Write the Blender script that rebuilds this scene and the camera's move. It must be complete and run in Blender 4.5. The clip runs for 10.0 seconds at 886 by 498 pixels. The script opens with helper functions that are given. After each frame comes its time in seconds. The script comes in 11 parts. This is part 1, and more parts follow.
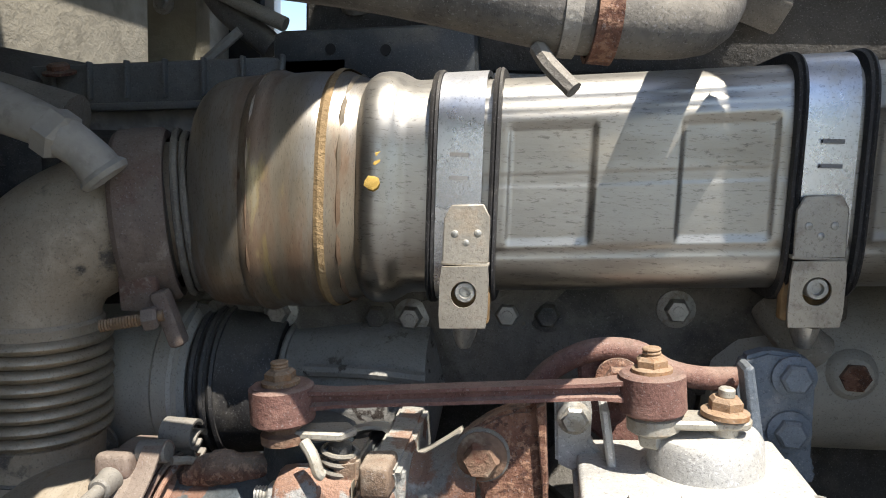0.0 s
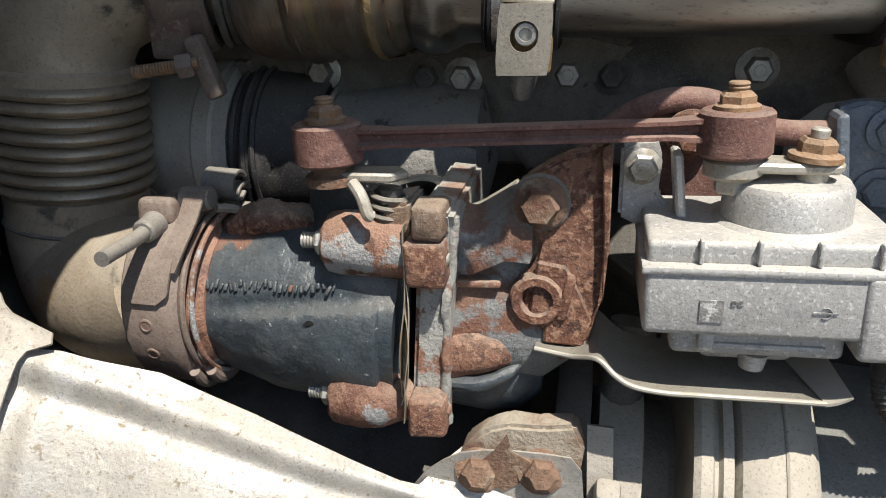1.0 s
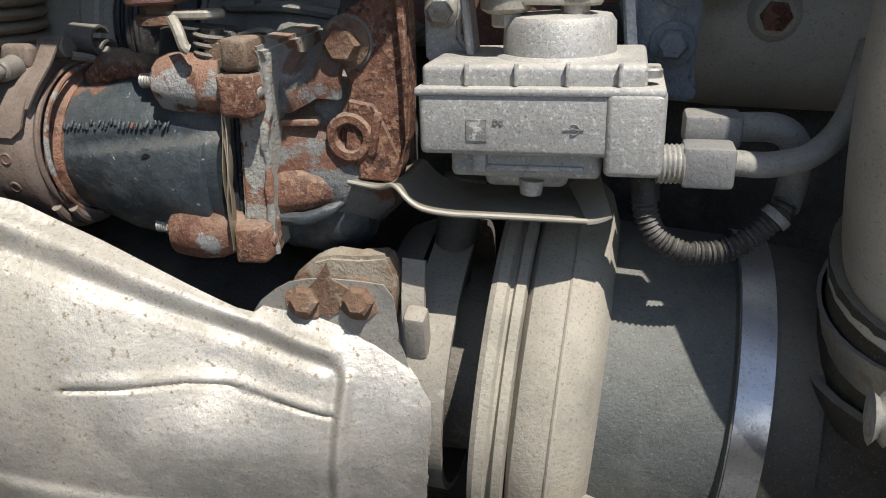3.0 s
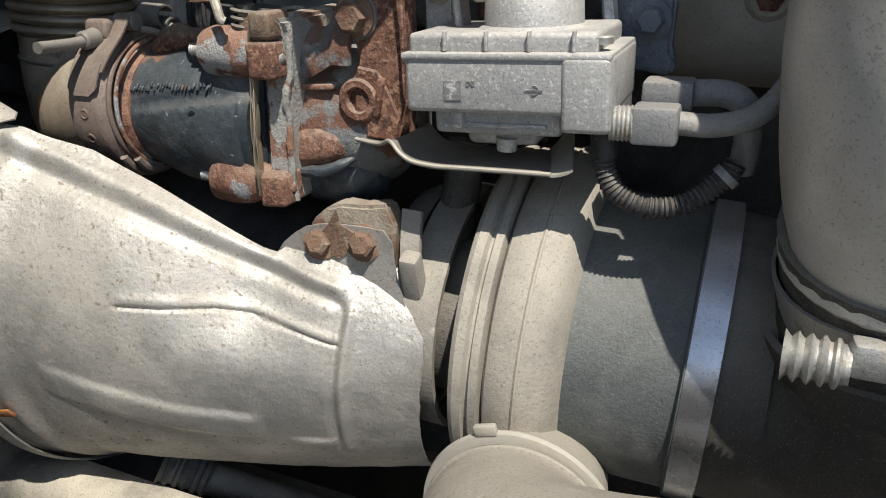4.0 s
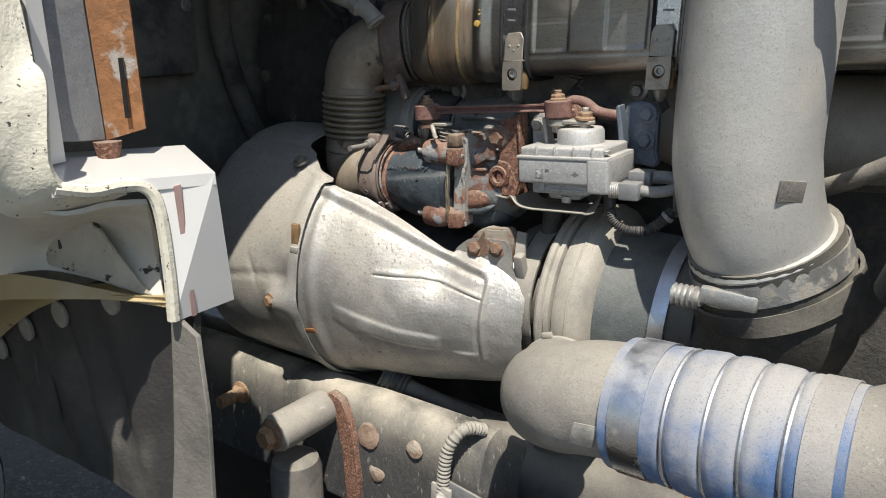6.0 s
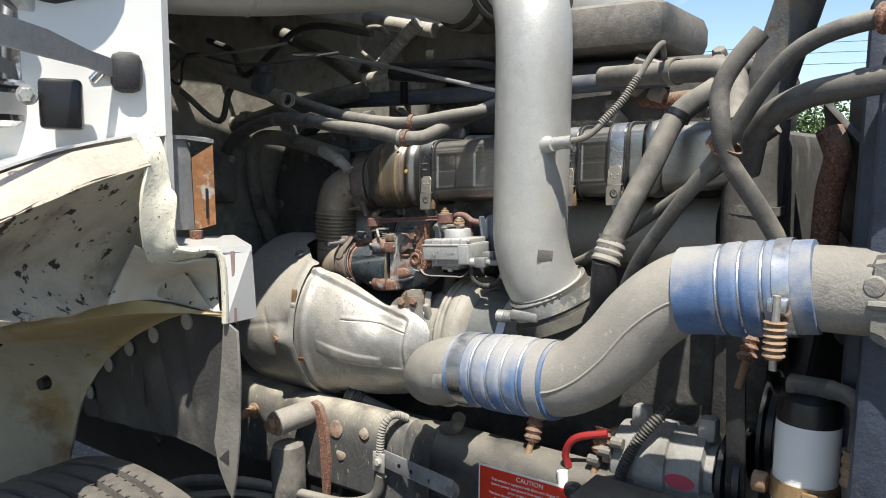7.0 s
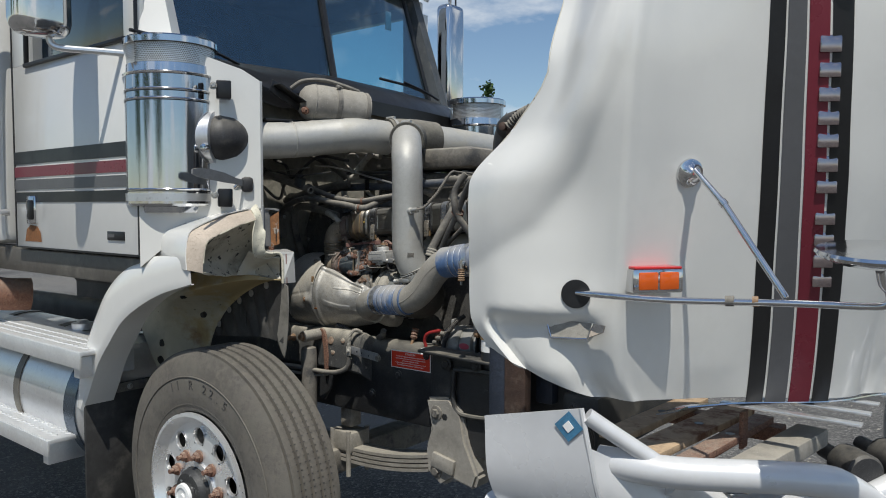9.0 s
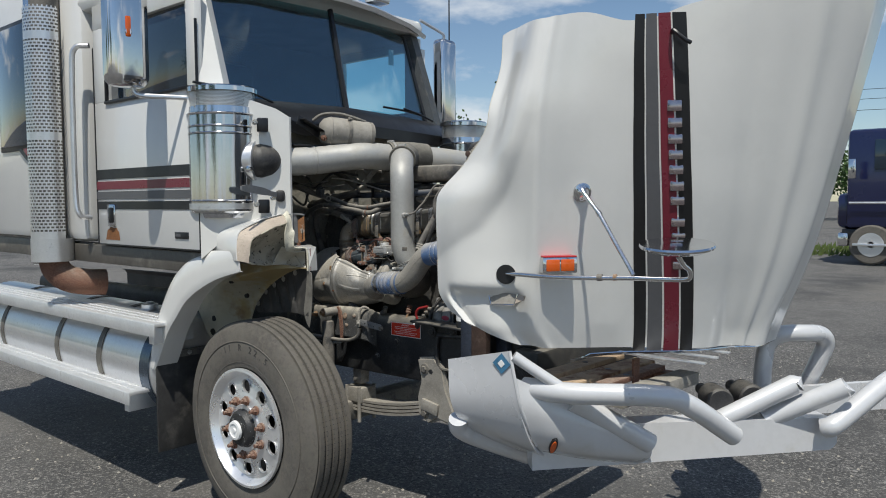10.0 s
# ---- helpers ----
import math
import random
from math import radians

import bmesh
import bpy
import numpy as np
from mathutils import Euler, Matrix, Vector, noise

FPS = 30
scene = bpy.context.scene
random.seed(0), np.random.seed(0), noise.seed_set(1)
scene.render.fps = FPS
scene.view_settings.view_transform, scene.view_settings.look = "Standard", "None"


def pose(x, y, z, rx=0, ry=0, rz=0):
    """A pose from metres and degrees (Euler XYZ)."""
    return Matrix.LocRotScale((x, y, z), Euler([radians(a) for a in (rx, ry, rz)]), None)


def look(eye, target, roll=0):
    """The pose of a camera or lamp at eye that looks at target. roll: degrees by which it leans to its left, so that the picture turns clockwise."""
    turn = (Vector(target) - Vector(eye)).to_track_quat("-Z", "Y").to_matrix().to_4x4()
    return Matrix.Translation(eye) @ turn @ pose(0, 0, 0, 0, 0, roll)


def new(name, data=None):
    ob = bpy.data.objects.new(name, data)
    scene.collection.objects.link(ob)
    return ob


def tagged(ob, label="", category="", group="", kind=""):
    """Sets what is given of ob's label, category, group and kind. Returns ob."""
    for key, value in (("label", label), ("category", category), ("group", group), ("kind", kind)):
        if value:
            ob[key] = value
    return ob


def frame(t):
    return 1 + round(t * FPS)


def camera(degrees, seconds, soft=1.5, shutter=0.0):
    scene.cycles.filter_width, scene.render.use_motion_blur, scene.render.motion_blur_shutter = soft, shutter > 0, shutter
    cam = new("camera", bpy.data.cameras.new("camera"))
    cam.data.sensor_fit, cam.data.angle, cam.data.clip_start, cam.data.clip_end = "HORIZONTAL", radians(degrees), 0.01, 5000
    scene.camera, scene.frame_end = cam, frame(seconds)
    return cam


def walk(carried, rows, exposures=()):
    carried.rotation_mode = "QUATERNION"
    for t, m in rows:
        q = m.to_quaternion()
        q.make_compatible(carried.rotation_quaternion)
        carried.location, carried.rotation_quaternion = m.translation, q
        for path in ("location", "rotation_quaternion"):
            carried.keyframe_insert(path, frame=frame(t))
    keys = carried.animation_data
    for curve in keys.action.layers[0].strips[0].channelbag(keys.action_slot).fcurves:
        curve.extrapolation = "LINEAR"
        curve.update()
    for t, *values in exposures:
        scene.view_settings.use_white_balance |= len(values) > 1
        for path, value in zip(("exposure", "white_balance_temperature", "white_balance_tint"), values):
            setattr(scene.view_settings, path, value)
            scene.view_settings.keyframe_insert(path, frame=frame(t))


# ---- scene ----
cam = camera(61.5, 10.0, soft=1.0)
PATH = [
    (0, (0.242, 0.412, 1.541), (-0.024, 2.378, 1.287), 2.0),
    (0.5, (0.229, 0.423, 1.512), (-0.123, 2.312, 0.956), 1.7),
    (1, (0.234, 0.43, 1.498), (-0.103, 2.269, 0.787), 2.3),
    (1.5, (0.253, 0.429, 1.491), (-0.123, 2.228, 0.703), 2.1),
    (2, (0.272, 0.416, 1.486), (-0.104, 2.21, 0.686), 2.3),
    (2.5, (0.299, 0.408, 1.465), (-0.083, 2.206, 0.676), 2.7),
    (3, (0.344, 0.399, 1.455), (-0.046, 2.196, 0.668), 2.8),
    (3.2, (0.371, 0.39, 1.454), (-0.043, 2.189, 0.684), 2.9),
    (4.5, (0.426, 0.339, 1.449), (-0.409, 1.975, 0.657), 1.3),
    (5, (0.449, 0.285, 1.461), (-0.522, 1.857, 0.695), 1.0),
    (5.2, (0.466, 0.252, 1.484), (-0.537, 1.783, 0.677), 0.3),
    (6.3, (0.764, -0.082, 1.548), (-0.355, 1.501, 1.054), 0.9),
    (6.5, (0.856, -0.147, 1.55), (-0.273, 1.453, 1.142), 0.7),
    (7, (1.095, -0.378, 1.561), (-0.068, 1.228, 1.306), 0.5),
    (7.5, (1.372, -0.674, 1.587), (0.174, 0.914, 1.387), 0.2),
    (8, (1.746, -0.949, 1.578), (0.534, 0.633, 1.408), -0.1),
    (8.5, (2.11, -1.274, 1.588), (0.884, 0.3, 1.449), -0.1),
    (9, (2.473, -1.535, 1.59), (1.221, 0.021, 1.478), 0.1),
    (9.5, (2.837, -1.811, 1.602), (1.568, -0.269, 1.491), 0.5),
    (10, (3.171, -2.13, 1.646), (1.88, -0.609, 1.518), -0.3),
]
EXPOSE = [(0, 1.35, 6800, 10), (0.5, 1.4, 6760, 10), (1, 0.88, 6760, 10), (1.5, 0.5, 6720, 10), (2.5, 0.5, 6720, 10), (4.5, 0.58, 6700, 9), (6.5, 0.76, 6620, 9), (7.1, 0.85, 6560, 8), (7.5, 0.82, 6440, 8), (8, 0.17, 6420, 7), (8.5, -0.03, 6420, 7), (9, -0.03, 6420, 7), (10, -0.03, 6440, 7)]
walk(cam, [(t, look(eye, target, roll)) for t, eye, target, roll in PATH], EXPOSE)

# ---------- daylight ----------
SUN_DIR = Vector((0.30, -0.42, 1.0)).normalized()
world = bpy.data.worlds.new("sky")
scene.world = world
world.use_nodes = True


def build_sky():
    nt = world.node_tree
    nt.nodes.clear()
    out = nt.nodes.new("ShaderNodeOutputWorld")
    bg = nt.nodes.new("ShaderNodeBackground")
    sky = nt.nodes.new("ShaderNodeTexSky")
    sky.sky_type = "NISHITA"
    sky.sun_disc = False
    sky.sun_elevation = math.asin(SUN_DIR.z)
    sky.sun_rotation = math.atan2(SUN_DIR.x, SUN_DIR.y)
    sky.air_density, sky.dust_density, sky.ozone_density = 1.0, 0.3, 2.5
    co = nt.nodes.new("ShaderNodeTexCoord")
    mp = nt.nodes.new("ShaderNodeMapping")
    mp.inputs["Scale"].default_value = (1.0, 1.0, 2.6)
    nz = nt.nodes.new("ShaderNodeTexNoise")
    nz.inputs["Scale"].default_value = 3.4
    nz.inputs["Detail"].default_value = 9
    nz.inputs["Roughness"].default_value = 0.55
    rp = nt.nodes.new("ShaderNodeValToRGB")
    rp.color_ramp.elements[0].position, rp.color_ramp.elements[1].position = 0.535, 0.66
    mx = nt.nodes.new("ShaderNodeMix")
    mx.data_type = "RGBA"
    mx.inputs[7].default_value = (7.6, 7.9, 8.4, 1)
    nt.links.new(co.outputs["Generated"], mp.inputs["Vector"])
    nt.links.new(mp.outputs["Vector"], nz.inputs["Vector"])
    nt.links.new(nz.outputs["Fac"], rp.inputs["Fac"])
    nt.links.new(rp.outputs["Color"], mx.inputs[0])
    nt.links.new(sky.outputs["Color"], mx.inputs[6])
    nt.links.new(mx.outputs[2], bg.inputs["Color"])
    bg.inputs["Strength"].default_value = 0.10
    nt.links.new(bg.outputs["Background"], out.inputs["Surface"])


build_sky()
sun_data = bpy.data.lights.new("sun", "SUN")
sun_data.energy, sun_data.angle, sun_data.color = 4.3, radians(0.53), (1.0, 0.95, 0.88)
sun_ob = new("sun", sun_data)
sun_ob.matrix_world = look(SUN_DIR * 30, (0, 0, 0))

# ---------- mesh tools ----------
UP = Vector((0, 0, 1))


def V(*a):
    return Vector(a if len(a) == 3 else a[0])


def where(ob):
    p = Vector((0, 0, 0))
    while ob:
        p = p + ob.location
        ob = ob.parent
    return p


def to_mesh(name, bm, material, off, sharp=32, flat=False):
    me = bpy.data.meshes.new(name)
    bmesh.ops.translate(bm, verts=bm.verts, vec=-off)
    if not flat:
        for f in bm.faces:
            f.smooth = True
    bm.normal_update()
    bm.to_mesh(me)
    bm.free()
    if not flat:
        me.set_sharp_from_angle(angle=radians(sharp))
    me.materials.append(material)
    return me


def thing(name, at, label, category, group="", kind=""):
    ob = new(name)
    ob.empty_display_size = 0.02
    ob.location = at
    return tagged(ob, label, category, group, kind)


def part(name, bm, material, parent, label="", sharp=32, kind=""):
    off = where(parent)
    ob = new(name, to_mesh(name, bm, material, off, sharp))
    ob.parent = parent
    return tagged(ob, label, "", "", kind)


def piece(name, me, parent, at):
    """An object of its own on a shared mesh, at a world place, under its parent."""
    ob = new(name, me)
    ob.parent = parent
    ob.location = V(at) - where(parent)
    return ob


def solo(name, bm, material, at, label, category, group="", kind="", sharp=32):
    ob = new(name, to_mesh(name, bm, material, V(at), sharp))
    ob.location = at
    return tagged(ob, label, category, group, kind)


def join(*bms):
    out = bmesh.new()
    for b in bms:
        me = bpy.data.meshes.new("tmp")
        b.to_mesh(me)
        out.from_mesh(me)
        b.free()
        bpy.data.meshes.remove(me)
    return out


def moved(bm, m):
    bmesh.ops.transform(bm, matrix=m, verts=bm.verts)
    return bm


def axes(d, hint=None):
    d = V(d).normalized()
    h = V(hint) if hint is not None else (UP if abs(d.z) < 0.9 else Vector((1, 0, 0)))
    u = h.cross(d).normalized()
    return u, d.cross(u).normalized(), d


def box(c, s, bev=0.002, rot=(0, 0, 0), seg=2):
    bm = bmesh.new()
    bmesh.ops.create_cube(bm, size=1)
    bmesh.ops.scale(bm, vec=s, verts=bm.verts)
    if bev > 0:
        bmesh.ops.bevel(bm, geom=bm.edges[:], offset=min(bev, 0.45 * min(s)), segments=seg, affect="EDGES", profile=0.5)
    return moved(bm, Matrix.Translation(c) @ Euler([radians(a) for a in rot]).to_matrix().to_4x4())


def rings(loops, cap0=True, cap1=True, closed=True):
    """Skin over loops of points, each loop closed."""
    bm = bmesh.new()
    vs = [[bm.verts.new(p) for p in lp] for lp in loops]
    n = len(loops[0])
    for a, b in zip(vs, vs[1:]):
        for i in range(n if closed else n - 1):
            j = (i + 1) % n
            bm.faces.new((a[i], a[j], b[j], b[i]))
    if cap0 and closed:
        bm.faces.new(vs[0][::-1])
    if cap1 and closed:
        bm.faces.new(vs[-1])
    bmesh.ops.recalc_face_normals(bm, faces=bm.faces)
    return bm


def lathe(p0, d, profile, seg=32, cap0=True, cap1=True, hint=None, squash=1.0):
    """Turned part: profile of (distance along d, radius)."""
    u, v, w = axes(d, hint)
    p0 = V(p0)
    return rings([[p0 + w * s + (u * math.cos(a) + v * math.sin(a) * squash) * max(r, 1e-5)
                   for a in (2 * math.pi * i / seg for i in range(seg))] for s, r in profile], cap0, cap1)


def rod(p0, p1, r, r1=None, seg=16, bev=0.0):
    p0, p1 = V(p0), V(p1)
    L = (p1 - p0).length
    r1 = r if r1 is None else r1
    b = bev
    prof = [(0, r - b), (b, r), (L - b, r1), (L, r1 - b)] if b else [(0, r), (L, r1)]
    return lathe(p0, p1 - p0, prof, seg)


def spline(pts, n=6):
    pts = [V(p) for p in pts]
    if len(pts) < 3:
        return pts
    q = [2 * pts[0] - pts[1]] + pts + [2 * pts[-1] - pts[-2]]
    out = []
    for i in range(1, len(q) - 2):
        a, b, c, d = q[i - 1], q[i], q[i + 1], q[i + 2]
        for k in range(n):
            t = k / n
            out.append(0.5 * ((2 * b) + (c - a) * t + (2 * a - 5 * b + 4 * c - d) * t * t + (3 * b - a - 3 * c + d) * t ** 3))
    out.append(pts[-1])
    return out


def tube(pts, r, seg=14, n=6, ridges=None, wall=0.0):
    """A pipe or hose through points. r: a radius or one for each point. ridges: (pitch, depth) of a corrugated hose."""
    path = spline(pts, n)
    if ridges:
        pitch, depth = ridges
        fine = [path[0]]
        for a, b in zip(path, path[1:]):
            k = max(1, int((b - a).length / (pitch / 4)))
            fine += [a.lerp(b, (i + 1) / k) for i in range(k)]
        path = fine
    m = len(path)
    if not isinstance(r, (int, float)):
        rr = [r[min(int(i / (m - 1) * (len(r) - 1)), len(r) - 2)] for i in range(m)]
        rr = []
        for i in range(m):
            f = i / (m - 1) * (len(r) - 1)
            k = min(int(f), len(r) - 2)
            rr.append(r[k] + (r[k + 1] - r[k]) * (f - k))
    else:
        rr = [r] * m
    s, loops, u = 0.0, [], None
    for i, p in enumerate(path):
        d = (path[min(i + 1, m - 1)] - path[max(i - 1, 0)]).normalized()
        if u is None:
            u = axes(d)[0]
        u = (u - d * u.dot(d)).normalized()
        v = d.cross(u)
        if i:
            s += (p - path[i - 1]).length
        rad = rr[i]
        if ridges:
            rad += ridges[1] * (0.5 + 0.5 * math.cos(2 * math.pi * s / ridges[0]))
        loops.append([p + (u * math.cos(a) + v * math.sin(a)) * rad for a in (2 * math.pi * k / seg for k in range(seg))])
    return rings(loops)


def prism(poly, o, u, v, depth, bev=0.001, seg=1):
    """A plate: polygon in the plane (o; u, v), thickened along u x v."""
    o, u, v = V(o), V(u).normalized(), V(v).normalized()
    w = u.cross(v)
    bm = bmesh.new()
    a = [bm.verts.new(o + u * x + v * y) for x, y in poly]
    f = bm.faces.new(a)
    r = bmesh.ops.extrude_face_region(bm, geom=[f])
    bmesh.ops.translate(bm, verts=[e for e in r["geom"] if isinstance(e, bmesh.types.BMVert)], vec=w * depth)
    bmesh.ops.recalc_face_normals(bm, faces=bm.faces)
    if bev > 0:
        bmesh.ops.bevel(bm, geom=bm.edges[:], offset=bev, segments=seg, affect="EDGES", clamp_overlap=True)
    return bm


def hexhead(c, d, r, h, washer=0.0, flange=0.0, chamfer=0.2, spin=0.0, mark=False):
    """A hexagon bolt head whose seat is at c, pointing along d."""
    u, v, w = axes(d)
    c = V(c)
    b = bmesh.new()
    t = washer
    parts = []
    if flange:
        parts.append(lathe(c, w, [(0, flange), (0.25 * h, flange), (0.4 * h, r * 0.95)], 20))
    elif washer:
        parts.append(lathe(c, w, [(0, r * 1.35), (t, r * 1.35)], 20))
    b.free()
    base = c + w * (t if washer else 0)
    lp = []
    for s, k in ((0, 1.0), (h * 0.8, 1.0), (h, 1.0 - chamfer)):
        lp.append([base + w * s + (u * math.cos(a) + v * math.sin(a)) * r * k for a in (spin + math.pi / 3 * i for i in range(6))])
    parts.append(rings(lp))
    if mark:
        parts.append(lathe(base + w * h * 0.98, w, [(0, r * 0.45), (h * 0.06, r * 0.42)], 12))
    return join(*parts)


def torus(c, d, R, r, seg=32, sub=10, arc=(0, 360)):
    u, v, w = axes(d)
    c = V(c)
    full = abs(arc[1] - arc[0]) >= 359.9
    n = seg if full else seg + 1
    loops = []
    for i in range(n):
        a = radians(arc[0] + (arc[1] - arc[0]) * i / seg)
        e = u * math.cos(a) + v * math.sin(a)
        loops.append([c + e * (R + r * math.cos(b)) + w * r * math.sin(b) for b in (2 * math.pi * k / sub for k in range(sub))])
    if full:
        loops.append(loops[0])
        bm = rings(loops, False, False)
        bmesh.ops.remove_doubles(bm, verts=bm.verts, dist=1e-6)
        return bm
    return rings(loops)


def band(c, d, R, width, t=0.002, seg=40, hint=None, squash=1.0, arc=(0, 360)):
    """A flat strap round an axis."""
    w2 = width / 2
    return lathe(V(c) - V(d).normalized() * w2, d, [(0, R), (0, R + t), (width, R + t), (width, R)], seg, False, False, hint, squash)


def sheet(f, nu, nv, thick=0.002):
    """A shell from f(u, v), u and v in 0..1, with a real thickness."""
    grid = [[V(f(i / nu, j / nv)) for j in range(nv + 1)] for i in range(nu + 1)]
    bm = bmesh.new()
    nrm = [[None] * (nv + 1) for _ in range(nu + 1)]
    for i in range(nu + 1):
        for j in range(nv + 1):
            a = grid[min(i + 1, nu)][j] - grid[max(i - 1, 0)][j]
            b = grid[i][min(j + 1, nv)] - grid[i][max(j - 1, 0)]
            c = a.cross(b)
            nrm[i][j] = c.normalized() if c.length > 1e-12 else UP
    A = [[bm.verts.new(p) for p in row] for row in grid]
    B = [[bm.verts.new(grid[i][j] - nrm[i][j] * thick) for j in range(nv + 1)] for i in range(nu + 1)]
    for i in range(nu):
        for j in range(nv):
            bm.faces.new((A[i][j], A[i + 1][j], A[i + 1][j + 1], A[i][j + 1]))
            bm.faces.new((B[i][j], B[i][j + 1], B[i + 1][j + 1], B[i + 1][j]))
    for i in range(nu):
        bm.faces.new((A[i][0], B[i][0], B[i + 1][0], A[i + 1][0]))
        bm.faces.new((A[i][nv], A[i + 1][nv], B[i + 1][nv], B[i][nv]))
    for j in range(nv):
        bm.faces.new((A[0][j], A[0][j + 1], B[0][j + 1], B[0][j]))
        bm.faces.new((A[nu][j], B[nu][j], B[nu][j + 1], A[nu][j + 1]))
    return bm


def roughen(bm, amp, size):
    """Casting roughness and dents."""
    bm.normal_update()
    for q in bm.verts:
        q.co += q.normal * amp * noise.noise(q.co / size)
    return bm


def lerp_rows(rows, t):
    """Piecewise-linear lookup in rows of (t, values...)."""
    for a, b in zip(rows, rows[1:]):
        if t <= b[0]:
            k = (t - a[0]) / (b[0] - a[0])
            return [x + (y - x) * k for x, y in zip(a[1:], b[1:])]
    return list(rows[-1][1:])


def letters(word, o, u, v, height, material, parent, name="lettering", label="", depth=0.0004):
    """Flat lettering on a thing, from the built-in font."""
    cu = bpy.data.curves.new(name, "FONT")
    cu.body, cu.size, cu.extrude, cu.align_x, cu.align_y = word, height, depth, "CENTER", "CENTER"
    tmp = bpy.data.objects.new("tmp", cu)
    scene.collection.objects.link(tmp)
    bpy.context.view_layer.update()
    me = bpy.data.meshes.new_from_object(tmp.evaluated_get(bpy.context.evaluated_depsgraph_get()))
    bpy.data.objects.remove(tmp)
    u, v = V(u).normalized(), V(v).normalized()
    w = u.cross(v)
    m = Matrix(((u.x, v.x, w.x, o[0]), (u.y, v.y, w.y, o[1]), (u.z, v.z, w.z, o[2]), (0, 0, 0, 1)))
    bm = bmesh.new()
    bm.from_mesh(me)
    bpy.data.meshes.remove(me)
    moved(bm, m)
    return part(name, bm, material, parent, label)

# ---------- materials ----------
def mat(name, col, rough=0.5, metal=0.0, var=0.18, grain=60.0, layers=(), bump=0.15, bump_scale=220.0, dust=None, coat=0.0, stretch=(1, 1, 1), spec=0.5, grit=None):
    """A surface in layers. col: base colour; var: how far large blotches shift it; layers: (colour, scale, low, high, roughness, metal)
    patches of rust, paint or dirt, cut from noise; dust: (colour, amount) that settles on what faces up."""
    m = bpy.data.materials.new(name)
    m.use_nodes = True
    nt = m.node_tree
    N, K = nt.nodes, nt.links
    bs = N["Principled BSDF"]
    tc = N.new("ShaderNodeTexCoord")
    mp = N.new("ShaderNodeMapping")
    mp.inputs["Scale"].default_value = stretch
    oi = N.new("ShaderNodeObjectInfo")
    sh = N.new("ShaderNodeVectorMath")
    sh.operation = "SCALE"
    cm = N.new("ShaderNodeCombineXYZ")
    for i in range(3):
        K.new(oi.outputs["Random"], cm.inputs[i])
    K.new(cm.outputs[0], sh.inputs[0])
    sh.inputs["Scale"].default_value = 7.0
    K.new(tc.outputs["Object"], mp.inputs["Vector"])
    K.new(sh.outputs[0], mp.inputs["Location"])
    vec = mp.outputs["Vector"]

    def noise_node(scale, detail=5, roughness=0.6):
        n = N.new("ShaderNodeTexNoise")
        n.inputs["Scale"].default_value, n.inputs["Detail"].default_value, n.inputs["Roughness"].default_value = scale, detail, roughness
        K.new(vec, n.inputs["Vector"])
        return n.outputs["Fac"]

    def ramp(src, lo, hi):
        n = N.new("ShaderNodeMapRange")
        n.interpolation_type = "SMOOTHSTEP"
        n.inputs["From Min"].default_value, n.inputs["From Max"].default_value = lo, hi
        K.new(src, n.inputs["Value"])
        return n.outputs[0]

    def mix(fac, a, b):
        n = N.new("ShaderNodeMix")
        n.data_type = "RGBA"
        K.new(fac, n.inputs[0])
        for i, x in ((6, a), (7, b)):
            if isinstance(x, tuple):
                n.inputs[i].default_value = (*x, 1)
            else:
                K.new(x, n.inputs[i])
        return n.outputs[2]

    def mixf(fac, a, b):
        n = N.new("ShaderNodeMix")
        K.new(fac, n.inputs[0])
        for i, x in ((2, a), (3, b)):
            if isinstance(x, (int, float)):
                n.inputs[i].default_value = x
            else:
                K.new(x, n.inputs[i])
        return n.outputs[0]

    dark = tuple(c * (1 - var) for c in col)
    lite = tuple(min(1, c * (1 + var)) for c in col)
    c = mix(ramp(noise_node(grain * 0.12, 6), 0.35, 0.65), dark, lite)
    c = mix(ramp(noise_node(grain, 4), 0.3, 0.75), c, mix(ramp(noise_node(grain * 2.3, 3), 0.4, 0.6), tuple(x * (1 - var * 0.8) for x in col), tuple(min(1, x * (1 + var * 0.6)) for x in col)))
    r, me = mixf(ramp(noise_node(grain * 0.3), 0.3, 0.7), max(0.02, rough * 0.85), min(1, rough * 1.15)), metal
    height = noise_node(bump_scale, 6, 0.65)
    for lc, ls, lo, hi, lr, lm in layers:
        f = ramp(noise_node(ls, 7, 0.62), lo, hi)
        c = mix(f, c, lc)
        r = mixf(f, r, lr)
        me = mixf(f, me, lm)
    if dust:
        ge = N.new("ShaderNodeNewGeometry")
        sp = N.new("ShaderNodeSeparateXYZ")
        K.new(ge.outputs["Normal"], sp.inputs[0])
        f = ramp(sp.outputs["Z"], -0.1, 0.95)
        ad = N.new("ShaderNodeMath")
        ad.operation = "MULTIPLY"
        K.new(f, ad.inputs[0])
        K.new(ramp(noise_node(grain * 0.4, 6), 0.2, 0.65), ad.inputs[1])
        am = N.new("ShaderNodeMath")
        am.operation = "MULTIPLY"
        K.new(ad.outputs[0], am.inputs[0])
        am.inputs[1].default_value = dust[1]
        c = mix(am.outputs[0], c, dust[0])
        r = mixf(am.outputs[0], r, 0.92)
        me = mixf(am.outputs[0], me, 0.0)
    if grit is None:
        grit = 0.55 if dust else 0.0
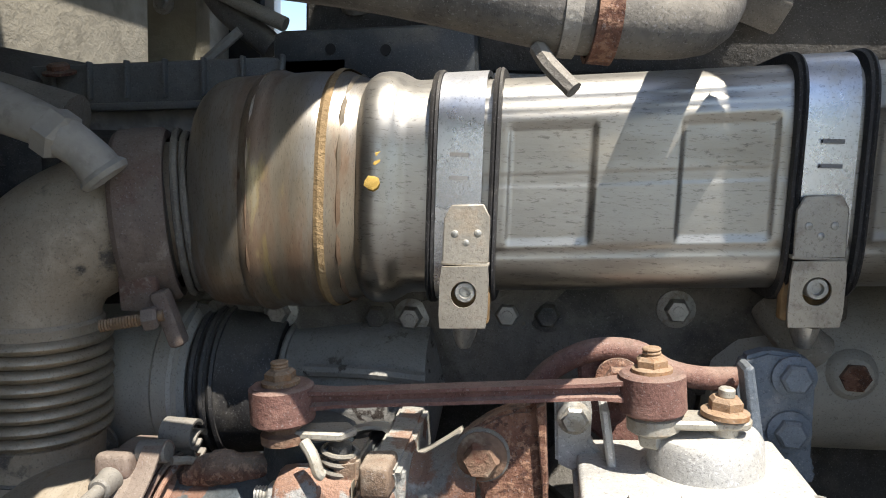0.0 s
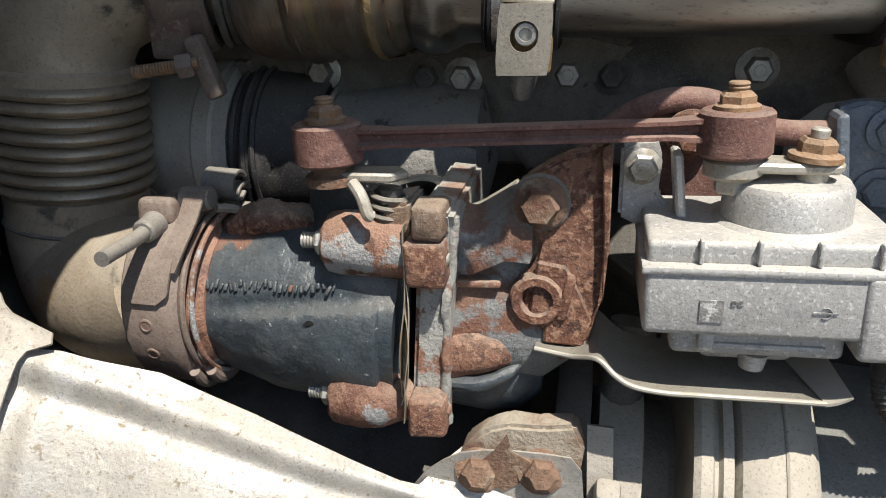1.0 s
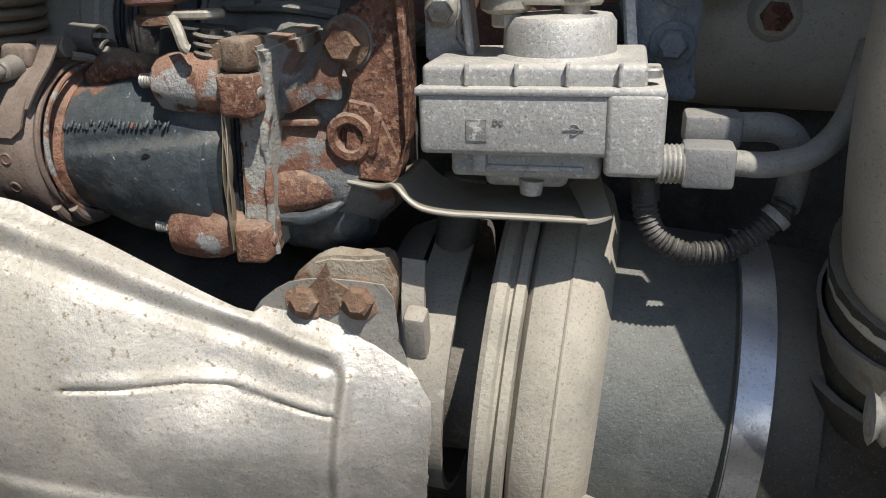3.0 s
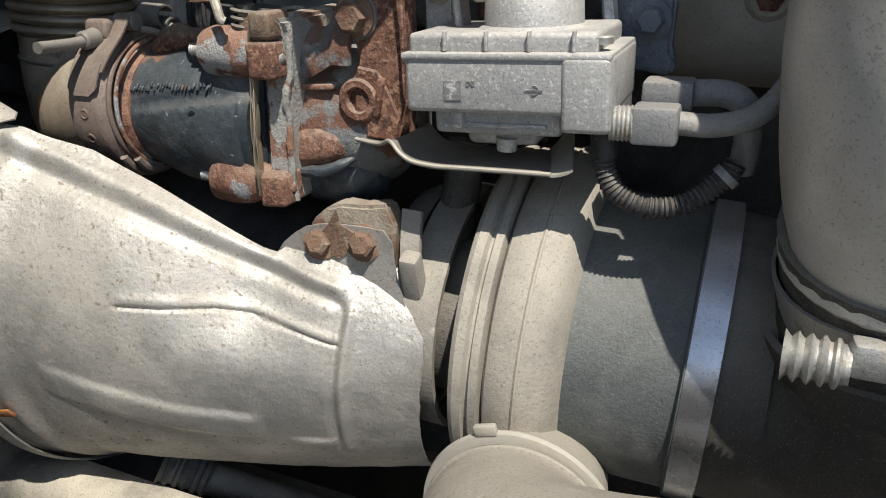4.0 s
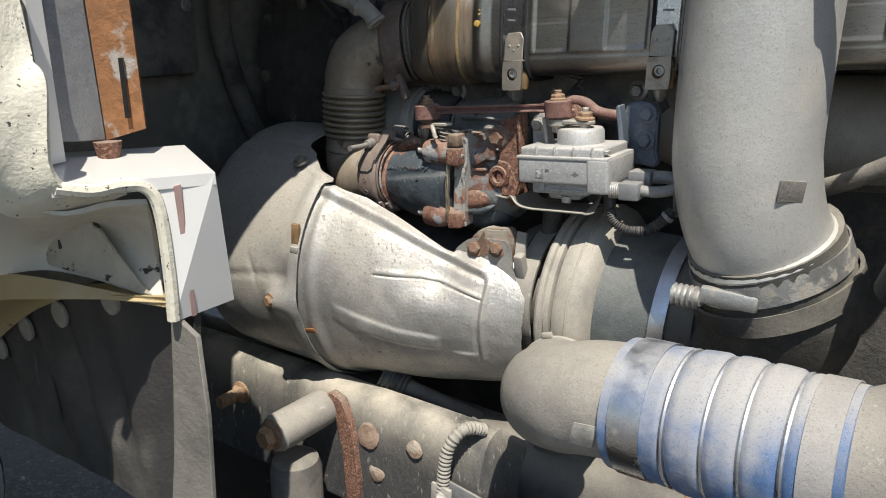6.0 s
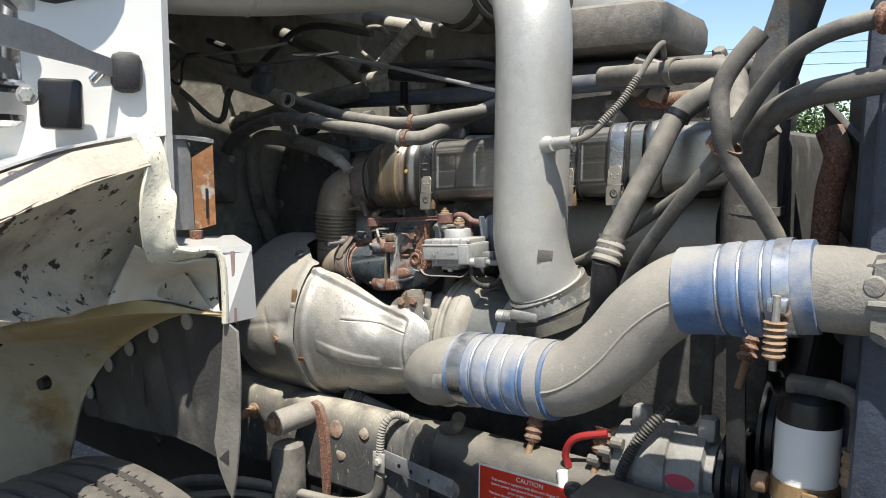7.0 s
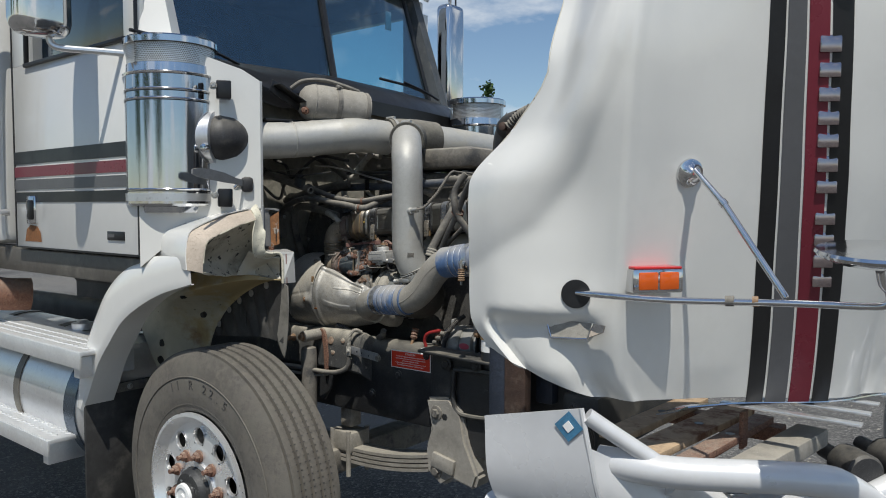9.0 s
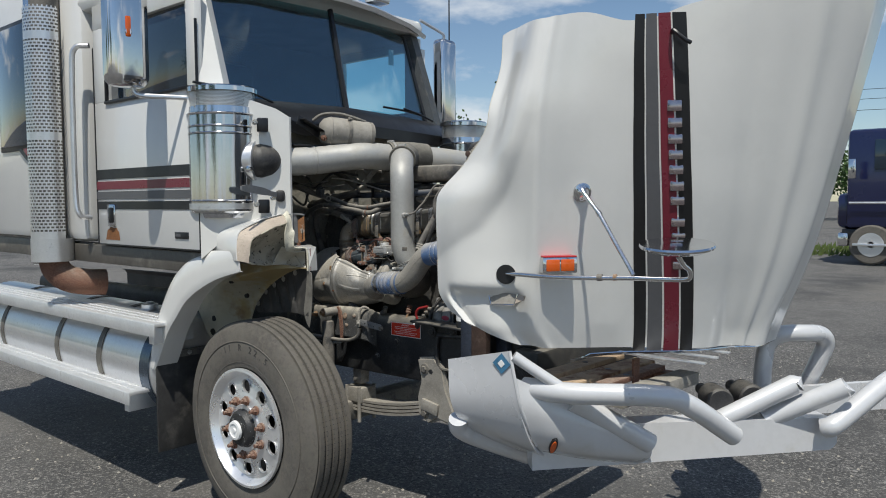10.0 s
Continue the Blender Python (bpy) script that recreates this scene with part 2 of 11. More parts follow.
    if grit:
        g = noise_node(850, 3, 0.7)
        sc = N.new("ShaderNodeMath")
        sc.operation = "MULTIPLY"
        sc.inputs[1].default_value = grit
        K.new(ramp(g, 0.57, 0.70), sc.inputs[0])
        hs = N.new("ShaderNodeHueSaturation")
        hs.inputs["Value"].default_value, hs.inputs["Saturation"].default_value = 0.62, 1.05
        K.new(c, hs.inputs["Color"])
        dk = mix(ramp(noise_node(700, 4, 0.75), 0.54, 0.66), c, hs.outputs[0])
        c = mix(sc.outputs[0], dk, tuple(0.55 * x + 0.22 for x in col))
    K.new(c, bs.inputs["Base Color"])
    for src, key in ((r, "Roughness"), (me, "Metallic")):
        if isinstance(src, (int, float)):
            bs.inputs[key].default_value = src
        else:
            K.new(src, bs.inputs[key])
    bs.inputs["Coat Weight"].default_value = coat
    bs.inputs["Specular IOR Level"].default_value = spec
    if bump:
        b = N.new("ShaderNodeBump")
        b.inputs["Strength"].default_value = min(1.0, bump * 1.7)
        b.inputs["Distance"].default_value = 0.6 / bump_scale
        K.new(height, b.inputs["Height"])
        K.new(b.outputs[0], bs.inputs["Normal"])
    return m


def plain(name, col, rough=0.4, metal=0.0, emit=0.0, trans=0.0, coat=0.0, ior=1.45):
    m = bpy.data.materials.new(name)
    m.use_nodes = True
    bs = m.node_tree.nodes["Principled BSDF"]
    bs.inputs["Base Color"].default_value = (*col, 1)
    bs.inputs["Roughness"].default_value = rough
    bs.inputs["Metallic"].default_value = metal
    bs.inputs["Transmission Weight"].default_value = trans
    bs.inputs["Coat Weight"].default_value = coat
    bs.inputs["IOR"].default_value = ior
    return m


DUST = (0.36, 0.33, 0.27)
RUST = (0.15, 0.066, 0.042)
RUST2 = (0.235, 0.120, 0.080)
M_steel = mat("brushed steel", (0.40, 0.39, 0.365), 0.34, 1.0, 0.10, 40, [((0.42, 0.38, 0.30), 14, 0.52, 0.75, 0.6, 0.5)], 0.04, 300, (DUST, 0.30), stretch=(0.25, 1, 1), grit=0.12)
M_strap = mat("strap steel", (0.60, 0.62, 0.66), 0.26, 1.0, 0.08, 90, [((0.55, 0.53, 0.5), 40, 0.55, 0.7, 0.5, 0.8)], 0.05, 400, (DUST, 0.35))
M_heat = mat("heat-tinted steel", (0.30, 0.26, 0.20), 0.36, 0.75, 0.14, 16, [((0.20, 0.135, 0.09), 14, 0.46, 0.60, 0.5, 0.5), ((0.38, 0.29, 0.13), 22, 0.58, 0.66, 0.4, 0.7), ((0.36, 0.34, 0.31), 11, 0.54, 0.66, 0.34, 0.85), ((0.15, 0.085, 0.05), 30, 0.64, 0.70, 0.6, 0.3)], 0.03, 260, (DUST, 0.35), stretch=(2.2, 0.45, 0.45), grit=0.12)
M_tan = mat("tan scale", (0.30, 0.21, 0.11), 0.8, 0.2, 0.3, 80, (), 0.5, 300)
M_rust = mat("rusted iron", RUST, 0.9, 0.0, 0.35, 70, [((0.33, 0.19, 0.125), 300, 0.50, 0.60, 0.95, 0), (RUST2, 45, 0.45, 0.7, 0.95, 0), ((0.085, 0.04, 0.03), 160, 0.56, 0.62, 0.9, 0)], 0.9, 300, (DUST, 0.45))
M_rod = mat("rusted rod", (0.155, 0.076, 0.062), 0.8, 0.0, 0.25, 90, [((0.26, 0.145, 0.115), 60, 0.5, 0.7, 0.85, 0)], 0.35, 420, (DUST, 0.3))
M_paintrust = mat("slate paint with rust", (0.040, 0.052, 0.062), 0.34, 0.0, 0.4, 60, [((0.11, 0.118, 0.125), 22, 0.52, 0.68, 0.55, 0), (RUST, 15, 0.645, 0.665, 0.9, 0), ((0.36, 0.36, 0.35), 210, 0.66, 0.70, 0.7, 0)], 0.24, 260, (DUST, 0.16), grit=0.25)
M_halfrust = mat("rust over grey paint", RUST2, 0.85, 0.0, 0.35, 60, [((0.30, 0.305, 0.305), 34, 0.50, 0.54, 0.6, 0), ((0.12, 0.05, 0.032), 70, 0.52, 0.62, 0.9, 0)], 0.6, 420, (DUST, 0.35))
M_alu = mat("cast aluminium", (0.40, 0.40, 0.39), 0.55, 0.35, 0.12, 120, [((0.58, 0.58, 0.57), 480, 0.54, 0.66, 0.5, 0.2), ((0.30, 0.30, 0.30), 60, 0.58, 0.72, 0.7, 0.3)], 0.22, 620, ((0.50, 0.47, 0.41), 0.6))
M_shield = mat("dusty aluminised sheet", (0.45, 0.44, 0.415), 0.42, 0.6, 0.18, 26, [((0.36, 0.335, 0.29), 7, 0.42, 0.66, 0.75, 0.1), ((0.22, 0.185, 0.135), 240, 0.59, 0.66, 0.8, 0.1), ((0.60, 0.59, 0.56), 330, 0.60, 0.68, 0.35, 0.8), ((0.30, 0.20, 0.11), 6, 0.64, 0.74, 0.9, 0)], 0.16, 260, (DUST, 0.45))
M_dusty = mat("dust-covered metal", (0.31, 0.29, 0.255), 0.8, 0.1, 0.16, 30, [((0.22, 0.205, 0.18), 9, 0.45, 0.7, 0.85, 0.1), ((0.42, 0.40, 0.35), 120, 0.6, 0.7, 0.9, 0)], 0.2, 300, (DUST, 0.6))
M_dustdk = mat("dusty dark iron", (0.16, 0.147, 0.128), 0.75, 0.0, 0.3, 40, [((0.20, 0.185, 0.16), 22, 0.5, 0.72, 0.9, 0), ((0.05, 0.05, 0.05), 11, 0.5, 0.66, 0.6, 0)], 0.3, 240, (DUST, 0.5))
M_comp = mat("grey compressor casting", (0.23, 0.24, 0.245), 0.55, 0.3, 0.10, 50, [((0.30, 0.30, 0.29), 16, 0.52, 0.72, 0.7, 0.2)], 0.25, 420, (DUST, 0.35))
M_block = mat("engine block", (0.055, 0.053, 0.05), 0.7, 0.0, 0.4, 30, [((0.15, 0.138, 0.115), 14, 0.5, 0.72, 0.9, 0)], 0.3, 160, (DUST, 0.25))
M_rubber = mat("black rubber", (0.022, 0.022, 0.024), 0.55, 0.0, 0.3, 80, [((0.07, 0.066, 0.06), 30, 0.55, 0.72, 0.9, 0)], 0.12, 300, (DUST, 0.25))
M_hose = mat("dusty hose", (0.085, 0.08, 0.074), 0.75, 0.0, 0.25, 40, [((0.19, 0.175, 0.15), 18, 0.48, 0.72, 0.95, 0)], 0.2, 260, (DUST, 0.75))
M_silver = mat("silver-painted pipe", (0.46, 0.455, 0.43), 0.42, 0.35, 0.09, 24, [((0.40, 0.375, 0.32), 6, 0.5, 0.75, 0.7, 0.1), ((0.30, 0.28, 0.25), 130, 0.67, 0.73, 0.8, 0)], 0.10, 200, (DUST, 0.35))
M_spipe = mat("dust-caked charge pipe", (0.30, 0.28, 0.245), 0.75, 0.15, 0.14, 30, [((0.24, 0.225, 0.195), 8, 0.45, 0.7, 0.85, 0.1), ((0.38, 0.36, 0.32), 160, 0.62, 0.7, 0.8, 0)], 0.22, 330, (DUST, 0.55))
M_blue = mat("blue silicone hose", (0.07, 0.135, 0.27), 0.55, 0.0, 0.2, 40, [((0.27, 0.28, 0.31), 11, 0.44, 0.62, 0.9, 0)], 0.12, 260, ((0.33, 0.32, 0.30), 1.0))
M_white = mat("white truck paint", (0.71, 0.70, 0.665), 0.22, 0.0, 0.02, 6, (), 0.0, 100, coat=0.6)
M_whitedirt = mat("dirty cream paint", (0.60, 0.57, 0.48), 0.55, 0.0, 0.10, 14, [((0.36, 0.30, 0.21), 5, 0.52, 0.78, 0.9, 0), ((0.06, 0.045, 0.035), 26, 0.67, 0.70, 0.9, 0)], 0.15, 120)
M_edge = mat("raw fibreglass edge", (0.45, 0.38, 0.31), 0.8, 0.0, 0.15, 60, [((0.30, 0.25, 0.2), 40, 0.58, 0.7, 0.9, 0)], 0.2, 300)
M_speck = mat("gritty cream fibreglass", (0.62, 0.59, 0.48), 0.8, 0.0, 0.1, 30, [((0.08, 0.07, 0.06), 170, 0.62, 0.66, 0.9, 0)], 0.3, 200)
M_chrome = mat("chrome", (0.68, 0.68, 0.69), 0.09, 1.0, 0.03, 20, [((0.6, 0.6, 0.6), 12, 0.6, 0.8, 0.2, 0.9)], 0.0)
M_alupol = mat("polished aluminium", (0.74, 0.74, 0.74), 0.33, 0.8, 0.05, 30, [((0.55, 0.55, 0.55), 40, 0.58, 0.75, 0.4, 0.9)], 0.03, 200)
M_tread = mat("tread plate aluminium", (0.76, 0.76, 0.75), 0.40, 0.6, 0.06, 40, [((0.52, 0.50, 0.46), 10, 0.60, 0.80, 0.8, 0.2)], 0.2, 200)
M_rim = mat("polished wheel alloy", (0.90, 0.90, 0.90), 0.30, 0.75, 0.04, 30, [((0.66, 0.66, 0.66), 40, 0.62, 0.78, 0.4, 0.9)], 0.02, 200)
M_tyre = mat("tyre rubber", (0.115, 0.104, 0.090), 0.85, 0.0, 0.25, 30, [((0.15, 0.135, 0.11), 34, 0.42, 0.78, 0.9, 0), ((0.13, 0.12, 0.10), 5, 0.45, 0.7, 0.7, 0)], 0.25, 200)
M_frame = mat("black frame paint", (0.018, 0.019, 0.021), 0.5, 0.0, 0.3, 20, [((0.10, 0.095, 0.085), 6, 0.5, 0.8, 0.9, 0), ((0.16, 0.15, 0.13), 60, 0.66, 0.76, 0.9, 0)], 0.15, 120, (DUST, 0.55))
M_asphalt = mat("gravelly asphalt", (0.085, 0.082, 0.078), 0.95, 0.0, 0.3, 3, [((0.21, 0.20, 0.185), 60, 0.52, 0.60, 0.95, 0), ((0.29, 0.28, 0.255), 34, 0.60, 0.64, 0.95, 0), ((0.03, 0.03, 0.03), 45, 0.58, 0.64, 0.95, 0), ((0.055, 0.054, 0.052), 0.5, 0.5, 0.7, 0.9, 0), ((0.15, 0.14, 0.125), 0.22, 0.5, 0.68, 0.95, 0)], 0.8, 70)
M_black = mat("satin black", (0.012, 0.012, 0.013), 0.35, 0.0, 0.2, 30, (), 0.05, 200)
M_maroon = mat("maroon vinyl", (0.16, 0.018, 0.032), 0.3, 0.0, 0.05, 20, (), 0.0)
M_grey = mat("grey vinyl", (0.10, 0.10, 0.105), 0.35, 0.0, 0.06, 20, (), 0.0)
M_glass = plain("tinted glass", (0.014, 0.028, 0.045), 0.03, 0.0, coat=1.0)
M_pane = plain("clear glass", (0.75, 0.85, 0.88), 0.0, 0.0, trans=1.0)
M_orange = plain("amber lens", (0.62, 0.10, 0.008), 0.2, 0.0, coat=0.6)
M_red = plain("red label", (0.62, 0.045, 0.02), 0.4)
M_label = plain("white label", (0.78, 0.78, 0.76), 0.5)
M_ink = plain("dark ink", (0.02, 0.02, 0.02), 0.6)
M_bumper = mat("silver bumper paint", (0.64, 0.64, 0.645), 0.30, 0.15, 0.04, 10, [((0.55, 0.54, 0.51), 4, 0.58, 0.78, 0.6, 0.1)], 0.04, 200, coat=0.35)
M_leaf = mat("leaves", (0.05, 0.10, 0.02), 0.8, 0.0, 0.4, 1.5, (), 0.0)
M_rad = mat("dark radiator paint", (0.032, 0.042, 0.065), 0.55, 0.0, 0.3, 20, [((0.10, 0.10, 0.10), 18, 0.6, 0.75, 0.9, 0)], 0.2, 120, (DUST, 0.3))
M_upright = mat("rust-brown upright", (0.085, 0.05, 0.037), 0.8, 0.0, 0.3, 20, [((0.16, 0.12, 0.09), 12, 0.52, 0.7, 0.9, 0)], 0.3, 150, (DUST, 0.4))
M_blueiron = mat("grey-blue bracket", (0.13, 0.16, 0.20), 0.55, 0.2, 0.15, 60, [((0.26, 0.27, 0.28), 40, 0.55, 0.7, 0.8, 0)], 0.3, 300, (DUST, 0.35))
M_bolt = mat("zinc bolt", (0.45, 0.45, 0.43), 0.42, 0.8, 0.15, 150, [((0.30, 0.27, 0.22), 70, 0.5, 0.65, 0.8, 0.2)], 0.2, 500, (DUST, 0.4))
M_brassbolt = mat("rusty brass nut", (0.28, 0.175, 0.10), 0.75, 0.1, 0.25, 150, [((0.25, 0.12, 0.05), 90, 0.5, 0.65, 0.9, 0)], 0.3, 500, (DUST, 0.3))
M_grass = mat("verge grass", (0.10, 0.14, 0.035), 0.9, 0.0, 0.35, 0.8, (), 0.0)
M_bark = mat("weathered bark", (0.10, 0.075, 0.055), 0.9, 0.0, 0.3, 8, (), 0.3, 30)
M_siding = mat("white siding", (0.72, 0.72, 0.70), 0.7, 0.0, 0.05, 2, (), 0.0)
M_roof = mat("brown shingles", (0.12, 0.085, 0.07), 0.9, 0.0, 0.2, 4, (), 0.0)
M_brick = mat("red brick", (0.30, 0.10, 0.06), 0.9, 0.0, 0.2, 6, (), 0.0)
M_navy = mat("navy paint", (0.012, 0.016, 0.06), 0.25, 0.0, 0.05, 4, (), 0.0, coat=0.5)
M_tyrelet = mat("raised tyre letters", (0.075, 0.07, 0.065), 0.85, 0.0, 0.2, 30, (), 0.1, 160)
M_hub = mat("greasy hub", (0.05, 0.05, 0.05), 0.5, 0.4, 0.3, 50, [((0.45, 0.45, 0.44), 30, 0.58, 0.62, 0.5, 0.8)], 0.3, 200)
M_rust2 = mat("rust stain", (0.24, 0.10, 0.035), 0.9, 0.0, 0.4, 40, (), 0.3, 200)
def clear_glass(name, tint, base):
    """Thin tinted pane: see-through, with a sky reflection that grows at a slant."""
    m = bpy.data.materials.new(name)
    m.use_nodes = True
    t = m.node_tree
    t.nodes.clear()
    out = t.nodes.new("ShaderNodeOutputMaterial")
    mix = t.nodes.new("ShaderNodeMixShader")
    clear = t.nodes.new("ShaderNodeBsdfTransparent")
    clear.inputs["Color"].default_value = (*tint, 1)
    gloss = t.nodes.new("ShaderNodeBsdfGlossy")
    gloss.inputs["Roughness"].default_value = 0.02
    face = t.nodes.new("ShaderNodeLayerWeight")
    face.inputs["Blend"].default_value = 0.5
    curve = t.nodes.new("ShaderNodeMath")
    curve.operation = "POWER"
    curve.inputs[1].default_value = 3
    amount = t.nodes.new("ShaderNodeMath")
    amount.operation = "MULTIPLY_ADD"
    amount.inputs[1].default_value = 0.7
    amount.inputs[2].default_value = base
    t.links.new(face.outputs["Facing"], curve.inputs[0])
    t.links.new(curve.outputs[0], amount.inputs[0])
    t.links.new(amount.outputs[0], mix.inputs[0])
    t.links.new(clear.outputs[0], mix.inputs[1])
    t.links.new(gloss.outputs[0], mix.inputs[2])
    t.links.new(mix.outputs[0], out.inputs[0])
    return m


M_wind = clear_glass("windscreen glass", (0.62, 0.86, 0.92), 0.15)
M_trim = mat("dark cab trim", (0.022, 0.023, 0.025), 0.8, 0.0, 0.2, 20, (), 0.1, 200)
M_pane2 = plain("clear lens", (0.6, 0.6, 0.6), 0.1, 0.2, coat=1.0)
M_olive = mat("dusty olive firewall", (0.25, 0.235, 0.195), 0.85, 0.0, 0.3, 14, [((0.07, 0.065, 0.055), 5, 0.5, 0.7, 0.9, 0)], 0.2, 90)
M_rocker = mat("dull grey sill", (0.13, 0.12, 0.105), 0.45, 0.3, 0.2, 10, [((0.26, 0.24, 0.2), 4, 0.5, 0.7, 0.8, 0)], 0.1, 100)
M_tank2 = mat("blue-grey tank band", (0.10, 0.13, 0.17), 0.25, 0.8, 0.1, 20, (), 0.0)
M_well = mat("stained cream panel", (0.46, 0.43, 0.33), 0.7, 0.0, 0.12, 8, [((0.38, 0.295, 0.15), 2.0, 0.52, 0.62, 0.85, 0), ((0.20, 0.11, 0.06), 2.6, 0.60, 0.72, 0.9, 0), ((0.05, 0.04, 0.035), 14, 0.66, 0.70, 0.9, 0)], 0.2, 100)
M_apron = mat("dusty rubber sheet", (0.035, 0.034, 0.033), 0.6, 0.0, 0.3, 14, [((0.13, 0.12, 0.105), 5, 0.5, 0.75, 0.9, 0)], 0.2, 120)
M_hood = M_white
M_badge = plain("bright badge metal", (0.42, 0.36, 0.37), 0.18, 1.0)
M_redlens = plain("red lens", (0.55, 0.03, 0.03), 0.25, coat=0.5)
M_decal = mat("faded blue decal", (0.05, 0.16, 0.27), 0.5, 0.0, 0.3, 90, (), 0.0)
M_tanrust = mat("rusty tan slat", (0.40, 0.29, 0.185), 0.85, 0.0, 0.25, 20, [((0.16, 0.07, 0.035), 8, 0.52, 0.66, 0.9, 0)], 0.3, 120)
M_yellow = plain("yellow cap", (0.7, 0.6, 0.03), 0.4)
M_elbow = mat("dusty rubber elbow", (0.055, 0.053, 0.046), 0.7, 0.0, 0.25, 24, [((0.16, 0.148, 0.12), 9, 0.48, 0.7, 0.9, 0)], 0.15, 200, (DUST, 0.55))
M_hosegrey = mat("greyed silicone", (0.27, 0.26, 0.25), 0.8, 0.0, 0.15, 50, (), 0.15, 260, (DUST, 0.4))
M_tankcast = mat("dusty cast tank", (0.21, 0.20, 0.18), 0.8, 0.1, 0.18, 20, [((0.30, 0.285, 0.255), 9, 0.48, 0.7, 0.9, 0)], 0.35, 200, (DUST, 0.5))
M_coolpipe = mat("flaking black pipe", (0.11, 0.11, 0.11), 0.6, 0.0, 0.3, 30, [((0.19, 0.165, 0.13), 14, 0.5, 0.62, 0.9, 0), (RUST, 30, 0.6, 0.66, 0.9, 0)], 0.3, 200, (DUST, 0.5))
M_straprust = mat("rust-tan strap", (0.30, 0.20, 0.10), 0.7, 0.2, 0.25, 50, [((0.17, 0.09, 0.04), 30, 0.5, 0.66, 0.9, 0)], 0.2, 200)
M_alugrey = mat("grey cast unit", (0.30, 0.30, 0.295), 0.6, 0.3, 0.15, 50, [((0.18, 0.175, 0.16), 18, 0.52, 0.7, 0.8, 0.1)], 0.3, 300, (DUST, 0.45))
M_pink = plain("pink label", (0.42, 0.06, 0.10), 0.5)
M_redcable = plain("red cable", (0.28, 0.02, 0.02), 0.5)
M_headcast = mat("speckled head casting", (0.34, 0.33, 0.305), 0.75, 0.1, 0.25, 40, [((0.48, 0.46, 0.43), 45, 0.48, 0.62, 0.8, 0.2), ((0.07, 0.062, 0.05), 20, 0.55, 0.7, 0.9, 0)], 0.4, 200)
M_grey2 = mat("grey primer steel", (0.20, 0.205, 0.21), 0.55, 0.2, 0.15, 40, [((0.30, 0.29, 0.27), 20, 0.5, 0.7, 0.8, 0)], 0.15, 200, (DUST, 0.4))
M_flangerust = mat("orange rust flange", (0.26, 0.12, 0.05), 0.85, 0.0, 0.3, 50, [((0.36, 0.33, 0.29), 30, 0.55, 0.66, 0.8, 0)], 0.3, 250)
M_ochre = mat("ochre chip", (0.45, 0.30, 0.07), 0.8, 0.0, 0.2, 200, (), 0.3, 500)
M_tabsteel = mat("warm tab steel", (0.40, 0.37, 0.32), 0.45, 0.7, 0.12, 100, [((0.30, 0.26, 0.21), 60, 0.52, 0.68, 0.7, 0.3)], 0.15, 500, (DUST, 0.4))
M_bluehose = mat("dusty blue hose", (0.055, 0.068, 0.095), 0.6, 0.0, 0.2, 40, [((0.12, 0.12, 0.12), 18, 0.5, 0.72, 0.9, 0)], 0.15, 260, (DUST, 0.4))
M_elbowsteel = mat("dust-brown steel", (0.40, 0.33, 0.25), 0.62, 0.35, 0.2, 40, [((0.40, 0.345, 0.27), 16, 0.48, 0.66, 0.85, 0.1), ((0.40, 0.25, 0.12), 13, 0.60, 0.68, 0.8, 0.1), ((0.10, 0.09, 0.08), 30, 0.6, 0.7, 0.7, 0.2)], 0.15, 300, (DUST, 0.5))
M_bellows = mat("dull bellows steel", (0.40, 0.335, 0.25), 0.48, 0.7, 0.15, 60, (), 0.1, 300, (DUST, 0.35))
M_clamp = mat("brown clamp steel", (0.20, 0.155, 0.13), 0.7, 0.2, 0.18, 60, [((0.135, 0.078, 0.060), 18, 0.48, 0.64, 0.85, 0), ((0.29, 0.25, 0.21), 40, 0.60, 0.72, 0.8, 0)], 0.2, 350, (DUST, 0.25))
M_clampgrey = mat("grey clamp steel", (0.21, 0.20, 0.185), 0.6, 0.4, 0.12, 80, [((0.17, 0.15, 0.13), 40, 0.55, 0.68, 0.8, 0.1)], 0.15, 400, (DUST, 0.4))
M_greypipe = mat("smooth grey casting", (0.42, 0.405, 0.36), 0.6, 0.15, 0.10, 30, [((0.50, 0.475, 0.41), 10, 0.48, 0.7, 0.85, 0)], 0.15, 300, (DUST, 0.5))
M_mottle = mat("mottled casting", (0.24, 0.235, 0.22), 0.7, 0.1, 0.2, 40, [((0.05, 0.04, 0.035), 60, 0.58, 0.64, 0.8, 0)], 0.3, 240, (DUST, 0.35))
M_railgrey = mat("dark grey plastic", (0.15, 0.155, 0.15), 0.6, 0.0, 0.2, 40, [((0.16, 0.155, 0.14), 24, 0.5, 0.7, 0.9, 0)], 0.15, 240, (DUST, 0.4))
M_slate = mat("slate cover", (0.045, 0.052, 0.058), 0.5, 0.1, 0.2, 40, [((0.12, 0.118, 0.11), 20, 0.52, 0.72, 0.9, 0)], 0.15, 240, (DUST, 0.35))
M_postdust = mat("pale dusty post", (0.27, 0.255, 0.20), 0.85, 0.0, 0.15, 30, [((0.15, 0.14, 0.11), 14, 0.52, 0.7, 0.9, 0)], 0.2, 160)
M_fit = mat("dusty fitting", (0.40, 0.38, 0.34), 0.8, 0.1, 0.12, 80, [((0.26, 0.245, 0.21), 40, 0.5, 0.68, 0.9, 0)], 0.2, 300)
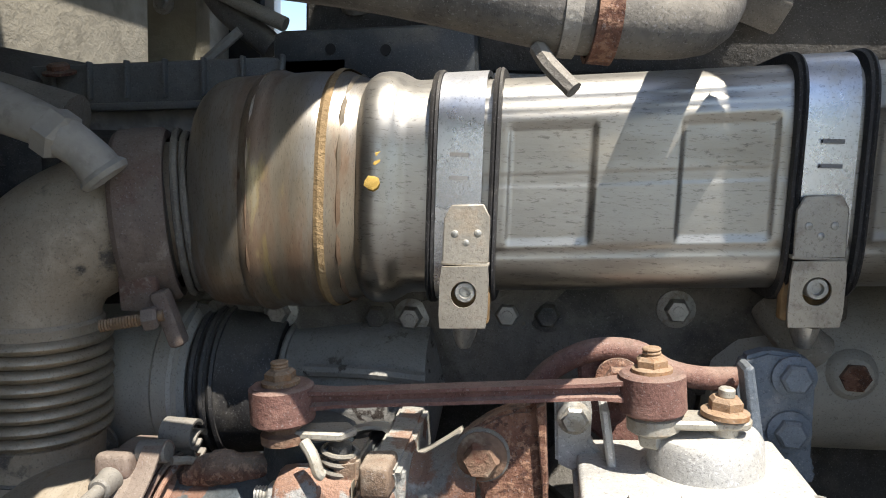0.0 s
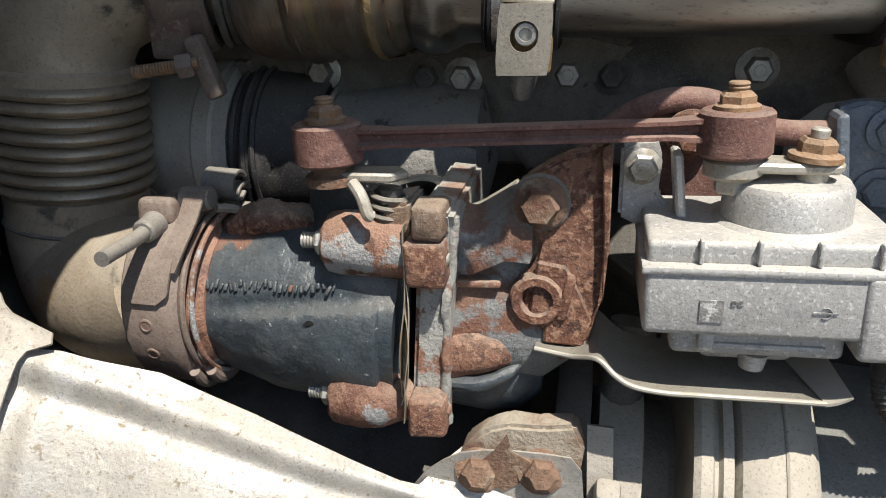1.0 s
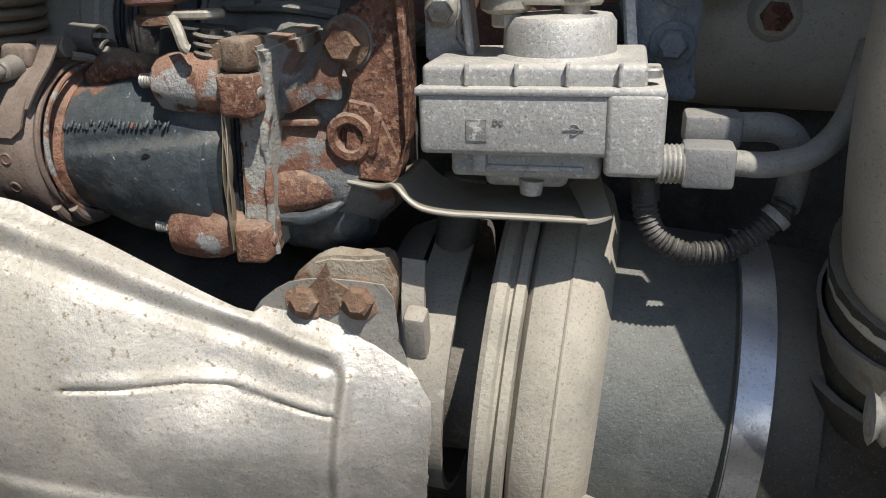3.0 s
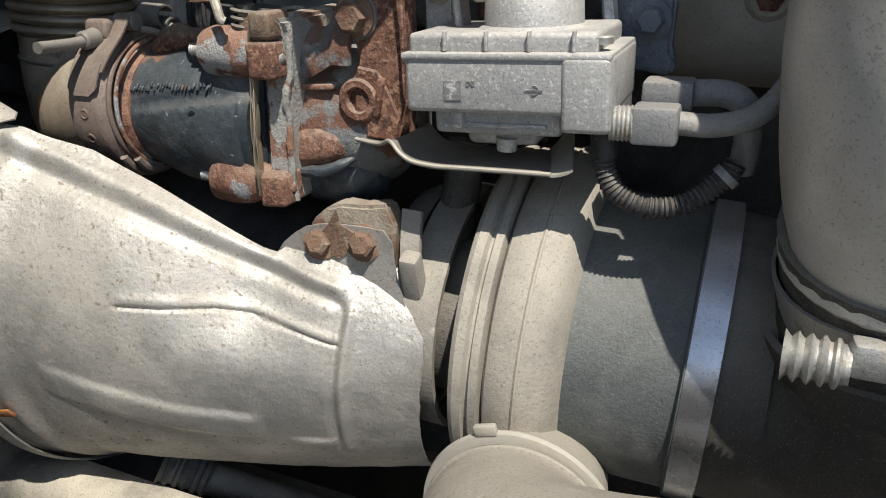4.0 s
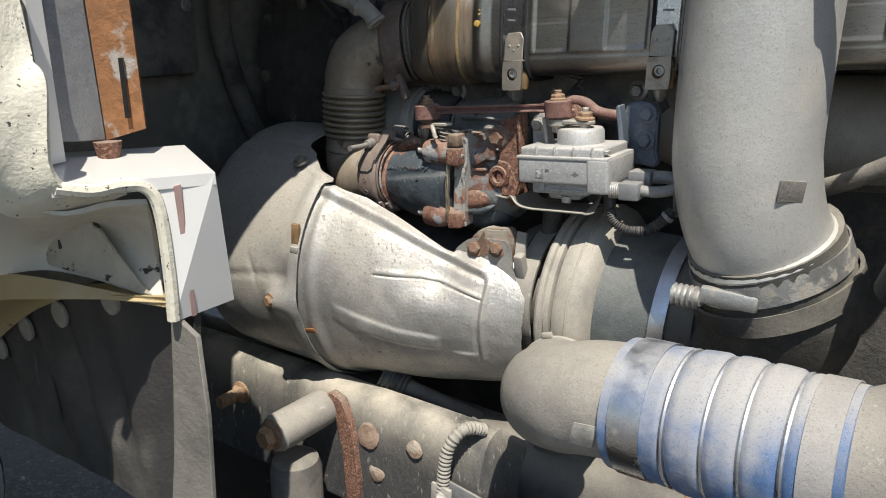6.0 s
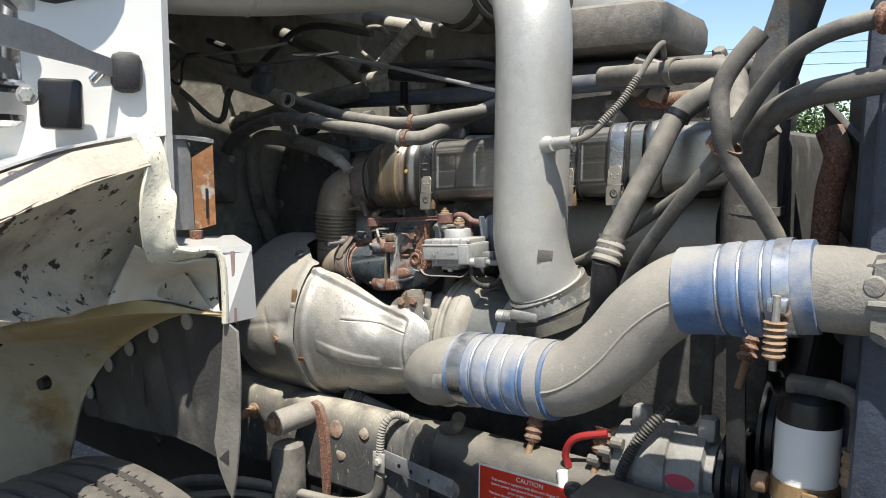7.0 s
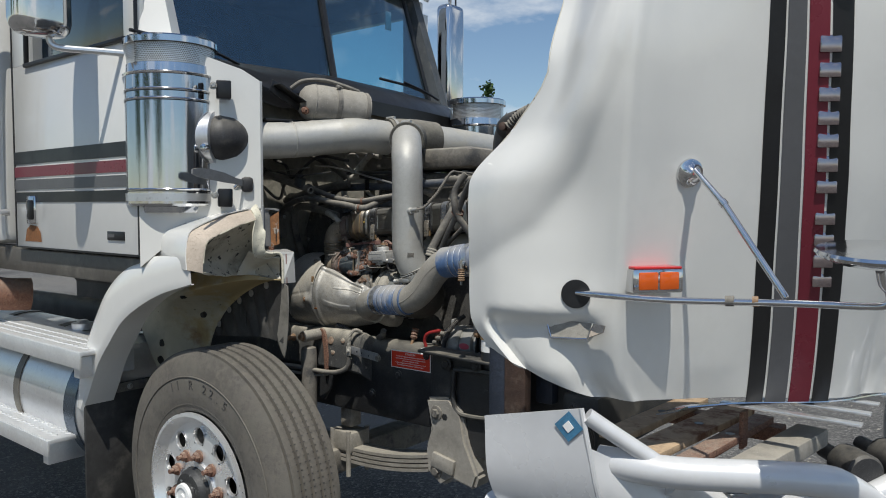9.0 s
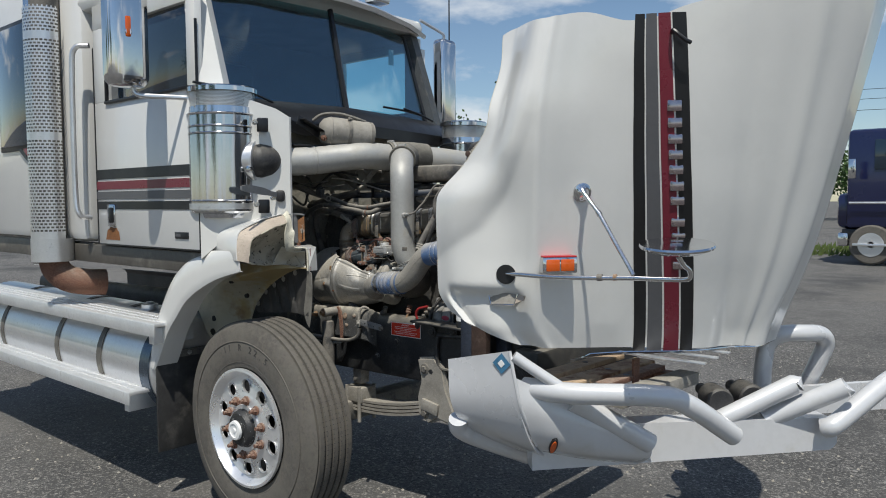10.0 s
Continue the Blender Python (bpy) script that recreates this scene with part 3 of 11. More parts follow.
M_crust = mat("crusted dirt on rust", (0.20, 0.125, 0.085), 0.95, 0.0, 0.3, 110, [((0.30, 0.235, 0.17), 90, 0.52, 0.66, 0.95, 0), (RUST, 40, 0.56, 0.66, 0.9, 0)], 0.6, 420)
M_gasket = mat("bare gasket metal", (0.50, 0.45, 0.36), 0.4, 0.7, 0.15, 80, [((0.36, 0.25, 0.14), 40, 0.54, 0.66, 0.7, 0.2)], 0.1, 300)
M_greyrust = mat("grey paint going to rust", (0.16, 0.17, 0.175), 0.6, 0.1, 0.25, 50, [((0.33, 0.33, 0.32), 30, 0.52, 0.62, 0.7, 0.1), (RUST, 24, 0.50, 0.56, 0.9, 0)], 0.5, 380, (DUST, 0.35))
M_lever = mat("pale dusty steel", (0.42, 0.40, 0.35), 0.5, 0.55, 0.12, 80, [((0.32, 0.27, 0.2), 50, 0.52, 0.66, 0.8, 0.1)], 0.15, 400, (DUST, 0.4))
M_tabrust = mat("rust and dust tab", (0.22, 0.15, 0.105), 0.9, 0.0, 0.25, 60, [((0.34, 0.30, 0.24), 26, 0.48, 0.62, 0.95, 0), (RUST, 40, 0.58, 0.68, 0.9, 0)], 0.4, 300, (DUST, 0.4))
M_tray = mat("pale sheet steel", (0.45, 0.43, 0.38), 0.5, 0.4, 0.08, 40, [((0.36, 0.33, 0.27), 14, 0.5, 0.7, 0.8, 0.1)], 0.08, 300)
M_comp2 = mat("dust-tan casting", (0.37, 0.345, 0.295), 0.8, 0.1, 0.10, 40, [((0.28, 0.265, 0.23), 14, 0.5, 0.68, 0.85, 0.1)], 0.25, 380, (DUST, 0.4))
M_alumark = mat("worn print on aluminium", (0.24, 0.24, 0.235), 0.6, 0.2, 0.25, 300, [((0.5, 0.5, 0.49), 260, 0.52, 0.6, 0.6, 0.2)], 0.3, 520)
M_grime = mat("grimed cream fibreglass", (0.47, 0.43, 0.34), 0.8, 0.0, 0.14, 18, [((0.22, 0.19, 0.15), 5, 0.52, 0.72, 0.9, 0), ((0.045, 0.04, 0.036), 34, 0.575, 0.615, 0.85, 0), ((0.06, 0.05, 0.045), 9, 0.62, 0.66, 0.9, 0)], 0.35, 150)
M_char = mat("charred fibre", (0.10, 0.065, 0.045), 0.95, 0.0, 0.4, 40, [((0.35, 0.30, 0.23), 60, 0.56, 0.62, 0.9, 0), ((0.03, 0.025, 0.02), 30, 0.5, 0.6, 0.9, 0)], 0.6, 200)
M_stripe = mat("dull maroon stripe", (0.33, 0.22, 0.20), 0.5, 0.0, 0.1, 30, (), 0.05, 100)
# Apron rubber again, paler: the sunlight on the flap is put into its colour.
M_greyflap = mat("sunlit grey rubber", (0.17, 0.16, 0.14), 0.8, 0.0, 0.2, 14, [((0.12, 0.115, 0.10), 7, 0.5, 0.64, 0.9, 0)], 0.2, 120)
# Blue-grey inlet casting, its base lowered further for the charge pipe's shade.
M_inlet = mat("shade-darkened blue-grey iron", (0.085, 0.098, 0.10), 0.6, 0.2, 0.2, 50, [((0.17, 0.18, 0.18), 16, 0.52, 0.72, 0.7, 0.2)], 0.3, 420, (DUST, 0.25))
# Darker copy of the pale sheet steel, with the actuator's shade in its colour.
M_trayshade = mat("shaded sheet steel", (0.24, 0.23, 0.20), 0.6, 0.3, 0.15, 40, [((0.15, 0.14, 0.12), 14, 0.5, 0.7, 0.8, 0.1)], 0.1, 300, (DUST, 0.3))
M_canister = mat("polished canister", (0.56, 0.575, 0.60), 0.10, 1.0, 0.03, 12, (), 0.0)
M_paleflange = mat("pale flaking flange", (0.33, 0.33, 0.31), 0.6, 0.1, 0.2, 60, [(RUST2, 28, 0.53, 0.58, 0.9, 0), (RUST, 60, 0.60, 0.66, 0.9, 0)], 0.5, 400, (DUST, 0.4))
M_dusttop = mat("dust-caked black steel", (0.045, 0.046, 0.047), 0.7, 0.0, 0.35, 30, [((0.10, 0.098, 0.09), 16, 0.54, 0.70, 0.9, 0), ((0.22, 0.21, 0.19), 120, 0.60, 0.68, 0.9, 0)], 0.3, 160, ((0.46, 0.42, 0.34), 1.0), stretch=(1, 1, 0.4))

# ---------- ground and distance ----------
GROUND_Z = -0.03
def build_ground():
    bm = bmesh.new()
    bmesh.ops.create_grid(bm, x_segments=2, y_segments=2, size=600)
    bmesh.ops.translate(bm, verts=bm.verts, vec=(0, 0, GROUND_Z))
    solo("ground", bm, M_asphalt, (0, 0, GROUND_Z), "dark gravelly asphalt yard with pale worn patches", "ground", kind="structure")
    # loose stones near the wheel and bumper
    bm = bmesh.new()
    rng = random.Random(5)
    for _ in range(2600):
        x, y = rng.uniform(-2.5, 5.0), rng.uniform(-1.6, 7.0)
        r = rng.uniform(0.004, 0.013)
        a = rng.uniform(0, 6.3)
        vs = [bm.verts.new((x + r * math.cos(a + k * 1.57) * rng.uniform(0.7, 1.2), y + r * math.sin(a + k * 1.57), GROUND_Z)) for k in range(4)]
        t = bm.verts.new((x, y, GROUND_Z + r * 0.8))
        for k in range(4):
            bm.faces.new((vs[k], vs[(k + 1) % 4], t))
    solo("gravel", bm, M_dusty, (0, 0, 0), "loose pale gravel scattered over the asphalt yard", "gravel", kind="stuff")
    # grass verge
    bm = bmesh.new()
    for _ in range(5000):
        x, y = rng.uniform(-16, 14), rng.uniform(21.5, 26)
        h, a = rng.uniform(0.08, 0.28), rng.uniform(0, 6.3)
        c, s = math.cos(a) * 0.05, math.sin(a) * 0.05
        bm.faces.new([bm.verts.new(p) for p in ((x - c, y - s, 0), (x + c, y + s, 0), (x + c * 0.3 + 0.04, y, h))])
    solo("grass", bm, M_grass, (0, 23, 0), "rough green grass verge along the yard's far edge", "grass", kind="stuff")


def tree(at, h, w, seed, conifer=False):
    rng = random.Random(seed)
    t = thing("tree", at, "leafy green tree beyond the yard" if not conifer else "dark pointed conifer beyond the yard", "tree", "far trees")
    x, y, z = at
    tr = [tube([(x, y, z), (x + 0.1, y, h * 0.4), (x, y + 0.1, h * 0.8)], [0.22, 0.16, 0.05], 8, 3)]
    for k in range(7):
        a = rng.uniform(0, 6.3)
        b = h * rng.uniform(0.35, 0.65)
        tr.append(tube([(x, y, b), (x + math.cos(a) * w * 0.25, y + math.sin(a) * w * 0.25, b + h * 0.12), (x + math.cos(a) * w * 0.42, y + math.sin(a) * w * 0.42, b + h * 0.2)], [0.08, 0.05, 0.02], 6, 2))
    part("trunk", join(*tr), M_bark, t)
    bm = bmesh.new()
    for k in range(60 if not conifer else 40):
        if conifer:
            f = rng.random()
            rad = w * 0.5 * (1 - f) + 0.1
            a = rng.uniform(0, 6.3)
            c = Vector((x + math.cos(a) * rad * rng.random(), y + math.sin(a) * rad * rng.random(), h * (0.15 + 0.85 * f)))
            cr = 0.12 * w
        else:
            d = Vector((rng.gauss(0, 1), rng.gauss(0, 1), rng.gauss(0, 1))).normalized() * rng.random() ** 0.4
            c = Vector((x + d.x * w * 0.5, y + d.y * w * 0.5, h * 0.64 + d.z * h * 0.34))
            cr = 0.15 * w
        for _ in range(46):
            p = c + Vector((rng.gauss(0, 1), rng.gauss(0, 1), rng.gauss(0, 0.8))) * cr * 0.5
            u = Vector((rng.gauss(0, 1), rng.gauss(0, 1), rng.gauss(0, 1))).normalized() * 0.16
            v = u.cross(Vector((rng.gauss(0, 1), rng.gauss(0, 1), 1))).normalized() * 0.11
            bm.faces.new([bm.verts.new(q) for q in (p - u, p - v * 0.9, p + u, p + v)])
    part("crown", bm, M_leaf, t)


def far_house(at):
    x, y, z = at
    h = thing("house", at, "white gabled house with brown roof and brick porch", "house")
    poly = [(-4, 0), (4, 0), (4, 5.2), (0, 8.4), (-4, 5.2)]
    part("wall", prism(poly, (x, y, 0), (1, 0, 0), (0, 0, 1), -9, 0), M_siding, h)
    for s in (-1, 1):
        part("roof", prism([(-0.6, 0), (0, 0), (0, 0.25), (-0.6, 0.25)], (x, y - 0.5, 8.4), (1, 0, 0), (0, 0, 1), 0.01, 0), M_roof, h)
        bm = rings([[V(x, yy, 8.65), V(x, yy, 8.4), V(x + s * 4.6, yy, 4.7), V(x + s * 4.6, yy, 4.95)] for yy in (y - 0.5, y + 9.5)])
        part("roof", bm, M_roof, h)
    for k in (-2, 2):
        w = part("window", box((x + k, y - 0.03, 3.6), (1.0, 0.1, 1.4), 0.02), M_white, h)
        part("pane", box((x + k, y - 0.09, 3.6), (0.8, 0.04, 1.2), 0), M_glass, w)
    part("porch", box((x + 3.5, y - 1.5, 1.2), (5, 2.5, 2.4), 0.05), M_brick, h)


def power_line():
    t = thing("power_line", (3, 60, 0), "wooden utility pole carrying thin black wires across the sky", "power line")
    for px in (-12, 20):
        part("pole", rod((px, 60, 0), (px, 60, 10.5), 0.16, 0.11, 8), M_bark, t)
        part("crossarm", box((px, 60, 9.6), (2.2, 0.12, 0.12), 0.01), M_bark, t)
    for k, dz in enumerate((9.7, 9.0, 8.2)):
        part("wire", tube([(-60, 60, dz), (-36, 60, dz - 0.6), (-12, 60, dz), (4, 60, dz - 0.5), (20, 60, dz), (50, 60, dz - 0.4)], 0.02, 5, 6), M_black, t)


def blue_truck(at):
    x, y, z = at
    t = thing("parked_truck", at, "dark blue truck with a flat cab parked on the verge", "truck")
    part("cab", box((x + 2.4, y + 1.2, 2.15), (5.4, 2.4, 2.5), 0.12), M_navy, t)
    part("chassis", box((x + 2.8, y + 1.2, 0.75), (6.4, 2.2, 0.28), 0.03), M_black, t)
    for k in (0.9, 2.5, 4.1):
        w = part("window", box((x + k, y - 0.01, 2.75), (1.15, 0.05, 0.75), 0.02), M_glass, t)
        part("handle", box((x + k + 0.3, y - 0.03, 2.1), (0.18, 0.05, 0.05), 0.01), M_chrome, t)
    part("rail", rod((x - 0.2, y - 0.12, 1.55), (x + 5, y - 0.12, 1.55), 0.03), M_alupol, t)
    part("mirror", box((x - 0.1, y - 0.35, 2.4), (0.18, 0.08, 0.5), 0.03), M_chrome, t)
    part("tank", rod((x + 1.0, y + 0.2, 0.8), (x + 2.3, y + 0.2, 0.8), 0.36, None, 20, 0.03), M_alupol, t)
    part("step", box((x + 0.6, y, 0.5), (1.4, 0.3, 0.06), 0.01), M_alupol, t)
    for k in (0.3, 3.6, 4.8):
        w = part("wheel", lathe((x + k, y - 0.05, 0.5), (0, 1, 0), [(0, 0.3), (0, 0.46), (0.03, 0.5), (0.27, 0.5), (0.3, 0.45)], 24), M_tyre, t)
        part("rim", lathe((x + k, y - 0.06, 0.5), (0, 1, 0), [(0, 0.3), (0.05, 0.26), (0.05, 0.1), (0, 0.08)], 20), M_alupol, w)
    part("bumper", box((x - 0.35, y + 1.2, 0.62), (0.25, 2.4, 0.35), 0.05), M_chrome, t)
    part("hood", box((x - 0.1, y + 1.2, 1.35), (0.9, 2.1, 0.9), 0.15), M_navy, t)

# ---------- the truck: wheel, frame, cab, hood, bumper ----------
CY = 0.917  # centreline of the cab
YC = 1.145  # centreline of the truck, which points along +x


def smooth_rows(rows, f):
    """Catmull-Rom through a list of points at f in 0..1."""
    n = len(rows) - 1
    k = min(int(f * n), n - 1)
    t = f * n - k
    b, c = V(rows[k]), V(rows[k + 1])
    a = V(rows[k - 1]) if k else 2 * b - c
    d = V(rows[k + 2]) if k + 2 <= n else 2 * c - b
    return 0.5 * ((2 * b) + (c - a) * t + (2 * a - 5 * b + 4 * c - d) * t * t + (3 * b - a - 3 * c + d) * t ** 3)


def front_wheel():
    c = V(0.0, 0.045, 0.505)
    R = 0.540
    w = thing("steer_wheel_and_tyre", (0, 0.18, 0.0), "worn ribbed tyre on a polished ten-hole aluminium wheel", "wheel")
    prof = [(0.045, 0.292), (0.012, 0.305), (0.0, 0.34), (-0.004, 0.38), (-0.002, 0.42), (0.004, 0.465), (0.014, 0.502), (0.026, 0.525)]
    ribs = []
    tread0, tread1, n = 0.032, 0.243, 5
    rw = (tread1 - tread0) / n
    for k in range(n):
        a = tread0 + k * rw
        ribs += [(a, R - 0.018), (a + 0.0050, R - 0.018), (a + 0.0065, R - 0.001), (a + rw * 0.5, R + 0.001), (a + rw - 0.0065, R - 0.001), (a + rw - 0.0050, R - 0.018)]
    ribs[0] = (tread0 - 0.002, R - 0.006)
    tail = [(0.252, 0.525), (0.268, 0.49), (0.275, 0.42), (0.272, 0.36), (0.25, 0.30)]
    tyre = part("tyre", lathe(c, (0, 1, 0), prof + ribs + tail, 96, False, False), M_tyre, w, sharp=25)
    part("bead_ring", torus(c + V(0, 0.004, 0), (0, 1, 0), 0.335, 0.0035, 72, 6), M_tyre, tyre)
    part("sidewall_ring", torus(c + V(0, -0.001, 0), (0, 1, 0), 0.44, 0.003, 72, 6), M_tyre, tyre)
    part("brake_drum", lathe(c + V(0, 0.075, 0), (0, 1, 0), [(0, 0.02), (0, 0.235), (0.01, 0.245), (0.15, 0.245)], 40, False, False), M_block, w, "dark dusty brake drum")
    # small sipes along the rib edges: flat dark patches for the shade in the cuts
    bm = bmesh.new()
    for k in range(1, n):
        for i in range(150):
            a = 2 * math.pi * i / 150
            for s in (-1, 1):
                y = tread0 + k * rw + s * 0.0085
                d, e = V(math.cos(a), 0, math.sin(a)), V(-math.sin(a), 0, math.cos(a))
                q = [c + V(0, y + sy * 0.0035, 0) + d * (R + 0.0012) + e * (se * 0.0016) for sy, se in ((-1, -1), (1, -1), (1, 1), (-1, 1))]
                bm.faces.new([bm.verts.new(p) for p in q])
    part("tread_wear", bm, M_rubber, tyre)
    # raised sidewall writing
    for k, ch in enumerate("11 R 22.5"):
        if ch == " ":
            continue
        a = radians(112 - k * 6.2)
        d = V(math.cos(a), 0, math.sin(a))
        letters(ch, c + d * 0.408 + V(0, -0.0035, 0), (math.sin(a), 0, -math.cos(a)), d, 0.05, M_tyrelet, tyre, "lettering", "", 0.0015)
    # wheel disc: dished face with ten hand holes
    bm = bmesh.new()
    seg, holes = 120, 10
    rad = [(0.303, 0.004), (0.303, -0.012), (0.290, -0.014), (0.282, 0.0), (0.262, 0.022), (0.24, 0.022), (0.228, 0.019), (0.205, 0.015), (0.182, 0.011), (0.170, 0.009), (0.155, 0.004), (0.12, 0.004), (0.118, -0.004), (0.098, -0.004)]
    vs = []
    for r, y in rad:
        vs.append([bm.verts.new(c + V(math.cos(2 * math.pi * i / seg) * r, y, math.sin(2 * math.pi * i / seg) * r)) for i in range(seg)])
    for k in range(len(rad) - 1):
        for i in range(seg):
            j = (i + 1) % seg
            rm = 0.5 * (rad[k][0] + rad[k + 1][0])
            a = (i + 0.5) / seg * holes
            da = (a - math.floor(a) - 0.5) / holes * 2 * math.pi * rm
            if math.hypot(da, rm - 0.212) < 0.0325:
                continue
            bm.faces.new((vs[k][i], vs[k][j], vs[k + 1][j], vs[k + 1][i]))
    bmesh.ops.recalc_face_normals(bm, faces=bm.faces)
    disc = part("rim", bm, M_rim, w, "polished aluminium disc", 40)
    for i in range(holes):
        a = 2 * math.pi * (i + 0.5) / holes
        p = c + V(math.cos(a) * 0.212, 0.012, math.sin(a) * 0.212)
        part("hand_hole", lathe(p, (0, 1, 0), [(-0.001, 0.0365), (0.0, 0.034), (0.006, 0.0325), (0.014, 0.032)], 24, False, False), M_alupol, disc)
        a = 2 * math.pi * i / holes + 0.2
        p = c + V(math.cos(a) * 0.1425, 0.004, math.sin(a) * 0.1425)
        nut = part("wheel_nut", hexhead(p, (0, -1, 0), 0.0185, 0.024, flange=0.024), M_rust, disc, "rusty wheel nut")
        part("stud", rod(p, p + V(0, -0.04, 0), 0.0105, 0.0095, 10), M_rust, nut)
    part("brake_drum", lathe(c + V(0, 0.06, 0), (0, 1, 0), [(0, 0.05), (0, 0.285), (0.16, 0.285)], 40), M_black, w)
    hub = part("hub", lathe(c + V(0, 0.01, 0), (0, -1, 0), [(0, 0.097), (0.03, 0.094), (0.048, 0.08), (0.05, 0.05), (0.062, 0.048)], 32), M_hub, w, "greasy dark hub cap")
    part("cap", lathe(c + V(0, -0.052, 0), (0, -1, 0), [(0, 0.05), (0.012, 0.047), (0.014, 0.035), (0.01, 0.033), (0.008, 0.012), (0.014, 0.01)], 28), M_label, hub, "pale plastic sight cap")


def frame_rails():
    for s, nm in ((0, "near"), (1, "far")):
        y0 = 0.715 if s == 0 else 2 * YC - 0.715
        sg = 1 if s == 0 else -1
        t = thing("frame_rail", (0.2, y0, 0.70), "black painted frame rail with a dusty rounded top flange", "frame rail")
        prof = [(0.09, 0.70), (0.02, 0.70), (0.006, 0.705), (0.0, 0.72), (0.0, 0.965), (0.002, 0.985), (0.008, 1.005), (0.020, 1.022), (0.036, 1.030), (0.050, 1.032), (0.062, 1.032), (0.062, 1.024), (0.04, 1.02), (0.016, 0.985), (0.010, 0.72), (0.09, 0.71)]
        part("web", rings([[V(x, y0 + sg * a, b + 0.012 * (x - 0.2)) for a, b in prof] for x in (-4.2, -1.0, -0.2, 0.3, 0.8, 1.02)]), M_frame, t)
        for k in range(12):
            x, z = -0.62 + 0.15 * k, 0.80 + 0.10 * ((k * 7) % 3)
            part("bolt", hexhead((x, y0, z), (0, -sg, 0), 0.013, 0.011, flange=0.019), M_frame, t)
    # front frame horn
    t = thing("frame_horn", (1.1, 0.74, 0.6), "black front frame extension bolted to the rail", "frame horn")
    part("plate", prism([(0.60, 0.66), (0.62, 1.02), (0.74, 1.035), (1.0, 1.03), (1.32, 0.98), (1.34, 0.78), (1.12, 0.70), (0.9, 0.64)], (0, 0.705, 0), (1, 0, 0), (0, 0, 1), -0.012, 0.002), M_frame, t)
    part("flange", box((0.98, 0.66, 1.03), (0.72, 0.10, 0.012), 0.004, (0, 1.5, 0)), M_frame, t)
    ridge = [(0.74, 0.69, 0.97), (0.95, 0.69, 0.975), (1.02, 0.69, 0.93), (1.0, 0.69, 0.83), (0.78, 0.69, 0.80), (0.735, 0.69, 0.86), (0.74, 0.69, 0.97)]
    part("stiffener", tube(ridge, 0.01, 8, 5), M_frame, t)
    for x, z in ((0.70, 0.985), (0.84, 0.995), (0.98, 0.99), (0.70, 0.78), (0.98, 0.76)):
        part("bolt", hexhead((x, 0.693, z), (0, -1, 0), 0.017, 0.014, flange=0.025), M_frame, t)
    # sticker
    s = thing("caution_label", (0.495, 0.712, 0.94), "red caution label with white printing stuck on the frame rail", "label")
    part("border", prism([(0.390, 0.930), (0.602, 0.9325), (0.602, 1.005), (0.390, 1.0025)], (0, 0.7136, 0), (1, 0, 0), (0, 0, 1), 0.0007, 0), M_label, s)
    part("panel", prism([(0.3935, 0.9335), (0.5985, 0.936), (0.5985, 1.0015), (0.3935, 0.999)], (0, 0.7126, 0), (1, 0, 0), (0, 0, 1), 0.0006, 0), M_red, s)
    ux = (1, 0, 0.012)
    lines = ["This vehicle is equipped with Electronic Engine Controls", "System power and ground lines need to be disconnected", "prior to any welding on vehicle", "*Serious damage to the ECM(s) and components may result", "from welding if battery leads are not disconnected*"]
    letters("CAUTION", (0.496, 0.7118, 0.992), ux, (0, 0, 1), 0.012, M_label, s, "heading")
    for k, ln in enumerate(lines):
        letters(ln, (0.496, 0.7118, 0.981 - 0.0088 * k), ux, (0, 0, 1), 0.0068, M_label, s, "line_of_print")


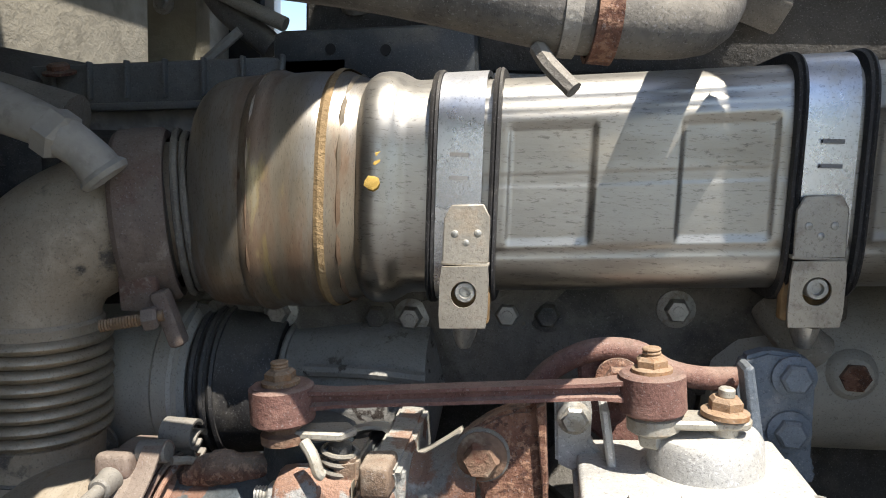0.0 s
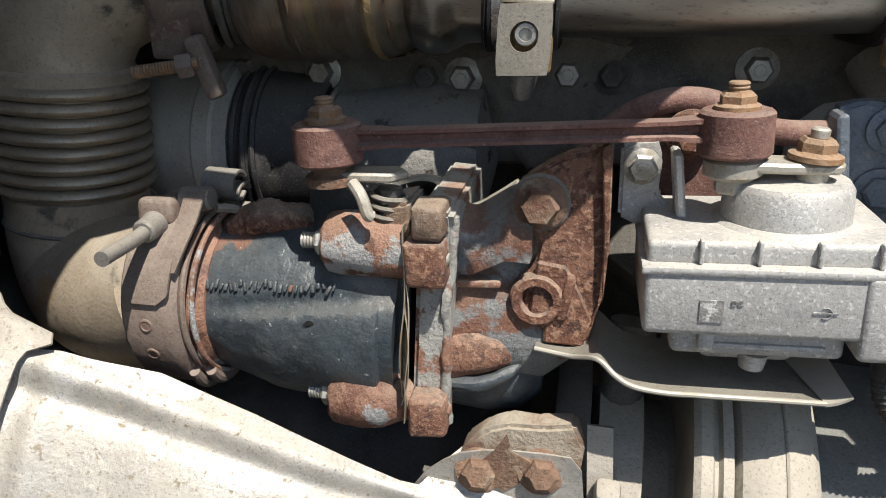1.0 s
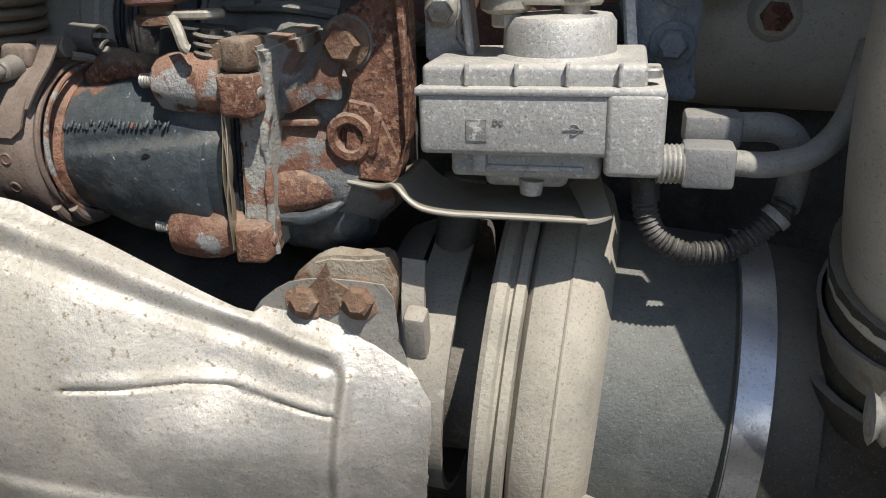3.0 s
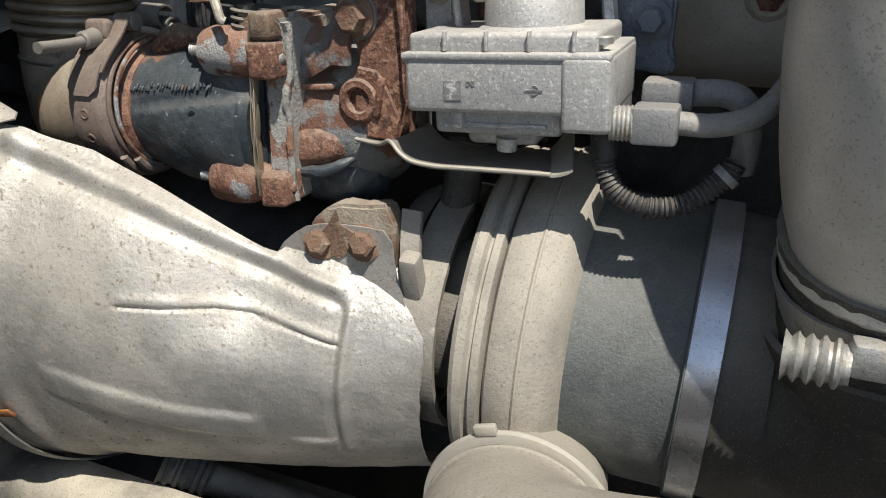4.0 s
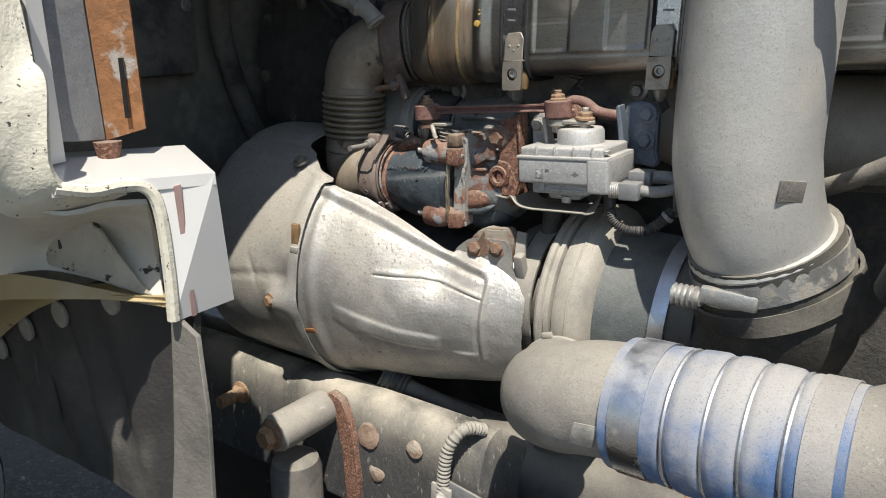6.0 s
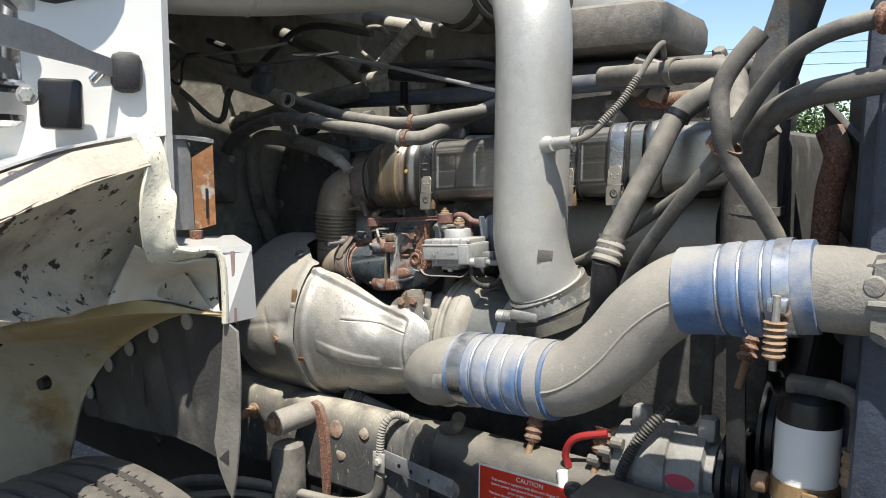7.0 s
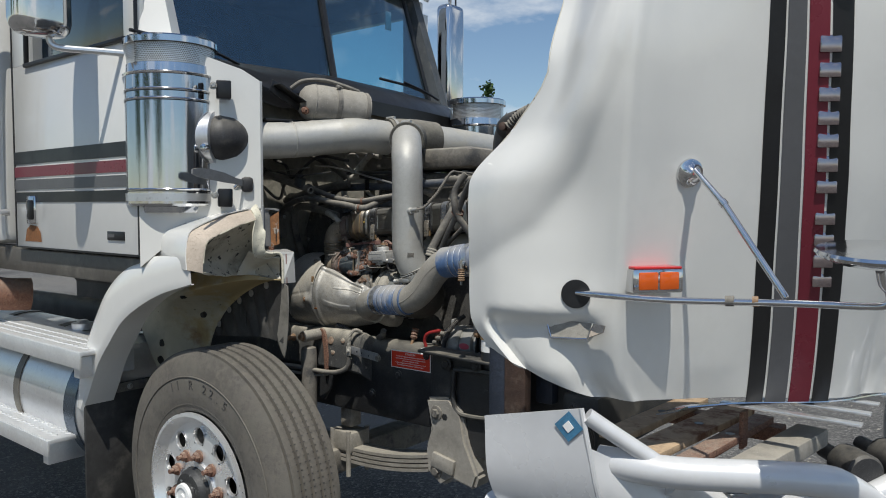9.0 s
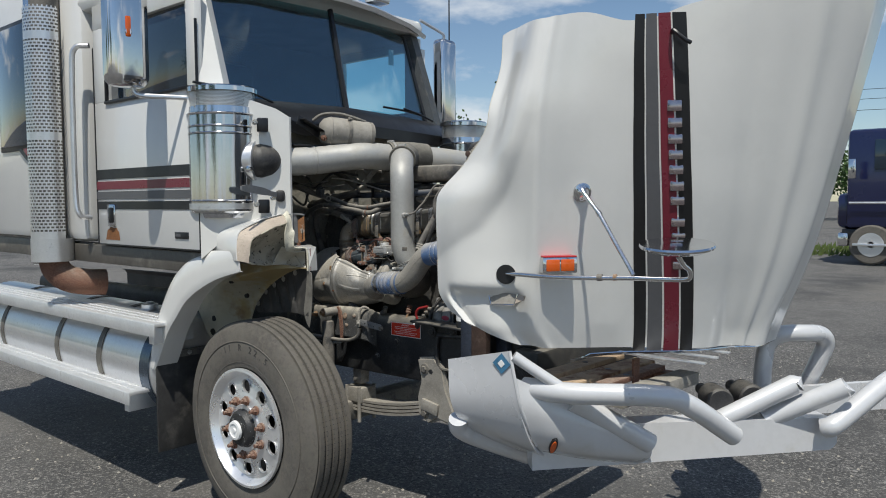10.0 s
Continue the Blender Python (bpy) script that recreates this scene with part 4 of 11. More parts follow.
def suspension():
    t = thing("leaf_spring", (0.35, 0.78, 0.5), "dusty stack of steel spring leaves under the rail", "leaf spring")
    for k in range(4):
        z = lambda x: 0.515 + 0.10 * ((x - 0.1) / 0.6) ** 2 if x > 0.1 else 0.515 + 0.09 * ((x - 0.1) / 0.7) ** 2
        x1 = 0.66 - 0.03 * k
        x0 = -0.7 + 0.08 * k
        loops = []
        for i in range(17):
            x = x0 + (x1 - x0) * i / 16
            zz = z(x) - 0.019 * k
            loops.append([V(x, 0.735, zz), V(x, 0.735, zz + 0.013), V(x, 0.825, zz + 0.013), V(x, 0.825, zz)])
        part("leaf", rings(loops), M_dusty, t)
    part("saddle", box((0.07, 0.78, 0.55), (0.14, 0.11, 0.09), 0.01), M_dusty, t)
    for x in (0.02, 0.12):
        for y in (0.725, 0.84):
            part("u_bolt", rod((x, y, 0.40), (x, y, 0.60), 0.011, None, 10), M_dusty, t)
    part("bump_stop", box((0.08, 0.78, 0.66), (0.07, 0.07, 0.10), 0.012), M_dusty, t)
    ax = thing("front_axle", (0, YC, 0.42), "dusty dark front axle beam", "axle")
    part("beam", box((0.0, YC, 0.45), (0.12, 1.75, 0.12), 0.02), M_dustdk, ax)
    part("kingpin", box((0.0, 0.38, 0.48), (0.16, 0.16, 0.24), 0.04), M_dustdk, ax)
    h = thing("spring_hanger", (0.68, 0.70, 0.5), "cast grey spring hanger bolted under the frame rail", "bracket")
    hang = [(0.60, 0.84), (0.72, 0.86), (0.78, 0.80), (0.80, 0.70), (0.86, 0.58), (0.84, 0.52), (0.74, 0.54), (0.68, 0.50), (0.61, 0.55), (0.60, 0.64), (0.63, 0.72)]
    part("body", roughen(prism(hang, (0, 0.68, 0), (1, 0, 0), (0, 0, 1), -0.10, 0.012, 2), 0.004, 0.05), M_dusty, h)
    part("pad", box((0.70, 0.672, 0.60), (0.11, 0.02, 0.06), 0.006, (0, 10, 0)), M_dusty, h)
    for x, z in ((0.66, 0.79), (0.66, 0.56)):
        part("bolt", hexhead((x, 0.68, z), (0, -1, 0), 0.018, 0.016, flange=0.028), M_dustdk, h)
    # shock absorber
    s = thing("shock_absorber", (0.023, 0.60, 0.5), "dusty grey shock absorber with a rusty top mount", "shock absorber")
    part("tube", lathe((0.008, 0.60, 0.42), (0, 0, 1), [(0, 0.026), (0.02, 0.034), (0.545, 0.034), (0.560, 0.030), (0.566, 0.018)], 28), M_dustdk, s)
    part("eye", rod((0.008, 0.566, 1.032), (0.014, 0.655, 1.034), 0.0245, None, 26, 0.004), M_dusty, s)
    bo = part("bolt", hexhead((0.008, 0.566, 1.032), (-0.05, -1, 0), 0.0150, 0.018, flange=0.019), M_brassbolt, s, "rusty bolt head")
    part("washer", lathe((0.008, 0.567, 1.032), (-0.05, -1, 0), [(0, 0.0215), (0.003, 0.0215), (0.004, 0.018)], 24), M_tabrust, bo)
    b = thing("shock_bracket", (0.06, 0.70, 0.8), "rust-streaked steel bracket on the frame rail", "bracket")
    part("plate", prism([(-0.06, 0.74), (0.03, 0.74), (0.07, 0.80), (0.09, 0.92), (0.05, 0.98), (-0.02, 0.98), (-0.06, 0.95)], (0, 0.668, 0), (1, 0, 0), (0, 0, 1), -0.012, 0.003), M_frame, b)
    part("ear", roughen(prism([(0.052, 0.86), (0.066, 0.86), (0.074, 0.94), (0.068, 1.00), (0.058, 1.035), (0.048, 1.056), (0.030, 1.062), (0.020, 1.056), (0.034, 1.03), (0.044, 0.98)], (0, 0.648, 0), (1, 0, 0), (0, 0, 1), -0.012, 0.002), 0.002, 0.012), M_rust, b, "flaking rust-red ear")
    r = thing("rail_stiffener", (-0.1, 0.66, 0.75), "dust-caked rounded steel stiffener over the frame rail", "frame stiffener")
    sec = [(0.050, 0.885), (0.008, 0.885), (0.0, 0.895), (0.0, 0.985), (0.004, 1.015), (0.012, 1.038), (0.022, 1.050), (0.034, 1.055), (0.048, 1.055), (0.056, 1.045), (0.056, 0.89)]
    part("shell", roughen(rings([[V(x, 0.656 + a + dy, b + 0.02 * (x + 0.1) - dz) for a, b in sec] for x, dy, dz in ((-0.50, 0.05, 0.05), (-0.42, 0.012, 0.02), (-0.34, 0.0, 0.004), (-0.26, 0, 0), (-0.18, 0, 0), (-0.10, 0, 0), (-0.02, 0, 0), (0.06, 0, 0), (0.14, 0, 0), (0.20, 0.002, 0.002), (0.25, 0.008, 0.008), (0.275, 0.045, 0.04))]), 0.002, 0.05), M_dusttop, r)
    part("stud", tube([(-0.157, 0.655, 1.0), (-0.160, 0.615, 0.998)], 0.009, 12, 3, (0.004, 0.001)), M_brassbolt, r)
    part("stud_nut", hexhead((-0.157, 0.654, 1.0), (0, -1, 0), 0.013, 0.012, flange=0.017), M_brassbolt, r)
    for x, z, d in ((0.085, 1.012, 0.018), (0.10, 0.965, 0.014), (0.16, 1.02, 0.012)):
        part("rust_scab", roughen(lathe((x, 0.657, z), (0, -1, 0.3), [(0, d), (0.002, d * 0.8), (0.003, d * 0.3)], 14), 0.003, 0.01), M_tabrust, r)


def clip_lists(p, rows):
    return [p(*r) for r in rows]


def cab():
    c = thing("truck_cab", (-1.2, 0.5, 1.2), "white conventional truck cab with black, maroon and grey side stripes", "truck cab")
    ys = -0.055
    # side wall in strips round the window opening
    def wall(x0, x1, z0, z1, y=ys):
        return box(((x0 + x1) / 2, y + 0.02, (z0 + z1) / 2), (x1 - x0, 0.04, z1 - z0), 0.002)
    side = join(wall(-1.30, -0.205, 1.40, 2.235), wall(-1.30, -1.14, 2.235, 2.66), wall(-0.285, -0.205, 2.235, 2.66), wall(-1.30, -0.205, 2.66, 2.80))
    d = part("door", side, M_white, c, "white door")
    w = part("side_window", box((-0.71, ys + 0.03, 2.445), (0.86, 0.012, 0.43), 0.004), M_glass, d)
    part("window_frame", join(box((-0.71, ys - 0.004, 2.228), (0.90, 0.02, 0.018), 0.005), box((-1.145, ys - 0.002, 2.44), (0.016, 0.02, 0.44), 0.004)), M_black, w)
    for x in (-1.306, -0.2):
        part("seam", box((x, ys + 0.003, 1.98), (0.008, 0.012, 1.16), 0), M_black, d)
    part("seam", box((-0.75, ys + 0.003, 1.402), (1.10, 0.012, 0.008), 0), M_black, d)
    h = part("door_handle", box((-1.12, ys - 0.006, 1.575), (0.085, 0.02, 0.13), 0.012), M_chrome, d)
    part("paddle", box((-1.105, ys - 0.018, 1.575), (0.04, 0.02, 0.09), 0.008), M_black, h)
    part("rust_patch", prism([(-1.21, 1.43), (-1.04, 1.43), (-1.05, 1.475), (-1.08, 1.50), (-1.15, 1.505), (-1.19, 1.485)], (0, ys - 0.001, 0), (1, 0, 0), (0, 0, 1), 0.001, 0), M_rust2, d, "rust bleeding below the handle")
    pl = part("name_plate", box((-0.37, ys - 0.003, 1.475), (0.13, 0.006, 0.035), 0.002), M_black, d)
    part("plate_mark", box((-0.40, ys - 0.0068, 1.475), (0.05, 0.001, 0.012), 0), M_grey, pl)
    # stripes
    for z0, z1, m in ((1.785, 1.842, M_black), (1.725, 1.772, M_maroon), (1.668, 1.713, M_grey), (1.610, 1.655, M_black)):
        part("stripe", box((-0.76, ys - 0.0015, (z0 + z1) / 2), (1.09, 0.003, z1 - z0), 0), m, d)
    # cowl side, tapering in towards the engine bay
    pts = [(-0.196, ys), (-0.12, 0.02), (-0.045, 0.15), (0.02, 0.262), (0.053, 0.320)]
    zt = [2.24, 2.215, 2.165, 2.125, 2.085]
    loops = []
    for (x, y), z, zb in zip(pts, zt, (1.36, 1.45, 1.535, 1.572, 1.585)):
        loops.append([V(x, y, zb), V(x, y, z), V(x - 0.03, y + 0.02, z), V(x - 0.03, y + 0.02, zb)])
    part("cowl_side", rings(loops), M_white, c)
    part("cowl_front", rings([[V(0.053, 0.320, 1.42), V(0.053, 0.320, 2.085), V(0.048, 0.335, 2.085), V(0.048, 0.335, 1.42)], [V(0.02, 0.320, 1.42), V(0.02, 0.320, 2.085), V(-0.02, 0.345, 2.085), V(-0.02, 0.345, 1.42)]]), M_white, c)
    # A pillar, roof and visor
    part("a_pillar", rings([[V(-0.205, ys, 2.235), V(-0.12, 0.05, 2.235), V(-0.17, 0.12, 2.235), V(-0.27, 0.0, 2.235)], [V(-0.36, ys + 0.02, 2.80), V(-0.30, 0.05, 2.80), V(-0.34, 0.11, 2.80), V(-0.42, 0.02, 2.80)]]), M_white, c)
    part("a_pillar", rings([[V(-0.25, 1.90, 2.16), V(-0.22, 1.80, 2.16), V(-0.27, 1.77, 2.16), V(-0.31, 1.87, 2.16)], [V(-0.42, 1.83, 2.80), V(-0.39, 1.73, 2.80), V(-0.44, 1.70, 2.80), V(-0.48, 1.80, 2.80)]]), M_slate, c)
    part("roof", box((-1.42, CY, 2.86), (2.06, 1.92, 0.12), 0.05), M_white, c)
    part("headliner", box((-0.86, CY, 2.775), (0.86, 1.78, 0.02), 0.004), M_trim, c, "dark headliner")
    part("rear_wall", box((-1.30, CY, 2.08), (0.04, 1.86, 1.42), 0.01), M_trim, c, "dark trimmed rear wall of the cab")
    # far door with its window opening
    yf = 2 * CY - ys
    fd = part("far_door", join(wall(-1.30, -0.30, 1.40, 2.285, yf - 0.04), wall(-1.30, -1.22, 2.285, 2.72, yf - 0.04), wall(-0.56, -0.40, 2.285, 2.72, yf - 0.04), wall(-1.30, -0.44, 2.72, 2.80, yf - 0.04)), M_white, c, "white far door")
    part("door_lining", join(wall(-1.28, -0.32, 1.50, 2.280, yf - 0.06), wall(-1.28, -1.225, 2.28, 2.70, yf - 0.06)), M_trim, fd, "dark door lining")
    # windscreen in two halves
    for s in (-1, 1):
        a0, a1 = CY + s * 0.012, CY + s * 0.83
        q = [V(-0.167, a0, 2.195), V(-0.205, CY + s * 0.45, 2.190), V(-0.265, a1, 2.180), V(-0.405, a1 - s * 0.07, 2.765), V(-0.34, CY + s * 0.45, 2.785), V(-0.300, a0, 2.79)]
        bm = sheet(lambda u, v: smooth_rows([q[0], q[1], q[2]], u if s > 0 else 1 - u).lerp(smooth_rows([q[5], q[4], q[3]], u if s > 0 else 1 - u), v), 12, 4, 0.006)
        w = part("windscreen", bm, M_wind, c, "tinted windscreen half reflecting the sky", 20)
        w.visible_shadow = False
        part("gasket", tube([q[0], q[1], q[2], q[3]], 0.012, 8, 1), M_black, c)
        # wiper: blade on its arm, parked low
        wp = part("wiper_blade", tube([V(-0.150, CY + s * 0.66 - 0.36, 2.236), V(-0.175, CY + s * 0.66 - 0.12, 2.232), V(-0.215, CY + s * 0.66 + 0.06, 2.222)], 0.007, 6, 3), M_black, c)
        part("wiper_arm", tube([V(-0.165, CY + s * 0.66 - 0.16, 2.245), V(-0.175, CY + s * 0.66, 2.222), V(-0.170, CY + s * 0.66 + 0.13, 2.185)], 0.006, 6, 3), M_black, wp)
    part("divider", tube([V(-0.160, CY, 2.18), V(-0.298, CY, 2.80)], 0.017, 8, 1), M_black, c)
    part("card", box((-0.335, CY + 0.56, 2.60), (0.004, 0.045, 0.10), 0.001), M_label, c, "pale card hanging behind the windscreen")
    # black cowl below the screen
    part("cowl_top", rings([[V(-0.215, -0.02, 2.205), V(-0.10, 0.14, 2.185), V(-0.02, 0.26, 2.10), V(-0.02, 0.26, 2.04)], [V(-0.205, 0.45, 2.200), V(-0.06, 0.46, 2.135), V(0.0, 0.46, 2.065), V(0.0, 0.46, 2.0)], [V(-0.16, CY, 2.205), V(-0.02, CY, 2.150), V(0.03, CY, 2.085), V(0.03, CY, 2.02)], [V(-0.20, 1.40, 2.200), V(-0.06, 1.40, 2.14), V(0.0, 1.40, 2.075), V(0.0, 1.40, 2.01)], [V(-0.27, 1.86, 2.19), V(-0.13, 1.76, 2.14), V(-0.04, 1.68, 2.07), V(-0.04, 1.68, 2.0)]], False, False, False), M_black, c, "black cowl panel")
    part("cowl_board", box((-0.10, CY, 1.95), (0.02, 1.5, 0.20), 0.004), M_olive, c, "dusty upper bulkhead")
    part("firewall", box((-0.40, YC, 1.60), (0.03, 1.7, 0.92), 0.005), M_olive, c, "dusty olive-grey firewall")
    v = part("visor", rings([[V(x, y, 2.79 + dz), V(x + 0.012, y, 2.815 + dz), V(x - 0.20, y + e, 2.945), V(x - 0.23, y + e, 2.92)] for x, y, dz, e in ((-0.38, -0.02, 0, 0.05), (-0.28, 0.25, 0.015, 0.02), (-0.20, 0.65, 0.03, 0), (-0.185, CY, 0.035, 0), (-0.20, 1.20, 0.03, 0), (-0.28, 1.60, 0.015, -0.02), (-0.39, 1.88, 0, -0.05))]), M_alupol, c, "bright sun visor")
    for y in (0.62, 1.32):
        m = part("roof_lamp", box((-0.30, y, 2.945), (0.10, 0.15, 0.07), 0.02), M_chrome, v)
        part("lens", box((-0.248, y, 2.950), (0.01, 0.12, 0.05), 0.004), M_pane2, m)
    # interior
    part("dashboard", box((-0.47, CY, 2.06), (0.34, 1.7, 0.24), 0.06), M_trim, c)
    part("seat", box((-0.95, 0.55, 2.1), (0.14, 0.5, 0.85), 0.06), M_black, c)
    # rocker panel
    part("rocker", box((-1.0, 0.0, 1.335), (1.62, 0.06, 0.11), 0.008), M_rocker, c, "dull grey lower sill")
    # sleeper
    s = thing("sleeper", (-2.4, 0.5, 1.2), "white sleeper box with a dark window and swept stripes", "sleeper cab")
    part("body", box((-2.62, CY, 2.28), (2.3, 1.94, 1.75), 0.06), M_white, s)
    wd = part("window", box((-2.42, ys - 0.012, 2.45), (0.62, 0.02, 0.82), 0.02), M_glass, s)
    part("window_frame", box((-2.42, ys - 0.006, 2.45), (0.68, 0.014, 0.88), 0.02), M_black, wd)
    for k, m in enumerate((M_black, M_maroon, M_grey, M_black)):
        part("stripe", prism([(-2.44 + 0.09 * k, 2.02), (-2.38 + 0.09 * k, 2.02), (-2.05, 1.60 + 0.065 * (3 - k) + 0.05), (-2.05, 1.60 + 0.065 * (3 - k))], (0, ys - 0.0155, 0), (1, 0, 0), (0, 0, 1), 0.001, 0), m, s)
    part("sill", box((-2.6, 0.02, 1.34), (2.2, 0.05, 0.12), 0.008), M_rocker, s)
    # grab handle by the door
    g = thing("grab_handle", (-1.42, -0.12, 1.5), "polished grab rail beside the cab door", "grab rail")
    part("rail", tube([(-1.40, -0.05, 1.56), (-1.41, -0.12, 1.58), (-1.43, -0.13, 1.75), (-1.42, -0.13, 2.4), (-1.40, -0.12, 2.56), (-1.34, -0.06, 2.58)], 0.016, 10, 5), M_alupol, g)


def stack():
    s = thing("exhaust_stack", (-1.78, -0.12, 1.25), "chrome exhaust stack inside a slotted heat guard", "exhaust stack")
    c = V(-1.78, -0.13, 0)
    part("pipe", rod(c + V(0, 0, 1.30), c + V(0, 0, 4.2), 0.085, None, 24), M_dustdk, s)
    # slotted guard, built round its slots
    bm = bmesh.new()
    rows, cols = 70, 16
    r0 = 0.122
    def pt(i, z, r=r0):
        a = radians(-175 + 190 * i / cols)
        return c + V(math.cos(a) * r, math.sin(a) * r, z)
    z0, dz = 1.42, 0.0205
    for j in range(rows):
        za, zb, zc = z0 + j * dz, z0 + j * dz + dz * 0.45, z0 + (j + 1) * dz
        solid = j % 30 in (0, 1)
        for i in range(cols):
            bm.faces.new([bm.verts.new(p) for p in (pt(i, za), pt(i + 1, za), pt(i + 1, zb), pt(i, zb))])
            off = 0.5 if j % 2 else 0.0
            if solid:
                bm.faces.new([bm.verts.new(p) for p in (pt(i, zb), pt(i + 1, zb), pt(i + 1, zc), pt(i, zc))])
            else:
                a = i + off
                bm.faces.new([bm.verts.new(p) for p in (pt(a - 0.16, zb), pt(a + 0.16, zb), pt(a + 0.16, zc), pt(a - 0.16, zc))])
    part("guard", bm, M_alupol, s, "slotted aluminium guard")
    part("guard_base", lathe(c + V(0, 0, 1.28), (0, 0, 1), [(0, 0.125), (0.145, 0.125)], 32, False, False), M_alupol, s)
    side = part("side_plate", box(c + V(-0.15, -0.02, 2.4), (0.10, 0.02, 2.3), 0.006, (0, 0, 30)), M_chrome, s, "chrome plate with cut-out marks")
    for k in range(8):
        part("cut_out", box(c + V(-0.155, -0.033, 1.75 + 0.16 * k), (0.022, 0.002, 0.055), 0, (0, 0, 30)), M_black, side)
    part("elbow", tube([(-1.78, -0.13, 1.34), (-1.78, -0.12, 1.24), (-1.74, -0.07, 1.17), (-1.69, 0.02, 1.14), (-1.66, 0.14, 1.13)], 0.085, 20, 6), M_rust, s, "rusty exhaust elbow")
    t = thing("fuel_tank", (-1.9, 0.2, 0.3), "polished round fuel tank with straps and dimpled top step", "fuel tank")
    part("barrel", lathe((-3.6, 0.24, 0.70), (1, 0, 0), [(0, 0.0), (0, 0.26), (0.03, 0.30), (2.86, 0.30), (2.89, 0.27), (2.90, 0.0)], 48), M_alupol, t)
    for x in (-1.35, -1.95, -2.9):
        part("strap", band((x, 0.24, 0.70), (1, 0, 0), 0.301, 0.06, 0.004, 48), M_rocker, t)
    part("end_band", band((-0.80, 0.24, 0.70), (1, 0, 0), 0.301, 0.10, 0.006, 48), M_tank2, t)
    part("cap", lathe((-1.15, 0.17, 0.995), (0, 0, 1), [(0, 0.05), (0.03, 0.05), (0.035, 0.03), (0.045, 0.02)], 20), M_alupol, t)
    for k in range(10):
        part("vent_slot", box((-0.98 - 0.055 * k, -0.010, 0.80), (0.022, 0.02, 0.05), 0.004, (25, -20, 0)), M_label, t)
    for z, x1, y0, y1, nm in ((1.0, -0.56, -0.12, 0.14, "upper"), (0.60, -0.78, -0.16, 0.05, "lower")):
        st = thing("cab_step", ((x1 - 1.6), y0, z), nm + " aluminium tread-plate step along the tank", "step", "cab steps")
        part("tread", box(((x1 - 3.8) / 2, (y0 + y1) / 2, z - 0.012), (x1 + 3.8, y1 - y0, 0.02), 0.003), M_tread, st)
        part("nosing", box(((x1 - 3.8) / 2, y0, z - 0.04), (x1 + 3.8, 0.012, 0.07), 0.003), M_tread, st)
        part("bracket", box((x1 - 0.06, (y0 + y1) / 2, z - 0.075), (0.05, y1 - y0 - 0.02, 0.09), 0.004), M_tread, st)
        me = None
        for k in range(60):
            x = x1 - 0.06 - 0.045 * k
            for q, y in enumerate((y0 + 0.05, y0 + 0.10, y0 + 0.15)):
                if y > y1 - 0.03:
                    continue
                if me is None:
                    me = to_mesh("tread_lug", box((0, 0, 0), (0.026, 0.010, 0.005), 0.002, (0, 0, 35)), M_tread, V(0, 0, 0))
                piece("tread_lug", me, st, (x + 0.02 * (q % 2), y, z))


